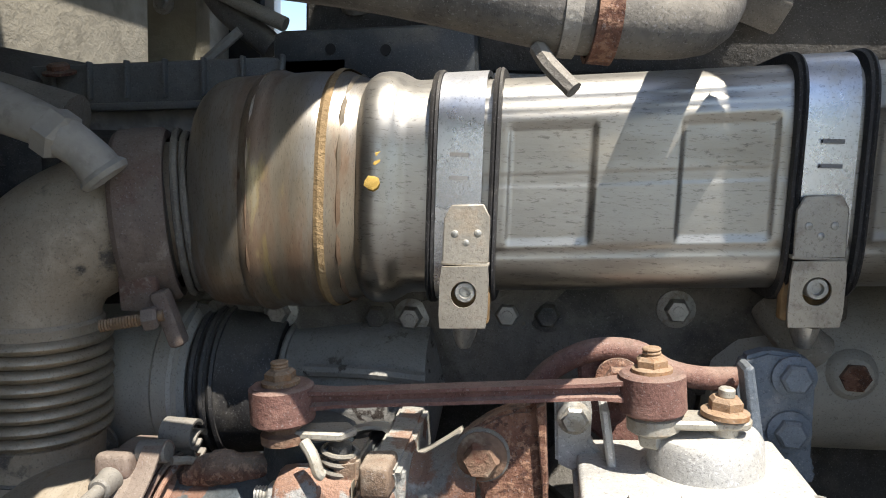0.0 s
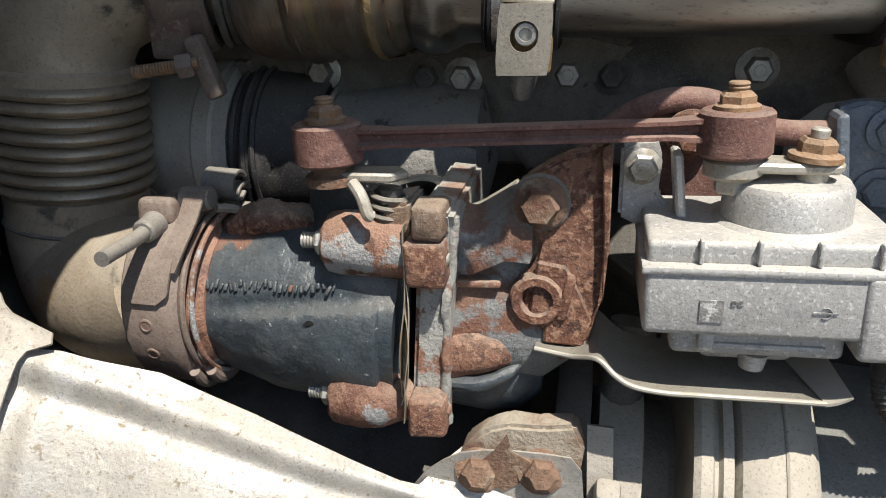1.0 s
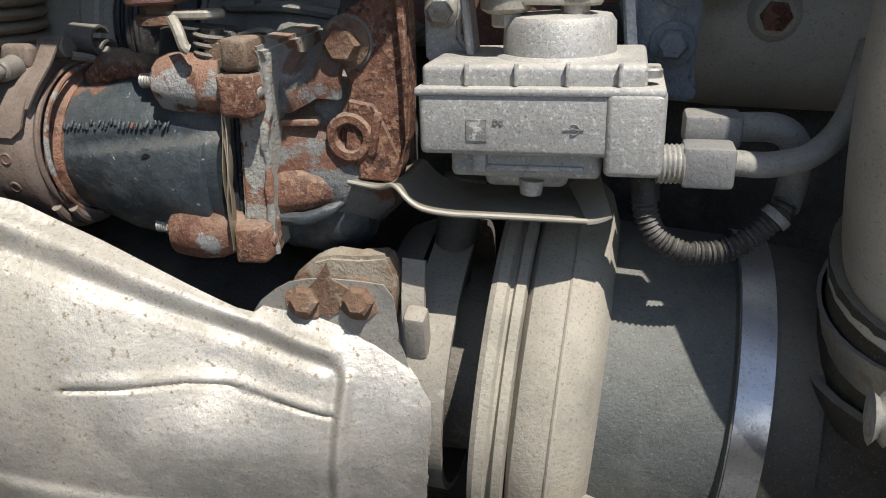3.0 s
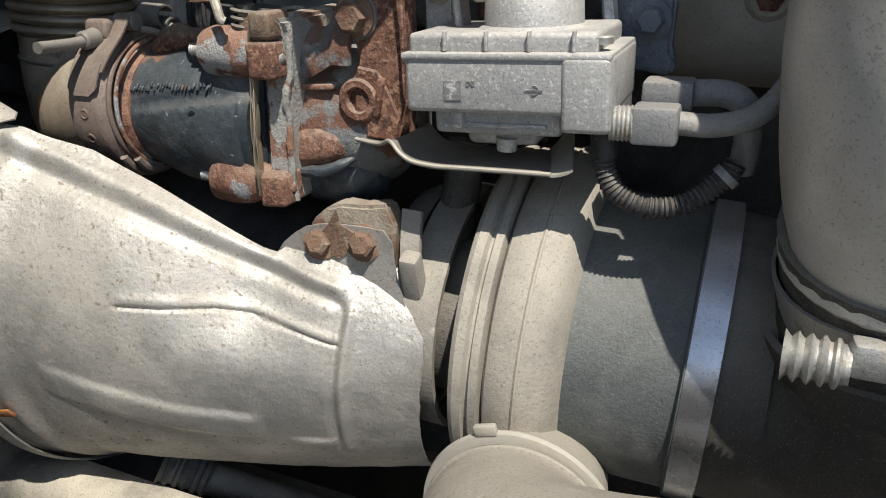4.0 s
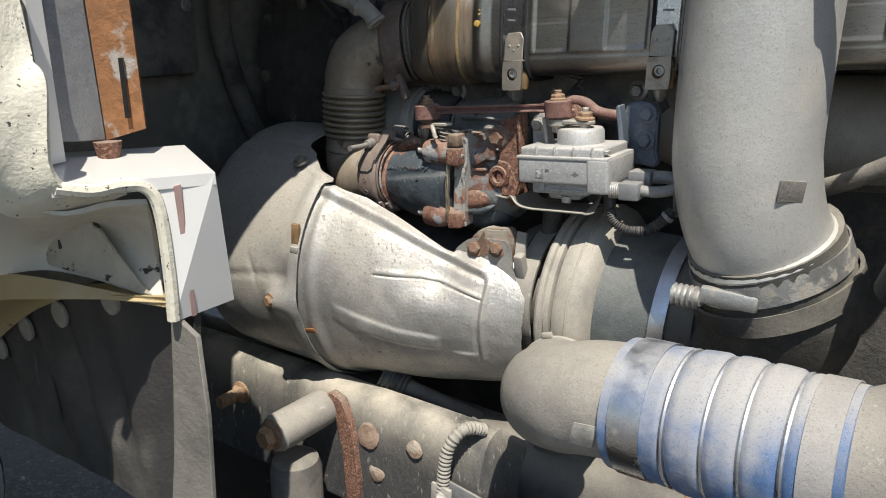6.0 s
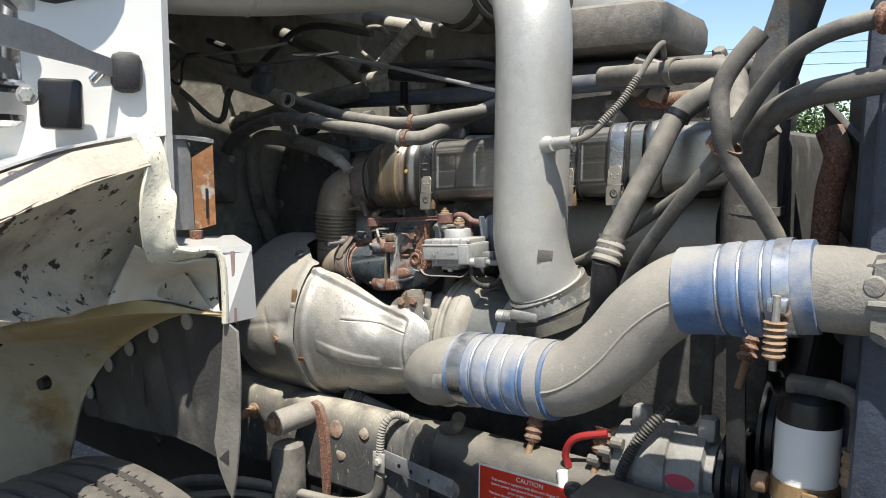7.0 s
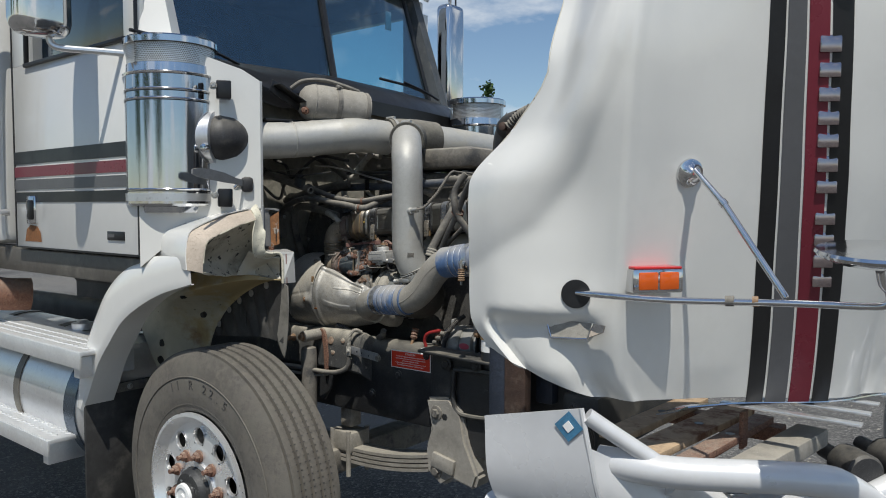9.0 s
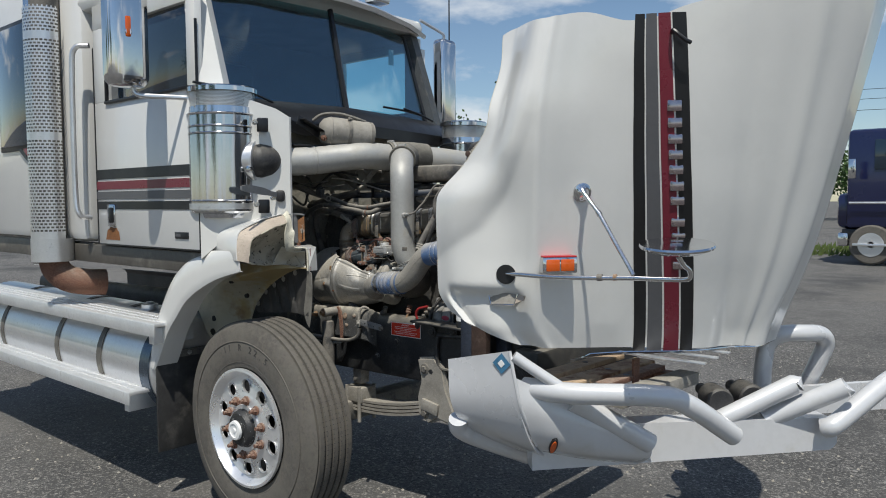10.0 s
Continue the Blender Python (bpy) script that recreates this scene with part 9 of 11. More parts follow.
    def tongue(u, v):
        a = 13 + 92 * v
        k = min(1, 0.55 + v / 0.055 * 0.45)
        return wrap(-0.0025 + (u - 0.5) * 0.0235 * k, a, 0.0500)
    part("tongue", sheet(tongue, 6, 60, -0.0012), M_clamp, c, "overlapping strap end")
    part("lip", torus(p + ax * 0.0150, ax, 0.0432, 0.0016, 60, 8), M_clamp, c)
    part("lip", torus(p + ax * 0.0190, ax, 0.0415, 0.0014, 60, 8), M_halfrust, c)
    for k in range(2):
        part("curled_end", tube([wrap(0.013 + 0.006 * k, -38 - 6 * k - 9 * i, 0.0470 - 0.003 * k + 0.0012 * math.sin(i)) for i in range(7)], [0.0026, 0.0032, 0.0034, 0.0034, 0.0030, 0.0026, 0.002], 10, 4), M_clamp, c)
    for x, a in ((-0.006, 21), (0.003, 21), (-0.003, 0), (-0.0025, -19)):
        q = wrap(x, a, 0.0500 if a > 13 else 0.0487)
        part("rivet", lathe(q, (0, -math.cos(radians(a)), math.sin(radians(a))), [(0, 0.0034), (0.0005, 0.0033), (0.0008, 0.0026), (0.0004, 0.0020), (0.0004, 0.0004)], 18), M_clamp, c)
    # T-bolt lying across the top, with its barrels and strap loops
    part("t_bolt", tube([(0.0450, 0.683, 1.3798), (0.0425, 0.716, 1.3790), (0.0405, 0.742, 1.3830)], 0.0034, 16, 3), M_clampgrey, c, "grey T-bolt")
    part("nut", lathe((0.0424, 0.7175, 1.3795), (-0.04, 1, 0.06), [(0, 0.0045), (0.001, 0.0056), (0.008, 0.0058), (0.010, 0.0064), (0.011, 0.0064)], 20), M_clampgrey, c)
    part("trunnion", box((0.0405, 0.7385, 1.3835), (0.0190, 0.0165, 0.0135), 0.0035, (-12, -4, 0), 3), M_clamp, c)
    part("barrel", rod((0.0485, 0.743, 1.3890), (0.0640, 0.743, 1.3905), 0.0058, None, 20, 0.001), M_clampgrey, c)
    def strap(u, v):
        rows = [wrap(0.006, 30, 0.0505), V(0.0560, 0.7200, 1.3730), V(0.0575, 0.7295, 1.3830), V(0.0580, 0.7375, 1.3930), V(0.0585, 0.7440, 1.3955), V(0.0588, 0.7495, 1.3905), V(0.0585, 0.7480, 1.3845)]
        return smooth_rows(rows, v) + V((u - 0.5) * 0.0100, 0, (u - 0.5) * 0.001)
    part("strap", sheet(strap, 3, 36, 0.0012), M_clamp, c)
    for y, z, w in ((0.764, 1.3915, 0.017), (0.772, 1.3830, 0.014)):
        part("loop", sheet(lambda u, v: V(0.0600 + (u - 0.5) * w, y + 0.0072 * math.cos(v * 5.2 + 0.4), z + 0.0066 * math.sin(v * 5.2 + 0.4)), 3, 24, 0.0014), M_clampgrey, c)
    part("keeper", tube([(0.066, 0.742, 1.3860), (0.072, 0.750, 1.3835), (0.076, 0.760, 1.3760)], 0.0022, 8, 5), M_dustdk, c)


def oil_pipe_behind():
    t = thing("air_crossover_tube", (-0.02, 0.89, 1.385), "smooth grey cast pipe behind the bellows", "pipe")
    part("pipe", lathe((-0.12, 0.885, 1.375), (1, 0, 0.05), [(0, 0.052), (0.06, 0.050), (0.11, 0.0515), (0.118, 0.0545), (0.126, 0.0550), (0.142, 0.0545), (0.145, 0.050)], 40), M_greypipe, t)
    part("collar", lathe((0.004, 0.885, 1.3812), (1, 0, 0.05), [(0, 0.0548), (0.002, 0.0562), (0.012, 0.0562), (0.014, 0.0548)], 44), M_greypipe, t)
    part("boss", hexhead((-0.035, 0.836, 1.352), (0, -1, -0.3), 0.011, 0.008, flange=0.015), M_dustdk, t)
    h = thing("rubber_coupling", (0.045, 0.89, 1.385), "black rubber coupling with ridged rings on the grey pipe", "coupling")
    part("sleeve", lathe((0.024, 0.885, 1.3825), (1, 0, 0.05), [(0, 0.046), (0.002, 0.050), (0.006, 0.051), (0.008, 0.049), (0.010, 0.051), (0.014, 0.051), (0.016, 0.049), (0.018, 0.0505), (0.022, 0.0495), (0.052, 0.046), (0.056, 0.043)], 40), M_rubber, h)
    for k in range(3):
        part("ring", torus((0.029 + 0.0065 * k, 0.885, 1.3828 + 0.0003 * k), (1, 0, 0.05), 0.0505, 0.0022, 44, 6), M_rubber, h)
    c = thing("water_outlet_casting", (0.12, 0.89, 1.385), "mottled grey cast outlet between the bolts", "casting")
    part("neck", roughen(lathe((0.075, 0.885, 1.385), (1, 0, 0.03), [(0, 0.036), (0.03, 0.040), (0.07, 0.046), (0.10, 0.042), (0.11, 0.0)], 32), 0.003, 0.03), M_mottle, c)
    part("lip", torus((0.082, 0.885, 1.3852), (1, 0, 0.03), 0.0385, 0.0022, 40, 6), M_mottle, c)
    part("rib", tube([(0.10, 0.846, 1.405), (0.14, 0.840, 1.408), (0.175, 0.845, 1.405)], 0.004, 8, 4), M_mottle, c)
    m = thing("manifold_flange", (0.24, 0.9, 1.42), "dark cast manifold flange behind a row of bolts", "manifold")
    part("flange", roughen(box((0.20, 0.905, 1.425), (0.46, 0.05, 0.085), 0.012, (0, -4, 0)), 0.003, 0.04), M_dustdk, m)
    part("arm", prism([(0.165, 1.45), (0.215, 1.47), (0.26, 1.462), (0.235, 1.435), (0.225, 1.395), (0.205, 1.38), (0.19, 1.40)], (0, 0.872, 0), (1, 0, 0), (0, 0, 1), -0.02, 0.004, 2), M_dustdk, m)
    part("runner", roughen(tube([(0.31, 0.90, 1.40), (0.30, 0.89, 1.36), (0.27, 0.87, 1.32)], 0.035, 20, 5), 0.003, 0.03), M_block, m)
    for x, z, mt in ((0.072, 1.434, M_bolt), (0.160, 1.436, M_bolt), (0.222, 1.442, M_bolt), (0.247, 1.443, M_dustdk), (0.325, 1.451, M_bolt), (0.138, 1.435, M_dustdk), (0.022, 1.432, M_dustdk), (0.405, 1.455, M_bolt)):
        b = thing("manifold_bolt", (x, 0.872, z), "flanged hexagon bolt on the manifold", "bolt", "manifold bolts")
        part("head", hexhead((x, 0.880, z), (0, -1, 0), 0.0078, 0.011, flange=0.0118, mark=True), mt, b)
    a = thing("rust_arch_bracket", (0.28, 0.8, 1.44), "rust-red curved bracket behind the linkage", "bracket")
    part("arch", tube([(0.236, 0.80, 1.412), (0.25, 0.80, 1.430), (0.270, 0.80, 1.4415), (0.292, 0.80, 1.4425), (0.308, 0.80, 1.434), (0.325, 0.80, 1.431), (0.345, 0.80, 1.432)], 0.0062, 12, 6), M_rod, a)
    part("web", prism([(0.262, 1.44), (0.305, 1.438), (0.312, 1.40), (0.29, 1.385), (0.268, 1.40)], (0, 0.80, 0), (1, 0, 0), (0, 0, 1), -0.008, 0.002), M_rod, a)
    part("bolt", hexhead((0.284, 0.796, 1.428), (0, -1, 0), 0.009, 0.010, flange=0.012), M_rust, a)
    g = thing("intercooler_housing", (0.42, 0.9, 1.42), "smooth dusty grey housing with a rusty drain plug", "housing")
    part("shell", roughen(lathe((0.345, 0.925, 1.408), (1, 0, 0.06), [(0, 0.0), (0, 0.040), (0.004, 0.046), (0.02, 0.052), (0.06, 0.056), (0.16, 0.058), (0.40, 0.058)], 40), 0.002, 0.05), M_greypipe, g)
    part("boss", lathe((0.427, 0.872, 1.419), (0, -1, 0), [(0, 0.016), (0.004, 0.014), (0.006, 0.011)], 20), M_greypipe, g)
    part("plug", hexhead((0.427, 0.867, 1.419), (0, -1, 0), 0.0088, 0.005), M_rust, g, "rusty hexagon plug")
    part("lug", roughen(tube([(0.375, 0.86, 1.462), (0.385, 0.85, 1.448), (0.40, 0.852, 1.436)], [0.012, 0.014, 0.012], 14, 5), 0.002, 0.02), M_dusty, g)
    r = thing("valve_cover_rail", (-0.05, 0.95, 1.58), "dark plastic rail with ribs along the valve cover", "rail")
    part("rail", box((-0.06, 0.955, 1.584), (0.32, 0.03, 0.034), 0.004, (0, -3, 0)), M_railgrey, r)
    part("lip", box((-0.06, 0.940, 1.568), (0.32, 0.012, 0.006), 0.002, (0, -3, 0)), M_railgrey, r)
    for k in range(9):
        part("rib", box((-0.19 + 0.03 * k, 0.938, 1.581 + 0.0016 * k), (0.003, 0.006, 0.028), 0.001), M_railgrey, r)
    part("bolt", hexhead((-0.122, 0.935, 1.590), (0, -0.3, 1), 0.008, 0.008, flange=0.012), M_rust, r)
    b = thing("dark_cover", (0.10, 0.95, 1.61), "slate-grey steel cover with two holes above the cooler", "cover")
    part("cover", box((0.115, 0.955, 1.608), (0.15, 0.03, 0.042), 0.008, (0, -3, 0)), M_slate, b)
    for x in (0.085, 0.125):
        part("hole", lathe((x, 0.9395, 1.612), (0, -1, 0), [(0, 0.004), (0.0006, 0.004)], 14), M_black, b)
    p = thing("cab_post", (-0.12, 1.1, 1.7), "dusty pale upright post before the firewall", "post")
    part("post", box((-0.112, 1.10, 1.72), (0.05, 0.03, 0.24), 0.003), M_postdust, p)
    part("bolt", hexhead((-0.118, 1.083, 1.67), (0, -1, 0), 0.007, 0.008, flange=0.01), M_bolt, p)
    f = thing("elbow_fitting", (0.02, 0.72, 1.53), "dusty cast hose fitting with raised letters beside the cooler", "fitting")
    q = [(-0.05, 0.735, 1.560), (-0.02, 0.725, 1.552), (0.006, 0.722, 1.543), (0.024, 0.724, 1.532), (0.033, 0.728, 1.520)]
    q = [(x - 0.022, y + 0.05, z + 0.004) for x, y, z in q]
    part("body", tube(q, [0.012, 0.013, 0.0115, 0.0105, 0.012], 18, 6), M_fit, f)
    part("ring", torus(q[-1], (0.6, 0.2, -0.8), 0.011, 0.003, 20, 6), M_fit, f)
    part("nut", hexhead(q[2], (0.8, 0, -0.5), 0.014, 0.012), M_fit, f)
    w = thing("wall_conduit", (-0.25, 0.9, 1.62), "black corrugated conduit near the firewall", "conduit")
    part("conduit", tube([(-0.30, 0.95, 1.60), (-0.22, 0.93, 1.635), (-0.12, 0.93, 1.70), (-0.08, 0.94, 1.76)], 0.011, 12, 6, (0.006, 0.003)), M_rubber, w)
    l = thing("left_bracket", (-0.12, 0.9, 1.58), "dark bent bracket beside the valve cover", "bracket")
    part("arm", tube([(-0.19, 0.93, 1.60), (-0.165, 0.92, 1.588), (-0.155, 0.915, 1.565), (-0.125, 0.91, 1.558)], 0.006, 8, 5), M_dustdk, l)


def egr_valve():
    t = thing("egr_valve", (0.1, 0.76, 1.34), "slate-painted valve body scabbed with rust", "valve")
    base = [(0.058, 0.0385), (0.066, 0.0405), (0.080, 0.0430), (0.100, 0.0465), (0.130, 0.0490), (0.160, 0.0500)]
    crease = [(0.058, 4), (0.080, 8), (0.120, 17), (0.160, 23)]

    def skin(x, a, lift=0.0):
        """Valve body: a cone with a raised front panel under a casting crease."""
        r = lerp_rows(base, x)[0]
        edge = lerp_rows(crease, x)[0]
        on = min(max((x - 0.064) / 0.03, 0), 1) * min(max((0.1535 - x) / 0.0008, 0), 1)
        up = min(max((edge - a) / 2.5, 0), 1) * min(max((a + 62) / 8, 0), 1)
        r += 0.0030 * on * up
        r -= 0.0022 * math.exp(-((a - edge - 5) / 5.0) ** 2) * min(max((x - 0.066) / 0.02, 0), 1)
        r += 0.0012 * noise.noise(V(x * 45, math.cos(radians(a)) * 2.2, math.sin(radians(a)) * 2.2)) + 0.0004 * noise.noise(V(x * 170, a * 0.14, 4))
        q = radians(a)
        return V(x, 0.766 - math.cos(q) * (r + lift), 1.3345 + 0.02 * (x - 0.06) + math.sin(q) * (r + lift))

    xs = [0.058 + 0.0012 * i for i in range(80)] + [0.1532, 0.1537, 0.156, 0.160]
    part("cone", rings([[skin(x, -180 + 360 * k / 150) for k in range(150)] for x in sorted(xs)]), M_paintrust, t, sharp=50)
    part("pipe_flange", roughen(lathe((0.0545, 0.763, 1.3345), (1, 0, 0.02), [(0, 0.036), (0.001, 0.0425), (0.005, 0.0432), (0.008, 0.0410), (0.011, 0.039)], 48), 0.0006, 0.008), M_halfrust, t, "rusty pipe flange")
    ridge = [V(0.064, 0.756, 1.3700), V(0.074, 0.752, 1.3765), V(0.086, 0.750, 1.3805), V(0.100, 0.752, 1.3820), V(0.113, 0.756, 1.3800)]
    part("rust_ridge", roughen(roughen(tube(ridge, [0.0045, 0.0065, 0.0085, 0.0085, 0.005], 20, 8), 0.0030, 0.011), 0.0008, 0.0025), M_rust, t, "flaking rust ridge")
    part("stem_housing", roughen(lathe((0.128, 0.768, 1.366), (0.03, 0, 1), [(0, 0.031), (0.010, 0.027), (0.018, 0.024), (0.034, 0.0225), (0.036, 0.019)], 32), 0.0012, 0.012), M_paintrust, t)
    rng = random.Random(12)
    for k in range(26):
        x = 0.066 + 0.0026 * k
        q = skin(x, 25 + 0.20 * k + rng.uniform(-1.6, 1.6), 0.0004)
        part("cast_letter", box(q, (rng.uniform(0.0012, 0.0020), 0.0022, rng.uniform(0.0030, 0.0056)), 0.0006, (-28, rng.uniform(-25, 25), 0)), M_paintrust, t)
    part("dark_chip", roughen(lathe(skin(0.1215, 10, -0.0005), (0, -1, 0.2), [(0, 0.0026), (0.0008, 0.0024), (0.001, 0.001)], 9, squash=0.6), 0.0012, 0.002), M_black, t)
    # bolt lugs left of the flange
    u = part("bolt_lug", roughen(roughen(lathe((0.1255, 0.7312, 1.3795), (1, 0, 0.05), [(0, 0.0090), (0.0004, 0.0118), (0.0022, 0.0136), (0.008, 0.0146), (0.024, 0.0150), (0.0385, 0.0150)], 44), 0.0012, 0.009), 0.0004, 0.0022), M_halfrust, t, "rust-scabbed bolt lug")
    part("ledge", roughen(prism([(0.134, 1.386), (0.138, 1.3935), (0.1475, 1.3945), (0.1530, 1.3945), (0.1545, 1.4015), (0.1600, 1.4030), (0.1650, 1.4040), (0.1650, 1.384)], (0, 0.7225, 0), (1, 0, 0), (0, 0, 1), -0.030, 0.0016, 2), 0.0009, 0.006), M_tabrust, u)
    l = part("bolt_lug", roughen(roughen(lathe((0.1290, 0.7265, 1.3040), (1, 0, 0.05), [(0, 0.0090), (0.0004, 0.0112), (0.0024, 0.0132), (0.008, 0.0146), (0.016, 0.0150), (0.026, 0.0138), (0.034, 0.0105), (0.040, 0.0085)], 44), 0.0012, 0.009), 0.0004, 0.0022), M_halfrust, t, "rust-scabbed bolt lug")
    for lug, x0, y, z in ((u, 0.1255, 0.7312, 1.3795), (l, 0.1290, 0.7265, 1.3040)):
        part("stud", tube([(x0 - 0.0115, y, z - 0.0006), (x0 - 0.002, y, z)], 0.0033, 12, 2, (0.0015, 0.0006)), M_bolt, lug)
        part("nut", hexhead((x0 + 0.001, y, z), (-1, 0, -0.05), 0.0064, 0.0062, flange=0.0075), M_bolt, lug)
    # flanges with bent gasket leaves between them
    def outline(w, top, low):
        return [(0.752 - w, top - 0.008), (0.746 - w, top), (0.80, top + 0.002), (0.812, 1.38), (0.815, 1.33), (0.808, low + 0.01), (0.78, low), (0.752 - w, low)]
    def slab(x0, x1, w, top, low, bev):
        pts = outline(w, top, low)
        return prism([(-y, z) for y, z in pts], (x1, 0, 0), (0, -1, 0), (0, 0, 1), x1 - x0, bev, 2)
    part("left_flange", roughen(slab(0.1555, 0.1645, 0.0215, 1.392, 1.298, 0.0018), 0.0010, 0.012), M_paintrust, t)
    part("right_flange", roughen(roughen(slab(0.1690, 0.1845, 0.0285, 1.402, 1.2955, 0.0022), 0.0012, 0.012), 0.0005, 0.003), M_paleflange, t)
    part("worn_edge", roughen(roughen(tube([(0.1838, 0.727, 1.3985), (0.1836, 0.7262, 1.3720), (0.1822, 0.7240, 1.3600), (0.1832, 0.7245, 1.3450), (0.1838, 0.7232, 1.3250), (0.1850, 0.7235, 1.2985)], [0.0022, 0.0022, 0.0026, 0.0020, 0.0022, 0.0026], 12, 8), 0.0012, 0.006), 0.0004, 0.002), M_paleflange, t)
    for k, (dx, dy, bow, z0, z1) in enumerate(((0.0, 0.0, 0.0045, 1.3085, 1.3730), (0.0012, -0.0022, 0.0028, 1.3005, 1.3600), (-0.0008, 0.0014, 0.0012, 1.3120, 1.3950))):
        part("gasket_leaf", sheet(lambda p, q: V(0.1654 + dx + bow * math.sin(p * math.pi) ** 1.3 * q + 0.0008 * math.sin(p * 9 + k), 0.7210 + dy - (0.0048 + 0.0050 * math.sin(p * 3.14)) * q, z0 + (z1 - z0) * p), 26, 4, 0.0005), M_gasket, t, "bent bare-metal gasket leaf")
    for cz, hz, cx, wx, mt in ((1.3800, 0.0205, 0.1742, 0.0172, M_rust), (1.3985, 0.0150, 0.1748, 0.0138, M_tabrust), (1.3060, 0.0195, 0.1778, 0.0168, M_rust)):
        ear = part("flange_ear", roughen(roughen(box((cx, 0.7215, cz), (wx, 0.021, hz), 0.0024, (0, -5, 0), 3), 0.0011, 0.008), 0.0005, 0.0024), mt, t, "rusty flange ear")
        if mt is M_rust:
            part("pit", roughen(lathe((cx + 0.0087, 0.7205, cz + 0.001), (1, -0.1, 0), [(0, 0.0030), (0.0008, 0.0026), (0.0012, 0.0010)], 10), 0.0008, 0.002), M_paleflange, ear)
    # body beyond the flange: grey saddle, shelf, lobe and dark belly
    part("outlet", roughen(lathe((0.183, 0.779, 1.340), (1, 0, 0.05), [(0, 0.044), (0.012, 0.043), (0.028, 0.043), (0.042, 0.039), (0.054, 0.030), (0.058, 0.0)], 40), 0.003, 0.02), M_greyrust, t)
    def saddle(p, q):
        x = 0.1830 + 0.034 * p
        top = lerp_rows([(0.183, 1.3985), (0.1865, 1.3955), (0.190, 1.3955), (0.198, 1.4010), (0.206, 1.4070), (0.218, 1.4090)], x)[0]
        a = radians(-8 + 108 * q)
        r = 0.0185 + 0.004 * p
        return V(x, 0.7545 - math.cos(a) * r + 0.0005 * noise.noise(V(x * 200, q * 6, 1)), top - r * 0.95 + math.sin(a) * r * 0.95 - 0.006 * (1 - q))
    part("saddle", sheet(saddle, 30, 20, 0.004), M_greyrust, t)
    part("shelf", roughen(box((0.1940, 0.7470, 1.3640), (0.022, 0.022, 0.0035), 0.0012, (0, -6, 0)), 0.0006, 0.006), M_paleflange, t)
    part("lobe", roughen(roughen(rings([[V(x, 0.7520 - w * math.cos(q) * (1.25 if math.cos(q) > 0 else 1.0), zc + h * math.copysign(abs(math.sin(q)) ** 0.8, math.sin(q))) for q in (2 * math.pi * k / 36 for k in range(36))] for x, zc, w, h in ((0.1815, 1.3265, 0.0165, 0.0180), (0.188, 1.3275, 0.0170, 0.0175), (0.196, 1.3290, 0.0168, 0.0155), (0.205, 1.3300, 0.0155, 0.0120), (0.212, 1.3300, 0.0130, 0.0085), (0.2165, 1.3300, 0.0095, 0.0060), (0.2185, 1.3300, 0.0040, 0.0025))]), 0.0016, 0.008), 0.0006, 0.0025), M_rust, t, "rust-covered lobe")
    part("lobe_rim", roughen(tube([(0.184, 0.7345, 1.3130), (0.197, 0.7330, 1.3150), (0.209, 0.7360, 1.3195), (0.217, 0.743, 1.3250)], [0.0034, 0.0038, 0.0034, 0.002], 12, 5), 0.0008, 0.006), M_paintrust, t)
    part("belly", roughen(lathe((0.180, 0.764, 1.3085), (1, 0, 0.06), [(0, 0.021), (0.02, 0.0235), (0.036, 0.0210), (0.046, 0.012), (0.048, 0.0)], 28), 0.0016, 0.012), M_paintrust, t)
    # wavy steel heat tab over the flange
    hs = thing("wavy_gasket_tab", (0.19, 0.76, 1.40), "wavy bright steel tab standing out of the flange", "gasket tab")
    wave = [(0.150, 1.4010), (0.160, 1.4040), (0.168, 1.4035), (0.172, 1.3995), (0.176, 1.3935), (0.181, 1.3905), (0.188, 1.3930), (0.197, 1.3990), (0.206, 1.4060)]
    part("tab", sheet(lambda p, q: smooth_rows([V(x, 0.764, z) for x, z in wave], p) + V(0, 0.022 * q, 0.003 * q - 0.012 * q * q), 36, 4, 0.0018), M_tray, hs)
    # rusty support bracket
    b = thing("support_bracket", (0.23, 0.735, 1.34), "thick rust-red support bracket with a bolt and an open eye", "bracket")
    poly = [(0.2060, 1.4060), (0.2110, 1.4135), (0.2186, 1.4190), (0.2250, 1.4235), (0.2317, 1.4265), (0.2389, 1.4275), (0.2417, 1.4315), (0.2468, 1.4325), (0.2489, 1.4054), (0.2503, 1.3876), (0.2502, 1.3620), (0.2481, 1.3560), (0.2472, 1.3480), (0.2452, 1.3375), (0.2250, 1.3372), (0.2240, 1.3450), (0.2165, 1.3490), (0.2145, 1.3570), (0.2150, 1.3700), (0.2185, 1.3748), (0.2200, 1.3844), (0.2161, 1.3933), (0.2085, 1.3975)]
    part("plate", roughen(roughen(prism(poly, (0, 0.7400, 0), (1, 0, 0), (0, 0, 1), -0.014, 0.0016, 2), 0.0006, 0.008), 0.0003, 0.002), M_rust, b)
    part("spine", roughen(prism([(0.2425, 1.4305), (0.2466, 1.4322), (0.2487, 1.4054), (0.2501, 1.3876), (0.2500, 1.3625), (0.2488, 1.3700), (0.2468, 1.3950)], (0, 0.7398, 0), (1, 0, 0), (0, 0, 1), 0.0046, 0.0008), 0.0004, 0.004), M_rust, b)
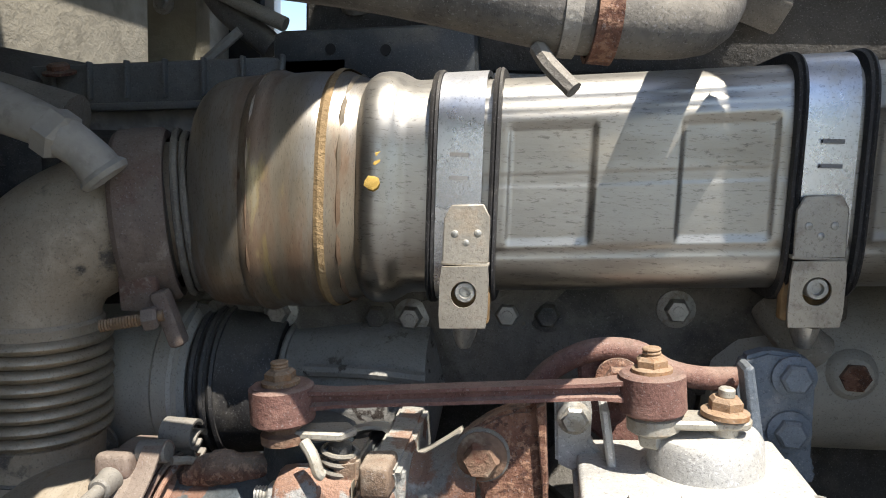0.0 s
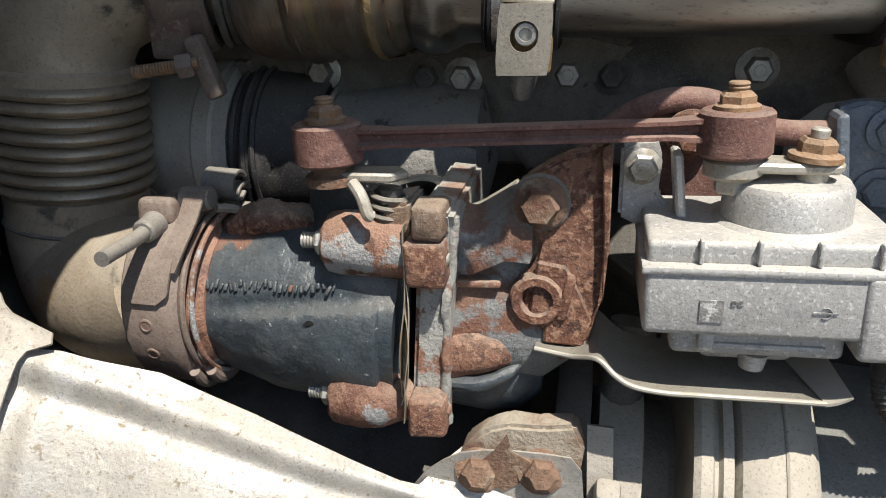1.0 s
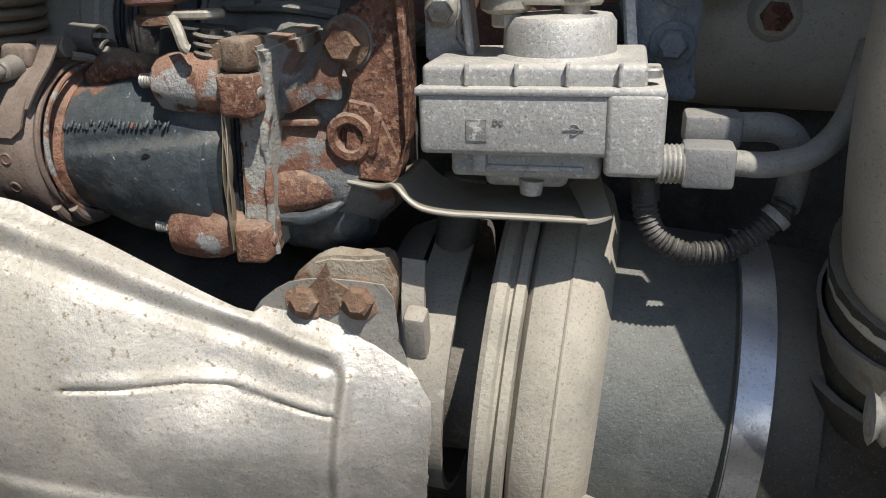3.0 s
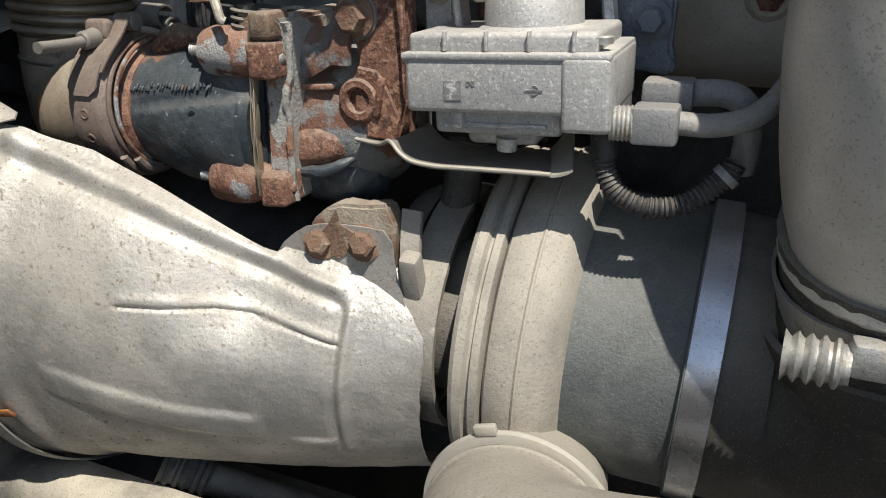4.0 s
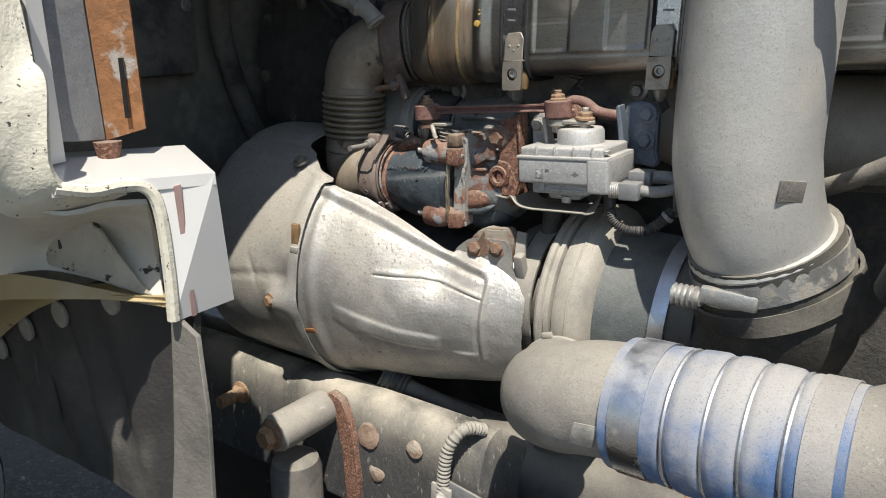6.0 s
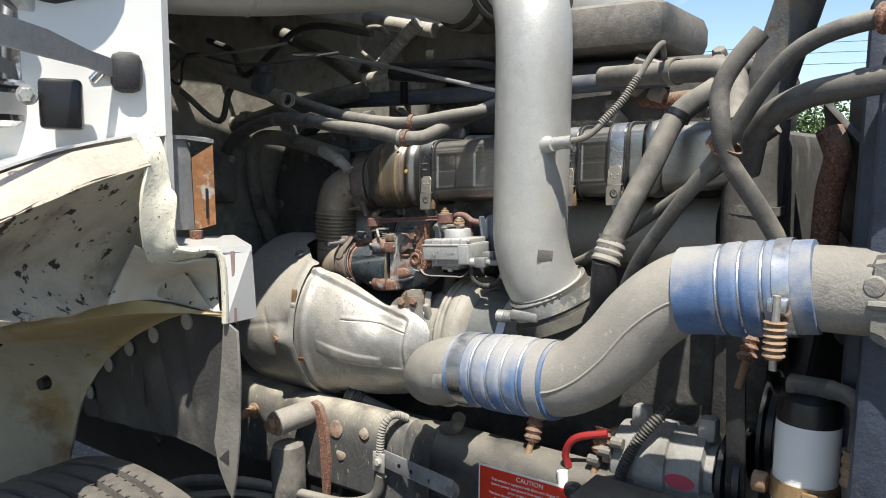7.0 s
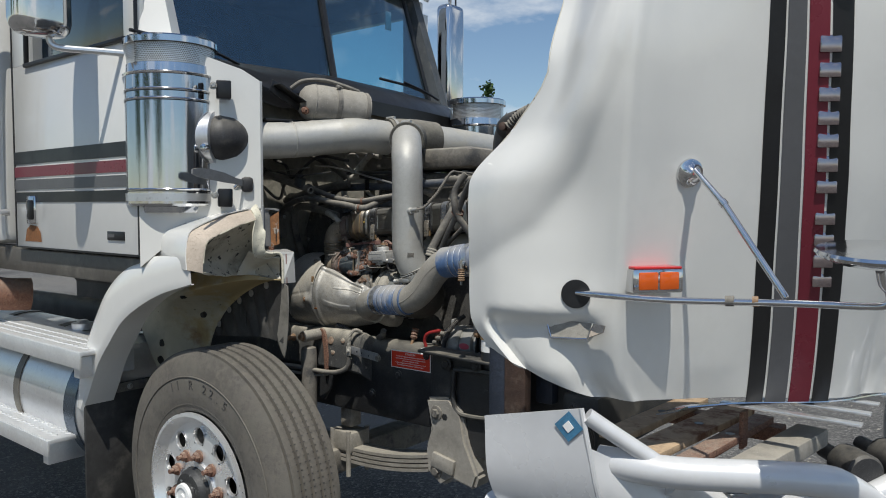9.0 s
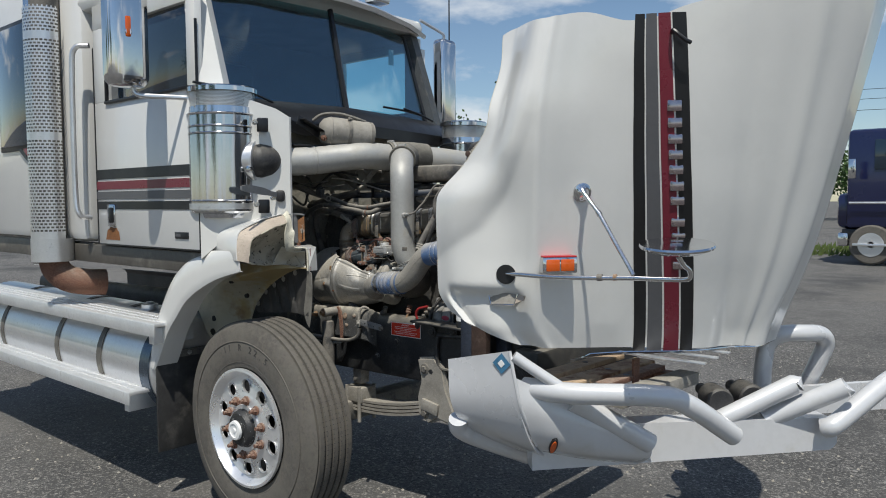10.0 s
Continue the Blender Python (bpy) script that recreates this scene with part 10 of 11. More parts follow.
    part("lower_pad", roughen(roughen(prism([(0.2200, 1.3780), (0.2330, 1.3765), (0.2395, 1.3660), (0.2462, 1.3530), (0.2440, 1.3385), (0.2262, 1.3385), (0.2252, 1.3460), (0.2180, 1.3500)], (0, 0.7398, 0), (1, 0, 0), (0, 0, 1), 0.0024, 0.001), 0.0006, 0.005), 0.0003, 0.002), M_rust, b)
    part("rib", roughen(box((0.2340, 0.7380, 1.3620), (0.0044, 0.006, 0.022), 0.0016, (0, 8, 0)), 0.0005, 0.003), M_rust, b)
    part("eye", roughen(lathe((0.2212, 0.7465, 1.3595), (0, -1, 0), [(0, 0.0066), (0.0, 0.0122), (0.0098, 0.0122), (0.0112, 0.0110), (0.0112, 0.0076), (0.0095, 0.0067), (0.002, 0.0064)], 36, False, False), 0.0003, 0.002), M_rust, b, "open eye")
    part("eye_back", lathe((0.2212, 0.7475, 1.3595), (0, -1, 0), [(0, 0.0066), (0.001, 0.0066)], 20), M_black, b)
    bo = part("bolt", roughen(hexhead((0.2192, 0.7395, 1.4045), (0, -1, 0), 0.0084, 0.0105, flange=0.0116, chamfer=0.16), 0.0004, 0.003), M_crust, b, "rusty flanged bolt")
    part("washer", lathe((0.2192, 0.7412, 1.4045), (0, -1, 0), [(0, 0.0128), (0.0026, 0.0128), (0.003, 0.0115)], 28), M_dustdk, bo)


def linkage():
    t = thing("linkage_rod", (0.21, 0.73, 1.43), "rust-brown forged linkage rod between two pivot bosses", "linkage rod")
    a, b = V(0.1275, 0.7285, 1.4255), V(0.2925, 0.7365, 1.4415)
    d = (b - a).normalized()
    up = V(-0.09, 0, 1).normalized()
    for q, r, h in ((a, 0.0148, 0.0175), (b, 0.0143, 0.0180)):
        part("boss", roughen(lathe(q - up * h / 2, up, [(0, r - 0.0012), (0.0012, r), (h - 0.0012, r), (h, r - 0.0015), (h, 0.0085), (h - 0.002, 0.008)], 32), 0.0004, 0.003), M_rod, t)
    # I-section bar
    sec = [(0.0045, 0.0038), (0.0045, 0.0022), (0.0018, 0.0012), (0.0018, -0.0012), (0.0045, -0.0022), (0.0045, -0.0038), (-0.0045, -0.0038), (-0.0045, -0.0022), (-0.0018, -0.0012), (-0.0018, 0.0012), (-0.0045, 0.0022), (-0.0045, 0.0038)]
    loops = []
    n = 12
    for i in range(n + 1):
        f = 0.075 + 0.85 * i / n
        k = 1.0 + 0.55 * (max(0, 0.14 - f) / 0.14 + max(0, f - 0.86) / 0.14)
        c = a.lerp(b, f) + up * 0.0016
        loops.append([c + V(0, -1, 0) * y * k + up * z * k for y, z in sec])
    part("bar", rings(loops), M_rod, t)
    for dx in (0.0, 0.0024):
        part("raised_mark", box(a.lerp(b, 0.48) + V(dx, -0.0024, 0.0016), (0.0004, 0.0006, 0.0024), 0, (0, 20 if dx == 0 else -20, 0)), M_rod, t)
    for q, m in ((a, M_brassbolt), (b, M_brassbolt)):
        p = part("nut", hexhead(q + up * 0.0088, up, 0.0072, 0.0068, flange=0.0088), m, t, "brassy nut")
        part("stud", tube([q + up * 0.014, q + up * 0.0195], 0.0036, 12, 2, (0.0016, 0.0006)), m, p)
    # left lower joint: washer, lever and spring
    j = thing("valve_lever", (0.14, 0.735, 1.41), "pale steel lever and coil spring under the rod's end", "lever")
    part("ball_stud", lathe(a - up * 0.0088, -up, [(0, 0.0085), (0.004, 0.0085), (0.005, 0.011), (0.009, 0.011), (0.010, 0.006)], 22), M_crust, j)
    part("lever", prism([(-0.006, -0.004), (0.03, -0.008), (0.036, 0.0), (0.03, 0.008), (-0.006, 0.006)], a + V(0, 0, -0.016), (1, 0, 0.09), (0, 1, 0), 0.004, 0.001), M_lever, j)
    part("hook", tube([a + V(0.014, -0.010, -0.014), a + V(0.019, -0.014, -0.018), a + V(0.022, -0.015, -0.025), a + V(0.0235, -0.014, -0.0265)], 0.0027, 10, 5), M_lever, j)
    sp = a + V(0.027, 0.002, -0.034)
    for k in range(4):
        part("coil", torus(sp + V(0, 0, 0.0042 * k), (0.1, 0, 1), 0.0078, 0.0013, 24, 6), M_dustdk, j)
    part("post", rod(sp - V(0, 0, 0.004), sp + V(0, 0, 0.016), 0.0055, None, 16), M_dustdk, j)
    part("collar", lathe(sp - V(0, 0, 0.006), (0, 0, 1), [(0, 0.0115), (0.004, 0.0110), (0.005, 0.007)], 24), M_dustdk, j)
    # right joint and actuator lever
    r = thing("actuator_lever", (0.31, 0.735, 1.42), "flat pale steel lever from the rod to the actuator shaft", "lever")
    part("ball_joint", lathe(b - up * 0.009, -up, [(0, 0.0088), (0.002, 0.0115), (0.0075, 0.0115), (0.0095, 0.0085), (0.010, 0.006)], 24), M_lever, r)
    part("nut", hexhead(b - up * 0.019, -up, 0.0072, 0.0055), M_lever, r)
    part("plate", prism([(-0.006, -0.008), (0.016, -0.009), (0.038, -0.007), (0.041, 0.0), (0.037, 0.007), (0.0, 0.009)], b + V(0.002, 0.0, -0.0145), (1, 0, 0.05), (0, 1, 0), 0.0042, 0.0012), M_lever, r)
    q = b + V(0.031, 0.0, -0.0085)
    p = part("nut", hexhead(q, (0, 0, 1), 0.0074, 0.0085, flange=0.0102), M_brassbolt, r, "rusty flanged nut")
    part("stud", rod(q + V(0, 0, 0.008), q + V(0, 0, 0.0125), 0.0036, None, 12, 0.0008), M_lever, p)
    part("shaft", rod(q - V(0, 0, 0.022), q - V(0, 0, 0.004), 0.0062, None, 16), M_lever, r)


def actuator():
    t = thing("valve_actuator", (0.31, 0.735, 1.37), "speckled cast-aluminium electric actuator with a domed motor", "actuator")
    sl = -4.6
    part("housing", box((0.315, 0.741, 1.3825), (0.103, 0.070, 0.0285), 0.0028, (0, sl, 0), 3), M_alu, t)
    part("end_block", box((0.3545, 0.7385, 1.3815), (0.0235, 0.068, 0.0355), 0.0028, (0, sl, 0), 3), M_alu, t)
    part("cover", box((0.310, 0.7435, 1.4005), (0.094, 0.066, 0.0105), 0.0025, (0, sl, 0), 3), M_alu, t)
    part("lip", box((0.313, 0.740, 1.3955), (0.1035, 0.0705, 0.0035), 0.0012, (0, sl, 0)), M_alu, t)
    part("dome", lathe((0.3185, 0.742, 1.4030), (-0.08, 0, 1), [(0, 0.0255), (0.004, 0.0250), (0.0175, 0.0245), (0.0205, 0.0225), (0.0215, 0.012), (0.0222, 0.0)], 40), M_alu, t)
    part("dome_skirt", lathe((0.3185, 0.742, 1.4010), (-0.08, 0, 1), [(0, 0.0295), (0.005, 0.0285), (0.007, 0.0255)], 40), M_alu, t)
    part("belly", box((0.3100, 0.745, 1.3625), (0.066, 0.062, 0.0135), 0.003, (0, sl, 0), 3), M_alu, t)
    part("belly_rib", box((0.3120, 0.7140, 1.3610), (0.048, 0.003, 0.0025), 0.001, (0, sl, 0)), M_alu, t)
    part("belly_tab", box((0.2905, 0.7130, 1.3625), (0.0065, 0.006, 0.010), 0.0018, (0, sl, 0)), M_alu, t)
    part("sump", roughen(box((0.310, 0.748, 1.3525), (0.038, 0.045, 0.010), 0.004, (0, sl, 0), 3), 0.0006, 0.006), M_alu, t)
    part("sump_boss", lathe((0.313, 0.726, 1.3525), (0, 0, -1), [(0, 0.006), (0.007, 0.005)], 14), M_alu, t)
    for k in range(4):
        part("rib", box((0.283 + 0.021 * k, 0.7098, 1.4000 + 0.0016 * k), (0.0016, 0.004, 0.0095), 0.0005, (0, sl, 0)), M_alu, t)
    # mounting ears
    part("ear", prism([(0.2510, 1.427), (0.2560, 1.4310), (0.2660, 1.4320), (0.2690, 1.4240), (0.2690, 1.4080), (0.2770, 1.4000), (0.2680, 1.3900), (0.2530, 1.3960)], (0, 0.757, 0), (1, 0, 0), (0, 0, 1), -0.007, 0.0016, 2), M_alu, t)
    part("ear_web", prism([(0.2710, 1.4300), (0.2750, 1.4300), (0.2815, 1.3950), (0.2775, 1.3940)], (0, 0.757, 0), (1, 0, 0), (0, 0, 1), 0.016, 0.001), M_alu, t)
    b = part("bolt", hexhead((0.2605, 0.7545, 1.4205), (0, -1, 0), 0.0066, 0.0065, flange=0.0080, mark=True), M_bolt, t, "bright flanged bolt")
    for x, z in ((0.2672, 1.3960), (0.3580, 1.4040)):
        s = part("screw", lathe((x, 0.7165, z), (-0.08, 0, 1), [(0, 0.0046), (0.003, 0.0046), (0.0038, 0.0038), (0.0038, 0.0018), (0.0026, 0.0016)], 18), M_bolt, t)
    # printing on the face: a coded square as plain patches, two letters, a sign
    face = lambda x, z: V(x, 0.7055, z + 0.08 * (x - 0.315))
    m = part("coded_patch", box(face(0.2895, 1.3795), (0.0088, 0.0004, 0.0092), 0, (0, sl, 0)), M_alumark, t)
    letters("DC", face(0.2985, 1.3832), (1, 0, 0.08), (-0.08, 0, 1), 0.0032, M_alumark, t, "lettering", "", 0.0002)
    part("sign", box(face(0.3300, 1.3805), (0.0088, 0.0004, 0.0007), 0, (0, sl, 0)), M_alumark, t)
    part("sign", torus(face(0.3300, 1.3805) + V(0, 0.0001, 0), (0, 1, 0), 0.0022, 0.0003, 20, 5, (60, 300)), M_alumark, t)
    # grey-blue bracket behind, with two bolts
    k = thing("actuator_bracket", (0.365, 0.79, 1.40), "grey-blue cast bracket with two hexagon bolts", "bracket")
    part("plate", prism([(0.3405, 1.428), (0.3450, 1.4445), (0.3560, 1.4490), (0.3740, 1.4475), (0.3800, 1.440), (0.3815, 1.393), (0.3850, 1.388), (0.3830, 1.380), (0.3560, 1.382), (0.3480, 1.400)], (0, 0.794, 0), (1, 0, 0), (0, 0, 1), -0.012, 0.002, 2), M_blueiron, k)
    part("web", prism([(0.3400, 1.444), (0.3445, 1.446), (0.3530, 1.405), (0.3480, 1.398)], (0, 0.790, 0), (1, 0, 0), (0, 0, 1), 0.016, 0.0014), M_blueiron, k)
    for z in (1.4368, 1.4085):
        part("bolt", hexhead((0.3690, 0.7935, z), (0, -1, 0), 0.0078, 0.0078, flange=0.0108), M_blueiron, k, "blue-grey bolt")
    # connector and loom
    c = thing("actuator_connector", (0.38, 0.72, 1.37), "grey threaded connector and cable on the actuator", "connector")
    part("thread", tube([(0.3655, 0.715, 1.3685), (0.3760, 0.716, 1.3695)], 0.0078, 18, 2, (0.002, 0.0008)), M_bolt, c)
    part("body", box((0.3860, 0.718, 1.3700), (0.021, 0.018, 0.0175), 0.002, (0, -4, 0)), M_grey2, c)
    part("cable", tube([(0.396, 0.720, 1.371), (0.412, 0.722, 1.3715), (0.428, 0.726, 1.377), (0.440, 0.735, 1.392), (0.446, 0.75, 1.42)], 0.0055, 14, 6), M_grey2, c)
    part("block", box((0.388, 0.742, 1.380), (0.024, 0.02, 0.014), 0.002, (0, -4, 0)), M_grey2, c)
    part("hose", tube([(0.398, 0.744, 1.381), (0.415, 0.744, 1.382), (0.424, 0.744, 1.376), (0.427, 0.745, 1.362), (0.427, 0.748, 1.345)], 0.0065, 14, 6), M_grey2, c)
    w = thing("ribbed_loom", (0.39, 0.72, 1.33), "ribbed black loom looping below the actuator", "conduit")
    part("loom", tube([(0.362, 0.722, 1.362), (0.3645, 0.722, 1.345), (0.372, 0.722, 1.333), (0.388, 0.724, 1.327), (0.405, 0.727, 1.331), (0.420, 0.732, 1.345), (0.424, 0.735, 1.352)], 0.0046, 14, 8, (0.0026, 0.0012)), M_rubber, w)
    part("end_sleeve", tube([(0.361, 0.722, 1.366), (0.3640, 0.722, 1.350)], 0.0062, 14, 2), M_rubber, w)
    part("tie", band((0.4205, 0.7322, 1.3455), (0.6, 0.2, 0.75), 0.0058, 0.004, 0.001, 18), M_alugrey, w, "pale end ferrule")
    # curved deflector tray under the actuator
    d = thing("deflector_tray", (0.29, 0.72, 1.335), "bare pale sheet-steel deflector under the actuator", "deflector")
    rows = [(0.2225, 0.731, 1.3385), (0.2387, 0.728, 1.3385), (0.2497, 0.7180, 1.3440), (0.2580, 0.7135, 1.3395), (0.2655, 0.7120, 1.3365), (0.2778, 0.7115, 1.3358), (0.2898, 0.7115, 1.3366), (0.3131, 0.7115, 1.3384), (0.3403, 0.7120, 1.3402)]
    # shade under the actuator is painted into the tray; the lip stays pale
    part("tray", sheet(lambda u, v: smooth_rows(rows, u) + V(0.0, 0.055 * v, 0.004 * v * v - 0.006 * v), 44, 8, 0.0014), M_trayshade, d)
    part("rolled_lip", tube([V(*r) + V(0, -0.0004, 0.0003) for r in rows], 0.0011, 8, 5), M_tray, d)
    part("wing", sheet(lambda u, v: V(0.3403 + 0.010 * u - 0.012 * v, 0.7120 + 0.002 * u + 0.05 * v, 1.3402 + 0.0035 * u * u + 0.012 * v * u), 6, 6, 0.0014), M_tray, d)


def heat_shield():
    s = thing("turbine_heat_shield", (0.1, 0.66, 1.1), "dusty dented aluminised heat shield bolted over the turbine", "heat shield")
    A, B = V(-0.02, 0.80, 1.205), V(0.252, 0.80, 1.188)
    def along(rows, x):
        """Height of a polyline of (x, value) at x, eased."""
        if x <= rows[0][0]:
            return rows[0][1]
        for (xa, va), (xb, vb) in zip(rows, rows[1:]):
            if x <= xb:
                k = (x - xa) / (xb - xa)
                return va + (vb - va) * k
        return rows[-1][1]
    top_edge = [(-0.02, 47), (0.0135, 49), (0.054, 50), (0.099, 47), (0.134, 44), (0.165, 41.2), (0.1745, 41.2), (0.179, 45), (0.186, 49.5), (0.192, 53), (0.200, 56), (0.238, 57), (0.246, 55.5), (0.2505, 50), (0.253, 44), (0.260, 40.5), (0.268, 38), (0.272, 30), (0.274, 18)]
    rib_line = [(-0.02, 44), (0.037, 42.5), (0.09, 40.2), (0.132, 37.6), (0.176, 35.6), (0.198, 33.3), (0.22, 32.2), (0.24, 31)]
    fold = [(0.094, 15.4), (0.121, 17.0), (0.149, 19.8), (0.168, 20.6), (0.194, 19.0), (0.215, 17.7), (0.226, 16.8)]
    slot_mid = [(0.04, -8.5), (0.0915, -13), (0.130, -15.5), (0.172, -16)]
    def cone(u, v):
        x = -0.014 + 0.288 * u
        k = (x - A.x) / (B.x - A.x)
        r = 0.166 + (0.098 - 0.166) * k + 0.006 * math.sin(k * math.pi)
        r += 0.007 * math.exp(-((x + 0.012) / 0.018) ** 2)
        cz = A.z + (B.z - A.z) * k
        waist = 0.015 * math.exp(-((x - 0.165) / 0.036) ** 2)
        top = along(top_edge, x)
        low = -82 + 3 * math.sin(x * 55) + 22 * min(max((x - 0.255) / 0.02, 0), 1) ** 2
        az = low + (top - low) * v
        a = radians(az)
        rib = along(rib_line, x)
        f = min(max((az - 2) / 26, 0), 1)
        r -= waist * f * f * (3 - 2 * f)
        on = 1 - min(max((x - 0.218) / 0.008, 0), 1)
        r += 0.0030 * math.exp(-((az - rib - 3.0) / 2.2) ** 2) * on
        r -= 0.0026 * math.exp(-((az - rib + 1.6) / 2.0) ** 2) * on
        r += 0.0045 * math.exp(-((x - 0.012) / 0.008) ** 2)
        below = min(max((rib - az) / 4, 0), 1) * min(max((az + 30) / 6, 0), 1)
        r -= 0.0022 * math.exp(-((x - 0.2235) / 0.0026) ** 2) * below
        r += 0.0026 * math.exp(-((x - 0.2300) / 0.0030) ** 2) * below
        if 0.092 < x < 0.2265:
            f = along(fold, x)
            g = min(1, (x - 0.092) / 0.006, (0.2265 - x) / 0.004)
            r -= 0.0022 * g * math.exp(-((az - f + 0.35) / 0.42) ** 2)
            r += 0.0011 * g * math.exp(-((az - f - 1.6) / 1.5) ** 2)
        if 0.04 < x < 0.18:
            g = min(1, (x - 0.04) / 0.03, (0.18 - x) / 0.010)
            r += 0.0030 * g ** 0.6 * math.exp(-((az - along(slot_mid, x)) / 4.6) ** 6)
        r += 0.0020 * math.exp(-((x - 0.208) / 0.014) ** 4 - ((az + 22.5) / 2.0) ** 4)
        r += 0.0015 * noise.noise(V(x * 16, az * 0.035, 3)) + 0.0006 * noise.noise(V(x * 60, az * 0.12, 7)) + 0.00012 * noise.noise(V(x * 300, az * 0.6, 5))
        return V(x, 0.80 - math.cos(a) * r, cz + math.sin(a) * r)
    part("cone", sheet(cone, 170, 260, 0.0012), M_shield, s, sharp=70)
    def drum(u, v):
        a = radians(-100 + 205 * v)
        az = math.degrees(a)
        xe = 0.001 + 0.014 * math.exp(-((az - 49.5) / 1.8) ** 2) - 0.020 * min(max((az - 50) / 3, 0), 1) - 0.026 * min(max((az - 54) / 7, 0), 1) - 0.03 * min(max((az - 62) / 6, 0), 1)
        x = -0.215 + (0.215 + xe) * u
        k = min(max((x + 0.215) / 0.035, 0), 1)
        r = 0.173 - 0.045 * (1 - math.sqrt(max(0.0, 1 - (1 - k) ** 2)))
        r += 0.004 * math.exp(-((x + 0.010) / 0.012) ** 2)
        r -= 0.003 * math.exp(-((az - 67) / 1.5) ** 2)
        # flattened boss by the side bolt, with a fold
        r += 0.018 * math.exp(-((x + 0.030) / 0.022) ** 2 - ((az + 6) / 7) ** 2)
        r -= 0.003 * math.exp(-((az - 2.5 - 60 * (x + 0.06)) / 1.2) ** 2) * (x < -0.015)
        r -= 0.0025 * math.exp(-((x + 0.085 + 0.0012 * (az - 4)) / 0.004) ** 2 - ((az - 4) / 6) ** 2)
        r += 0.0025 * noise.noise(V(x * 12, az * 0.03, 1)) + 0.0006 * noise.noise(V(x * 50, az * 0.1, 9))
        return V(x, 0.80 - math.cos(a) * r, 1.205 + math.sin(a) * r)
    part("drum", sheet(drum, 90, 120, 0.0012), M_shield, s, sharp=70)
    part("end_disc", lathe((-0.213, 0.80, 1.205), (1, 0, 0), [(0, 0.0), (0, 0.13), (0.003, 0.133)], 48), M_shield, s)
    part("clip", box((-0.006, 0.636, 1.275), (0.010, 0.006, 0.026), 0.001, (0, 4, 12)), M_straprust, s, "rusty clip")
    part("clip", box((-0.005, 0.632, 1.256), (0.011, 0.006, 0.008), 0.001, (0, 4, 12)), M_shield, s)
    for x, y, z, w, h in ((0.006, 0.6395, 1.147, 0.016, 0.007), (0.206, 0.7135, 1.137, 0.030, 0.010), (0.190, 0.7115, 1.131, 0.014, 0.006), (0.236, 0.724, 1.128, 0.018, 0.008)):
        part("rust_hole", roughen(box((x, y, z), (w, 0.0012, h), 0.0004, (28, -14, 6)), 0.0016, 0.005), M_rust2, s, "rusted-through patch")
    for p, d, m in (((-0.034, 0.614, 1.187), (-0.2, -1, 0), M_brassbolt), ((-0.052, 0.695, 1.350), (0, -0.45, 0.9), M_dustdk)):
        part("bolt", hexhead(p, d, 0.0075, 0.007, flange=0.0105), m, s)
    ear = [(0.1660, 1.2500), (0.1682, 1.2570), (0.1762, 1.2700), (0.1850, 1.2780), (0.1925, 1.2832), (0.2030, 1.2865), (0.2150, 1.2885), (0.2330, 1.2895), (0.2440, 1.2895), (0.2497, 1.2830), (0.2515, 1.2700), (0.2535, 1.2585), (0.2600, 1.2400), (0.2400, 1.2330), (0.1800, 1.2330)]
    part("bolted_ear", roughen(prism(ear, (0, 0.7232, 0), (1, 0, 0), (0, 0, 1), 0.0012, 0), 0.0008, 0.02), M_shield, s)
    # bolted tab above
    t = thing("turbine_flange_tab", (0.215, 0.735, 1.28), "rusty cast tab holding the heat shield with two bolts", "flange")
    part("tab", roughen(roughen(prism([(0.188, 1.262), (0.194, 1.2860), (0.2050, 1.2955), (0.2134, 1.2995), (0.2300, 1.3005), (0.2443, 1.3040), (0.2500, 1.2930), (0.2480, 1.262)], (0, 0.7262, 0), (1, 0, 0), (0, 0, 1), -0.014, 0.002, 2), 0.0012, 0.01), 0.0004, 0.003), M_tabrust, t)
    part("rust_scale", roughen(roughen(prism([(0.2010, 1.2790), (0.2080, 1.2870), (0.2140, 1.2980), (0.2170, 1.2890), (0.2250, 1.2850), (0.2300, 1.2820), (0.2240, 1.2740), (0.2150, 1.2660), (0.2060, 1.2690)], (0, 0.7216, 0), (1, 0, 0), (0, 0, 1), 0.0006, 0), 0.0006, 0.004), 0.0002, 0.002), M_crust, t)
    for x, z in ((0.2016, 1.2740), (0.2311, 1.2785)):
        part("bolt", roughen(hexhead((x, 0.7250, z), (0.1, -1, 0.25), 0.0080, 0.0105, flange=0.0112, chamfer=0.3), 0.0006, 0.004), M_crust, t, "dusty rusty bolt")
    # turbine parts inside and the bearing housing
    u = thing("turbocharger", (0.33, 0.8, 1.22), "dusty turbocharger with a cast compressor housing", "turbocharger")
    part("turbine_core", lathe((-0.18, 0.80, 1.20), (1, 0, -0.05), [(0, 0.0), (0, 0.11), (0.3, 0.08), (0.40, 0.07), (0.43, 0.07)], 36), M_block, u)
    part("bearing_housing", roughen(lathe((0.235, 0.80, 1.212), (1, 0, 0), [(0, 0.075), (0.01, 0.080), (0.018, 0.080), (0.02, 0.062), (0.06, 0.058), (0.075, 0.07)], 40), 0.001, 0.02), M_dustdk, u)
    part("v_band", band((0.268, 0.80, 1.212), (1, 0, 0), 0.080, 0.022, 0.004, 44), M_dusty, u)
    part("v_band_lug", box((0.262, 0.728, 1.255), (0.012, 0.012, 0.05), 0.003, (20, 0, 0)), M_dusty, u)
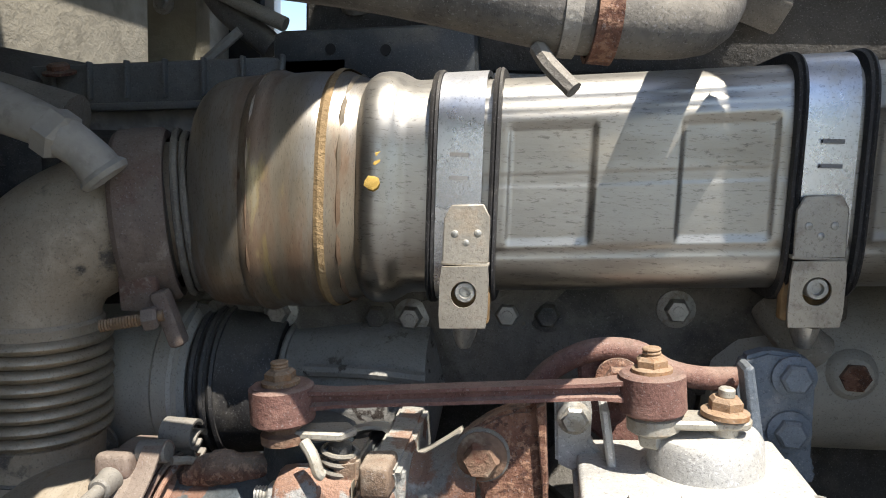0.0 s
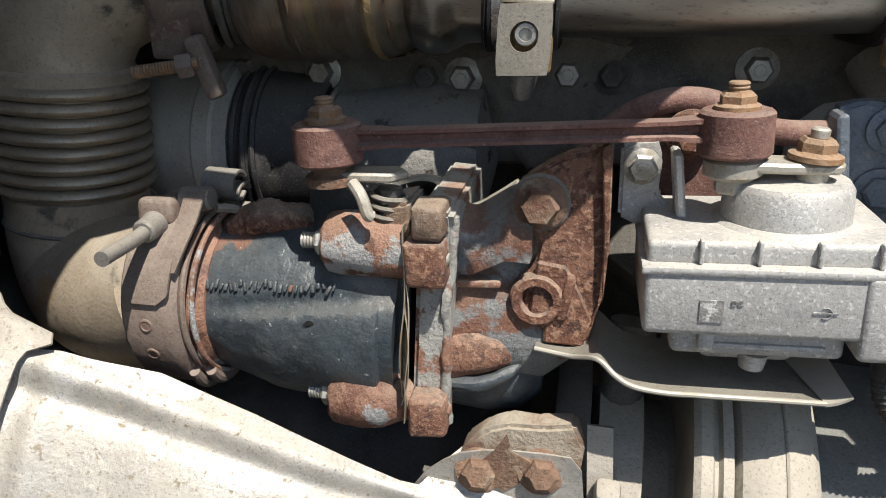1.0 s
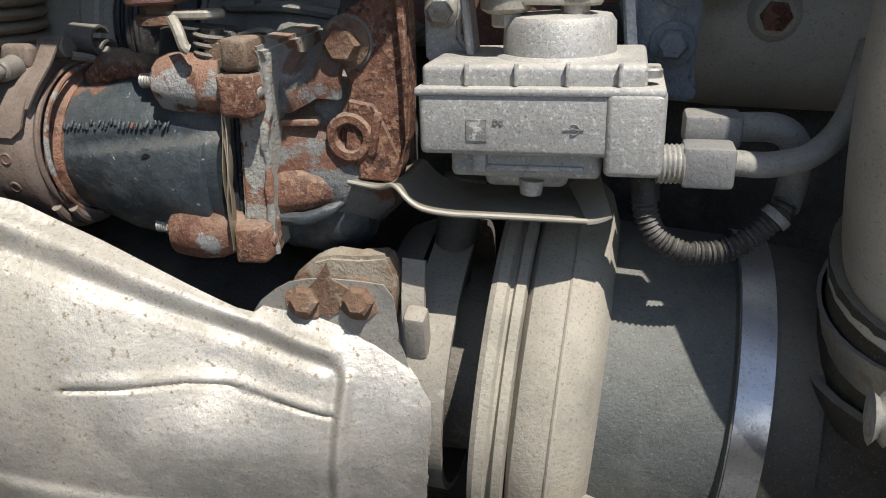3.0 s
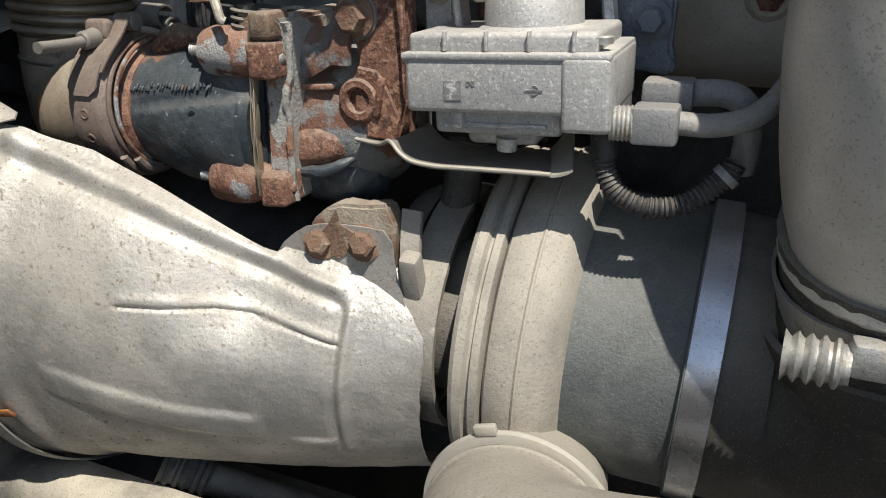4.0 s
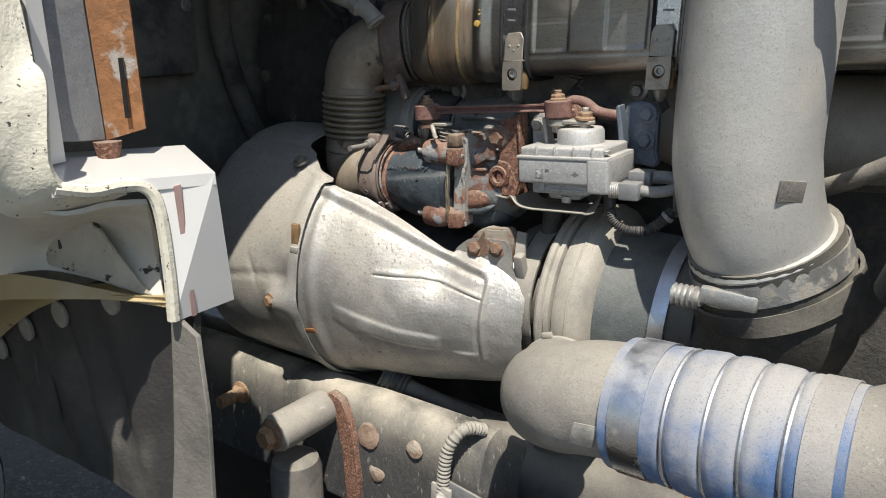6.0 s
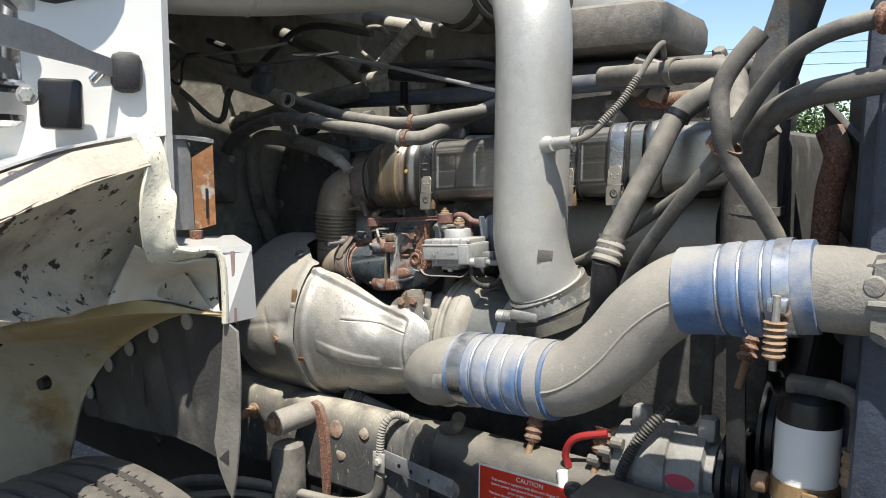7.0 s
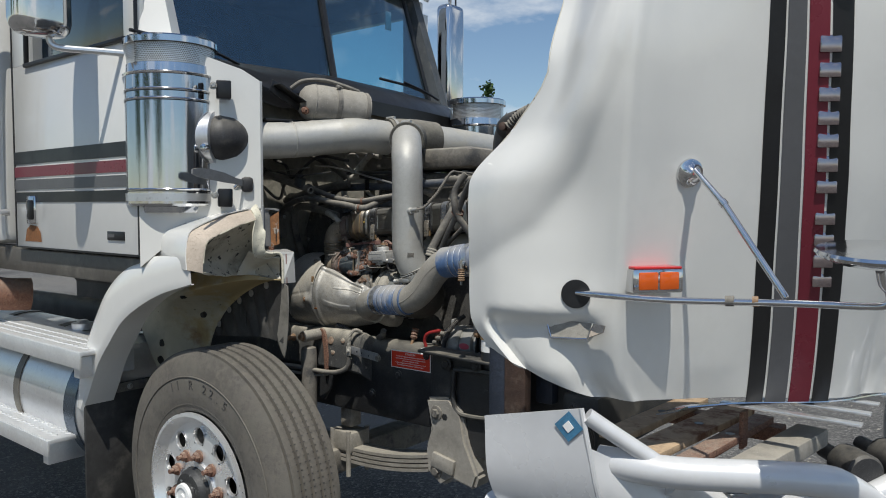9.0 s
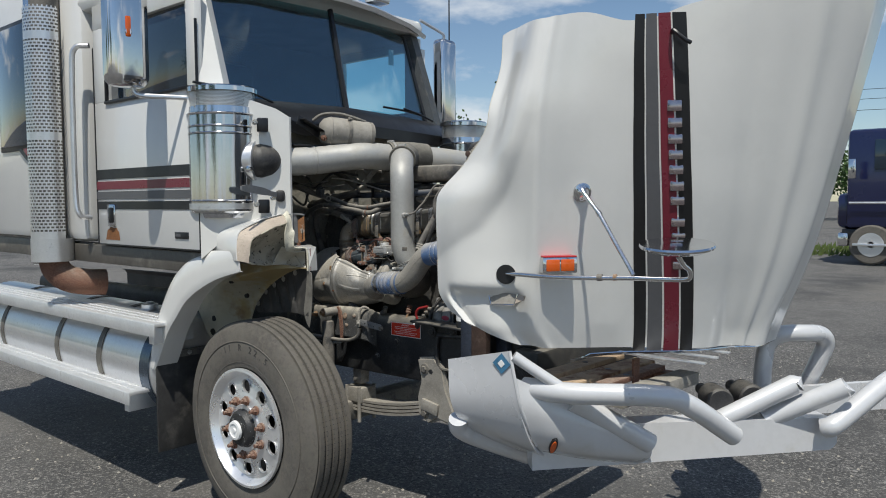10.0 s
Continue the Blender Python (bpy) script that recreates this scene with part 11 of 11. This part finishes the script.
    part("backplate", lathe((0.298, 0.80, 1.216), (1, 0, 0), [(0, 0.07), (0, 0.1075), (0.003, 0.1095), (0.008, 0.1095), (0.0095, 0.106), (0.011, 0.106), (0.0125, 0.1095), (0.017, 0.1095), (0.018, 0.105)], 64), M_comp2, u)
    part("volute", lathe((0.316, 0.80, 1.216), (1, 0, 0), [(0, 0.102), (0.003, 0.108), (0.010, 0.1115), (0.020, 0.1125), (0.030, 0.1105), (0.036, 0.105), (0.040, 0.094), (0.042, 0.088)], 64), M_comp2, u)
    part("seam", torus((0.337, 0.80, 1.216), (1, 0, 0), 0.1124, 0.0012, 64, 6), M_comp2, u)
    part("inlet", lathe((0.355, 0.80, 1.216), (1, 0, 0), [(0, 0.090), (0.004, 0.0895), (0.062, 0.0885), (0.063, 0.092), (0.066, 0.092), (0.066, 0.08)], 56), M_inlet, u, "blue-grey cast inlet")
    part("inlet_clamp", band((0.427, 0.80, 1.216), (1, 0, 0), 0.0905, 0.016, 0.002, 56), M_strap, u, "bright steel clamp")
    part("discharge", roughen(tube([(0.336, 0.80, 1.12), (0.345, 0.75, 1.13), (0.350, 0.70, 1.152), (0.352, 0.664, 1.168)], [0.040, 0.041, 0.042, 0.0425], 28, 5), 0.001, 0.03), M_comp2, u)
    part("oil_line", tube([(0.27, 0.79, 1.33), (0.268, 0.785, 1.30), (0.266, 0.78, 1.27)], 0.012, 14, 4), M_block, u)
    part("link", sheet(lambda p, q: V(0.250 + 0.012 * q + 0.006 * p, 0.735 - 0.010 * math.sin(p * 2.2), 1.300 - 0.060 * p), 10, 4, 0.004), M_dusty, u)

# ---------- put the place together ----------
build_ground()
frame_rails()
suspension()
front_wheel()
cab()
stack()
fender()
near_air_cleaner()
hood()
bumper()
engine()
cooler_tank()
vertical_pipe()
top_pipe()
charge_pipe()
alternator()
hoses()
egr_cooler()
egr_pipework()
oil_pipe_behind()
egr_valve()
linkage()
actuator()
heat_shield()
tree((-24.6, 56.0, 0), 7.6, 8.0, 1)
tree((-18.0, 62.0, 0), 6.6, 9.0, 2)
tree((-33.0, 48.5, 0), 11.5, 4.0, 3, True)
tree((-36.0, 47.0, 0), 8.6, 8.0, 4)
tree((-9.0, 66.0, 0), 6.2, 10.0, 5)
far_house((-20.6, 40.0, 0))
power_line()
blue_truck((-1.0, 19.0, 0))
# added trees behind the camera, never in view, for the chrome to reflect
for k, (tx, ty, th, tw) in enumerate(((9.0, -21.0, 8.5, 8.0), (-3.0, -25.0, 9.5, 9.0), (-14.0, -22.0, 8.0, 8.0))):
    tree((tx, ty, 0), th, tw, 20 + k)
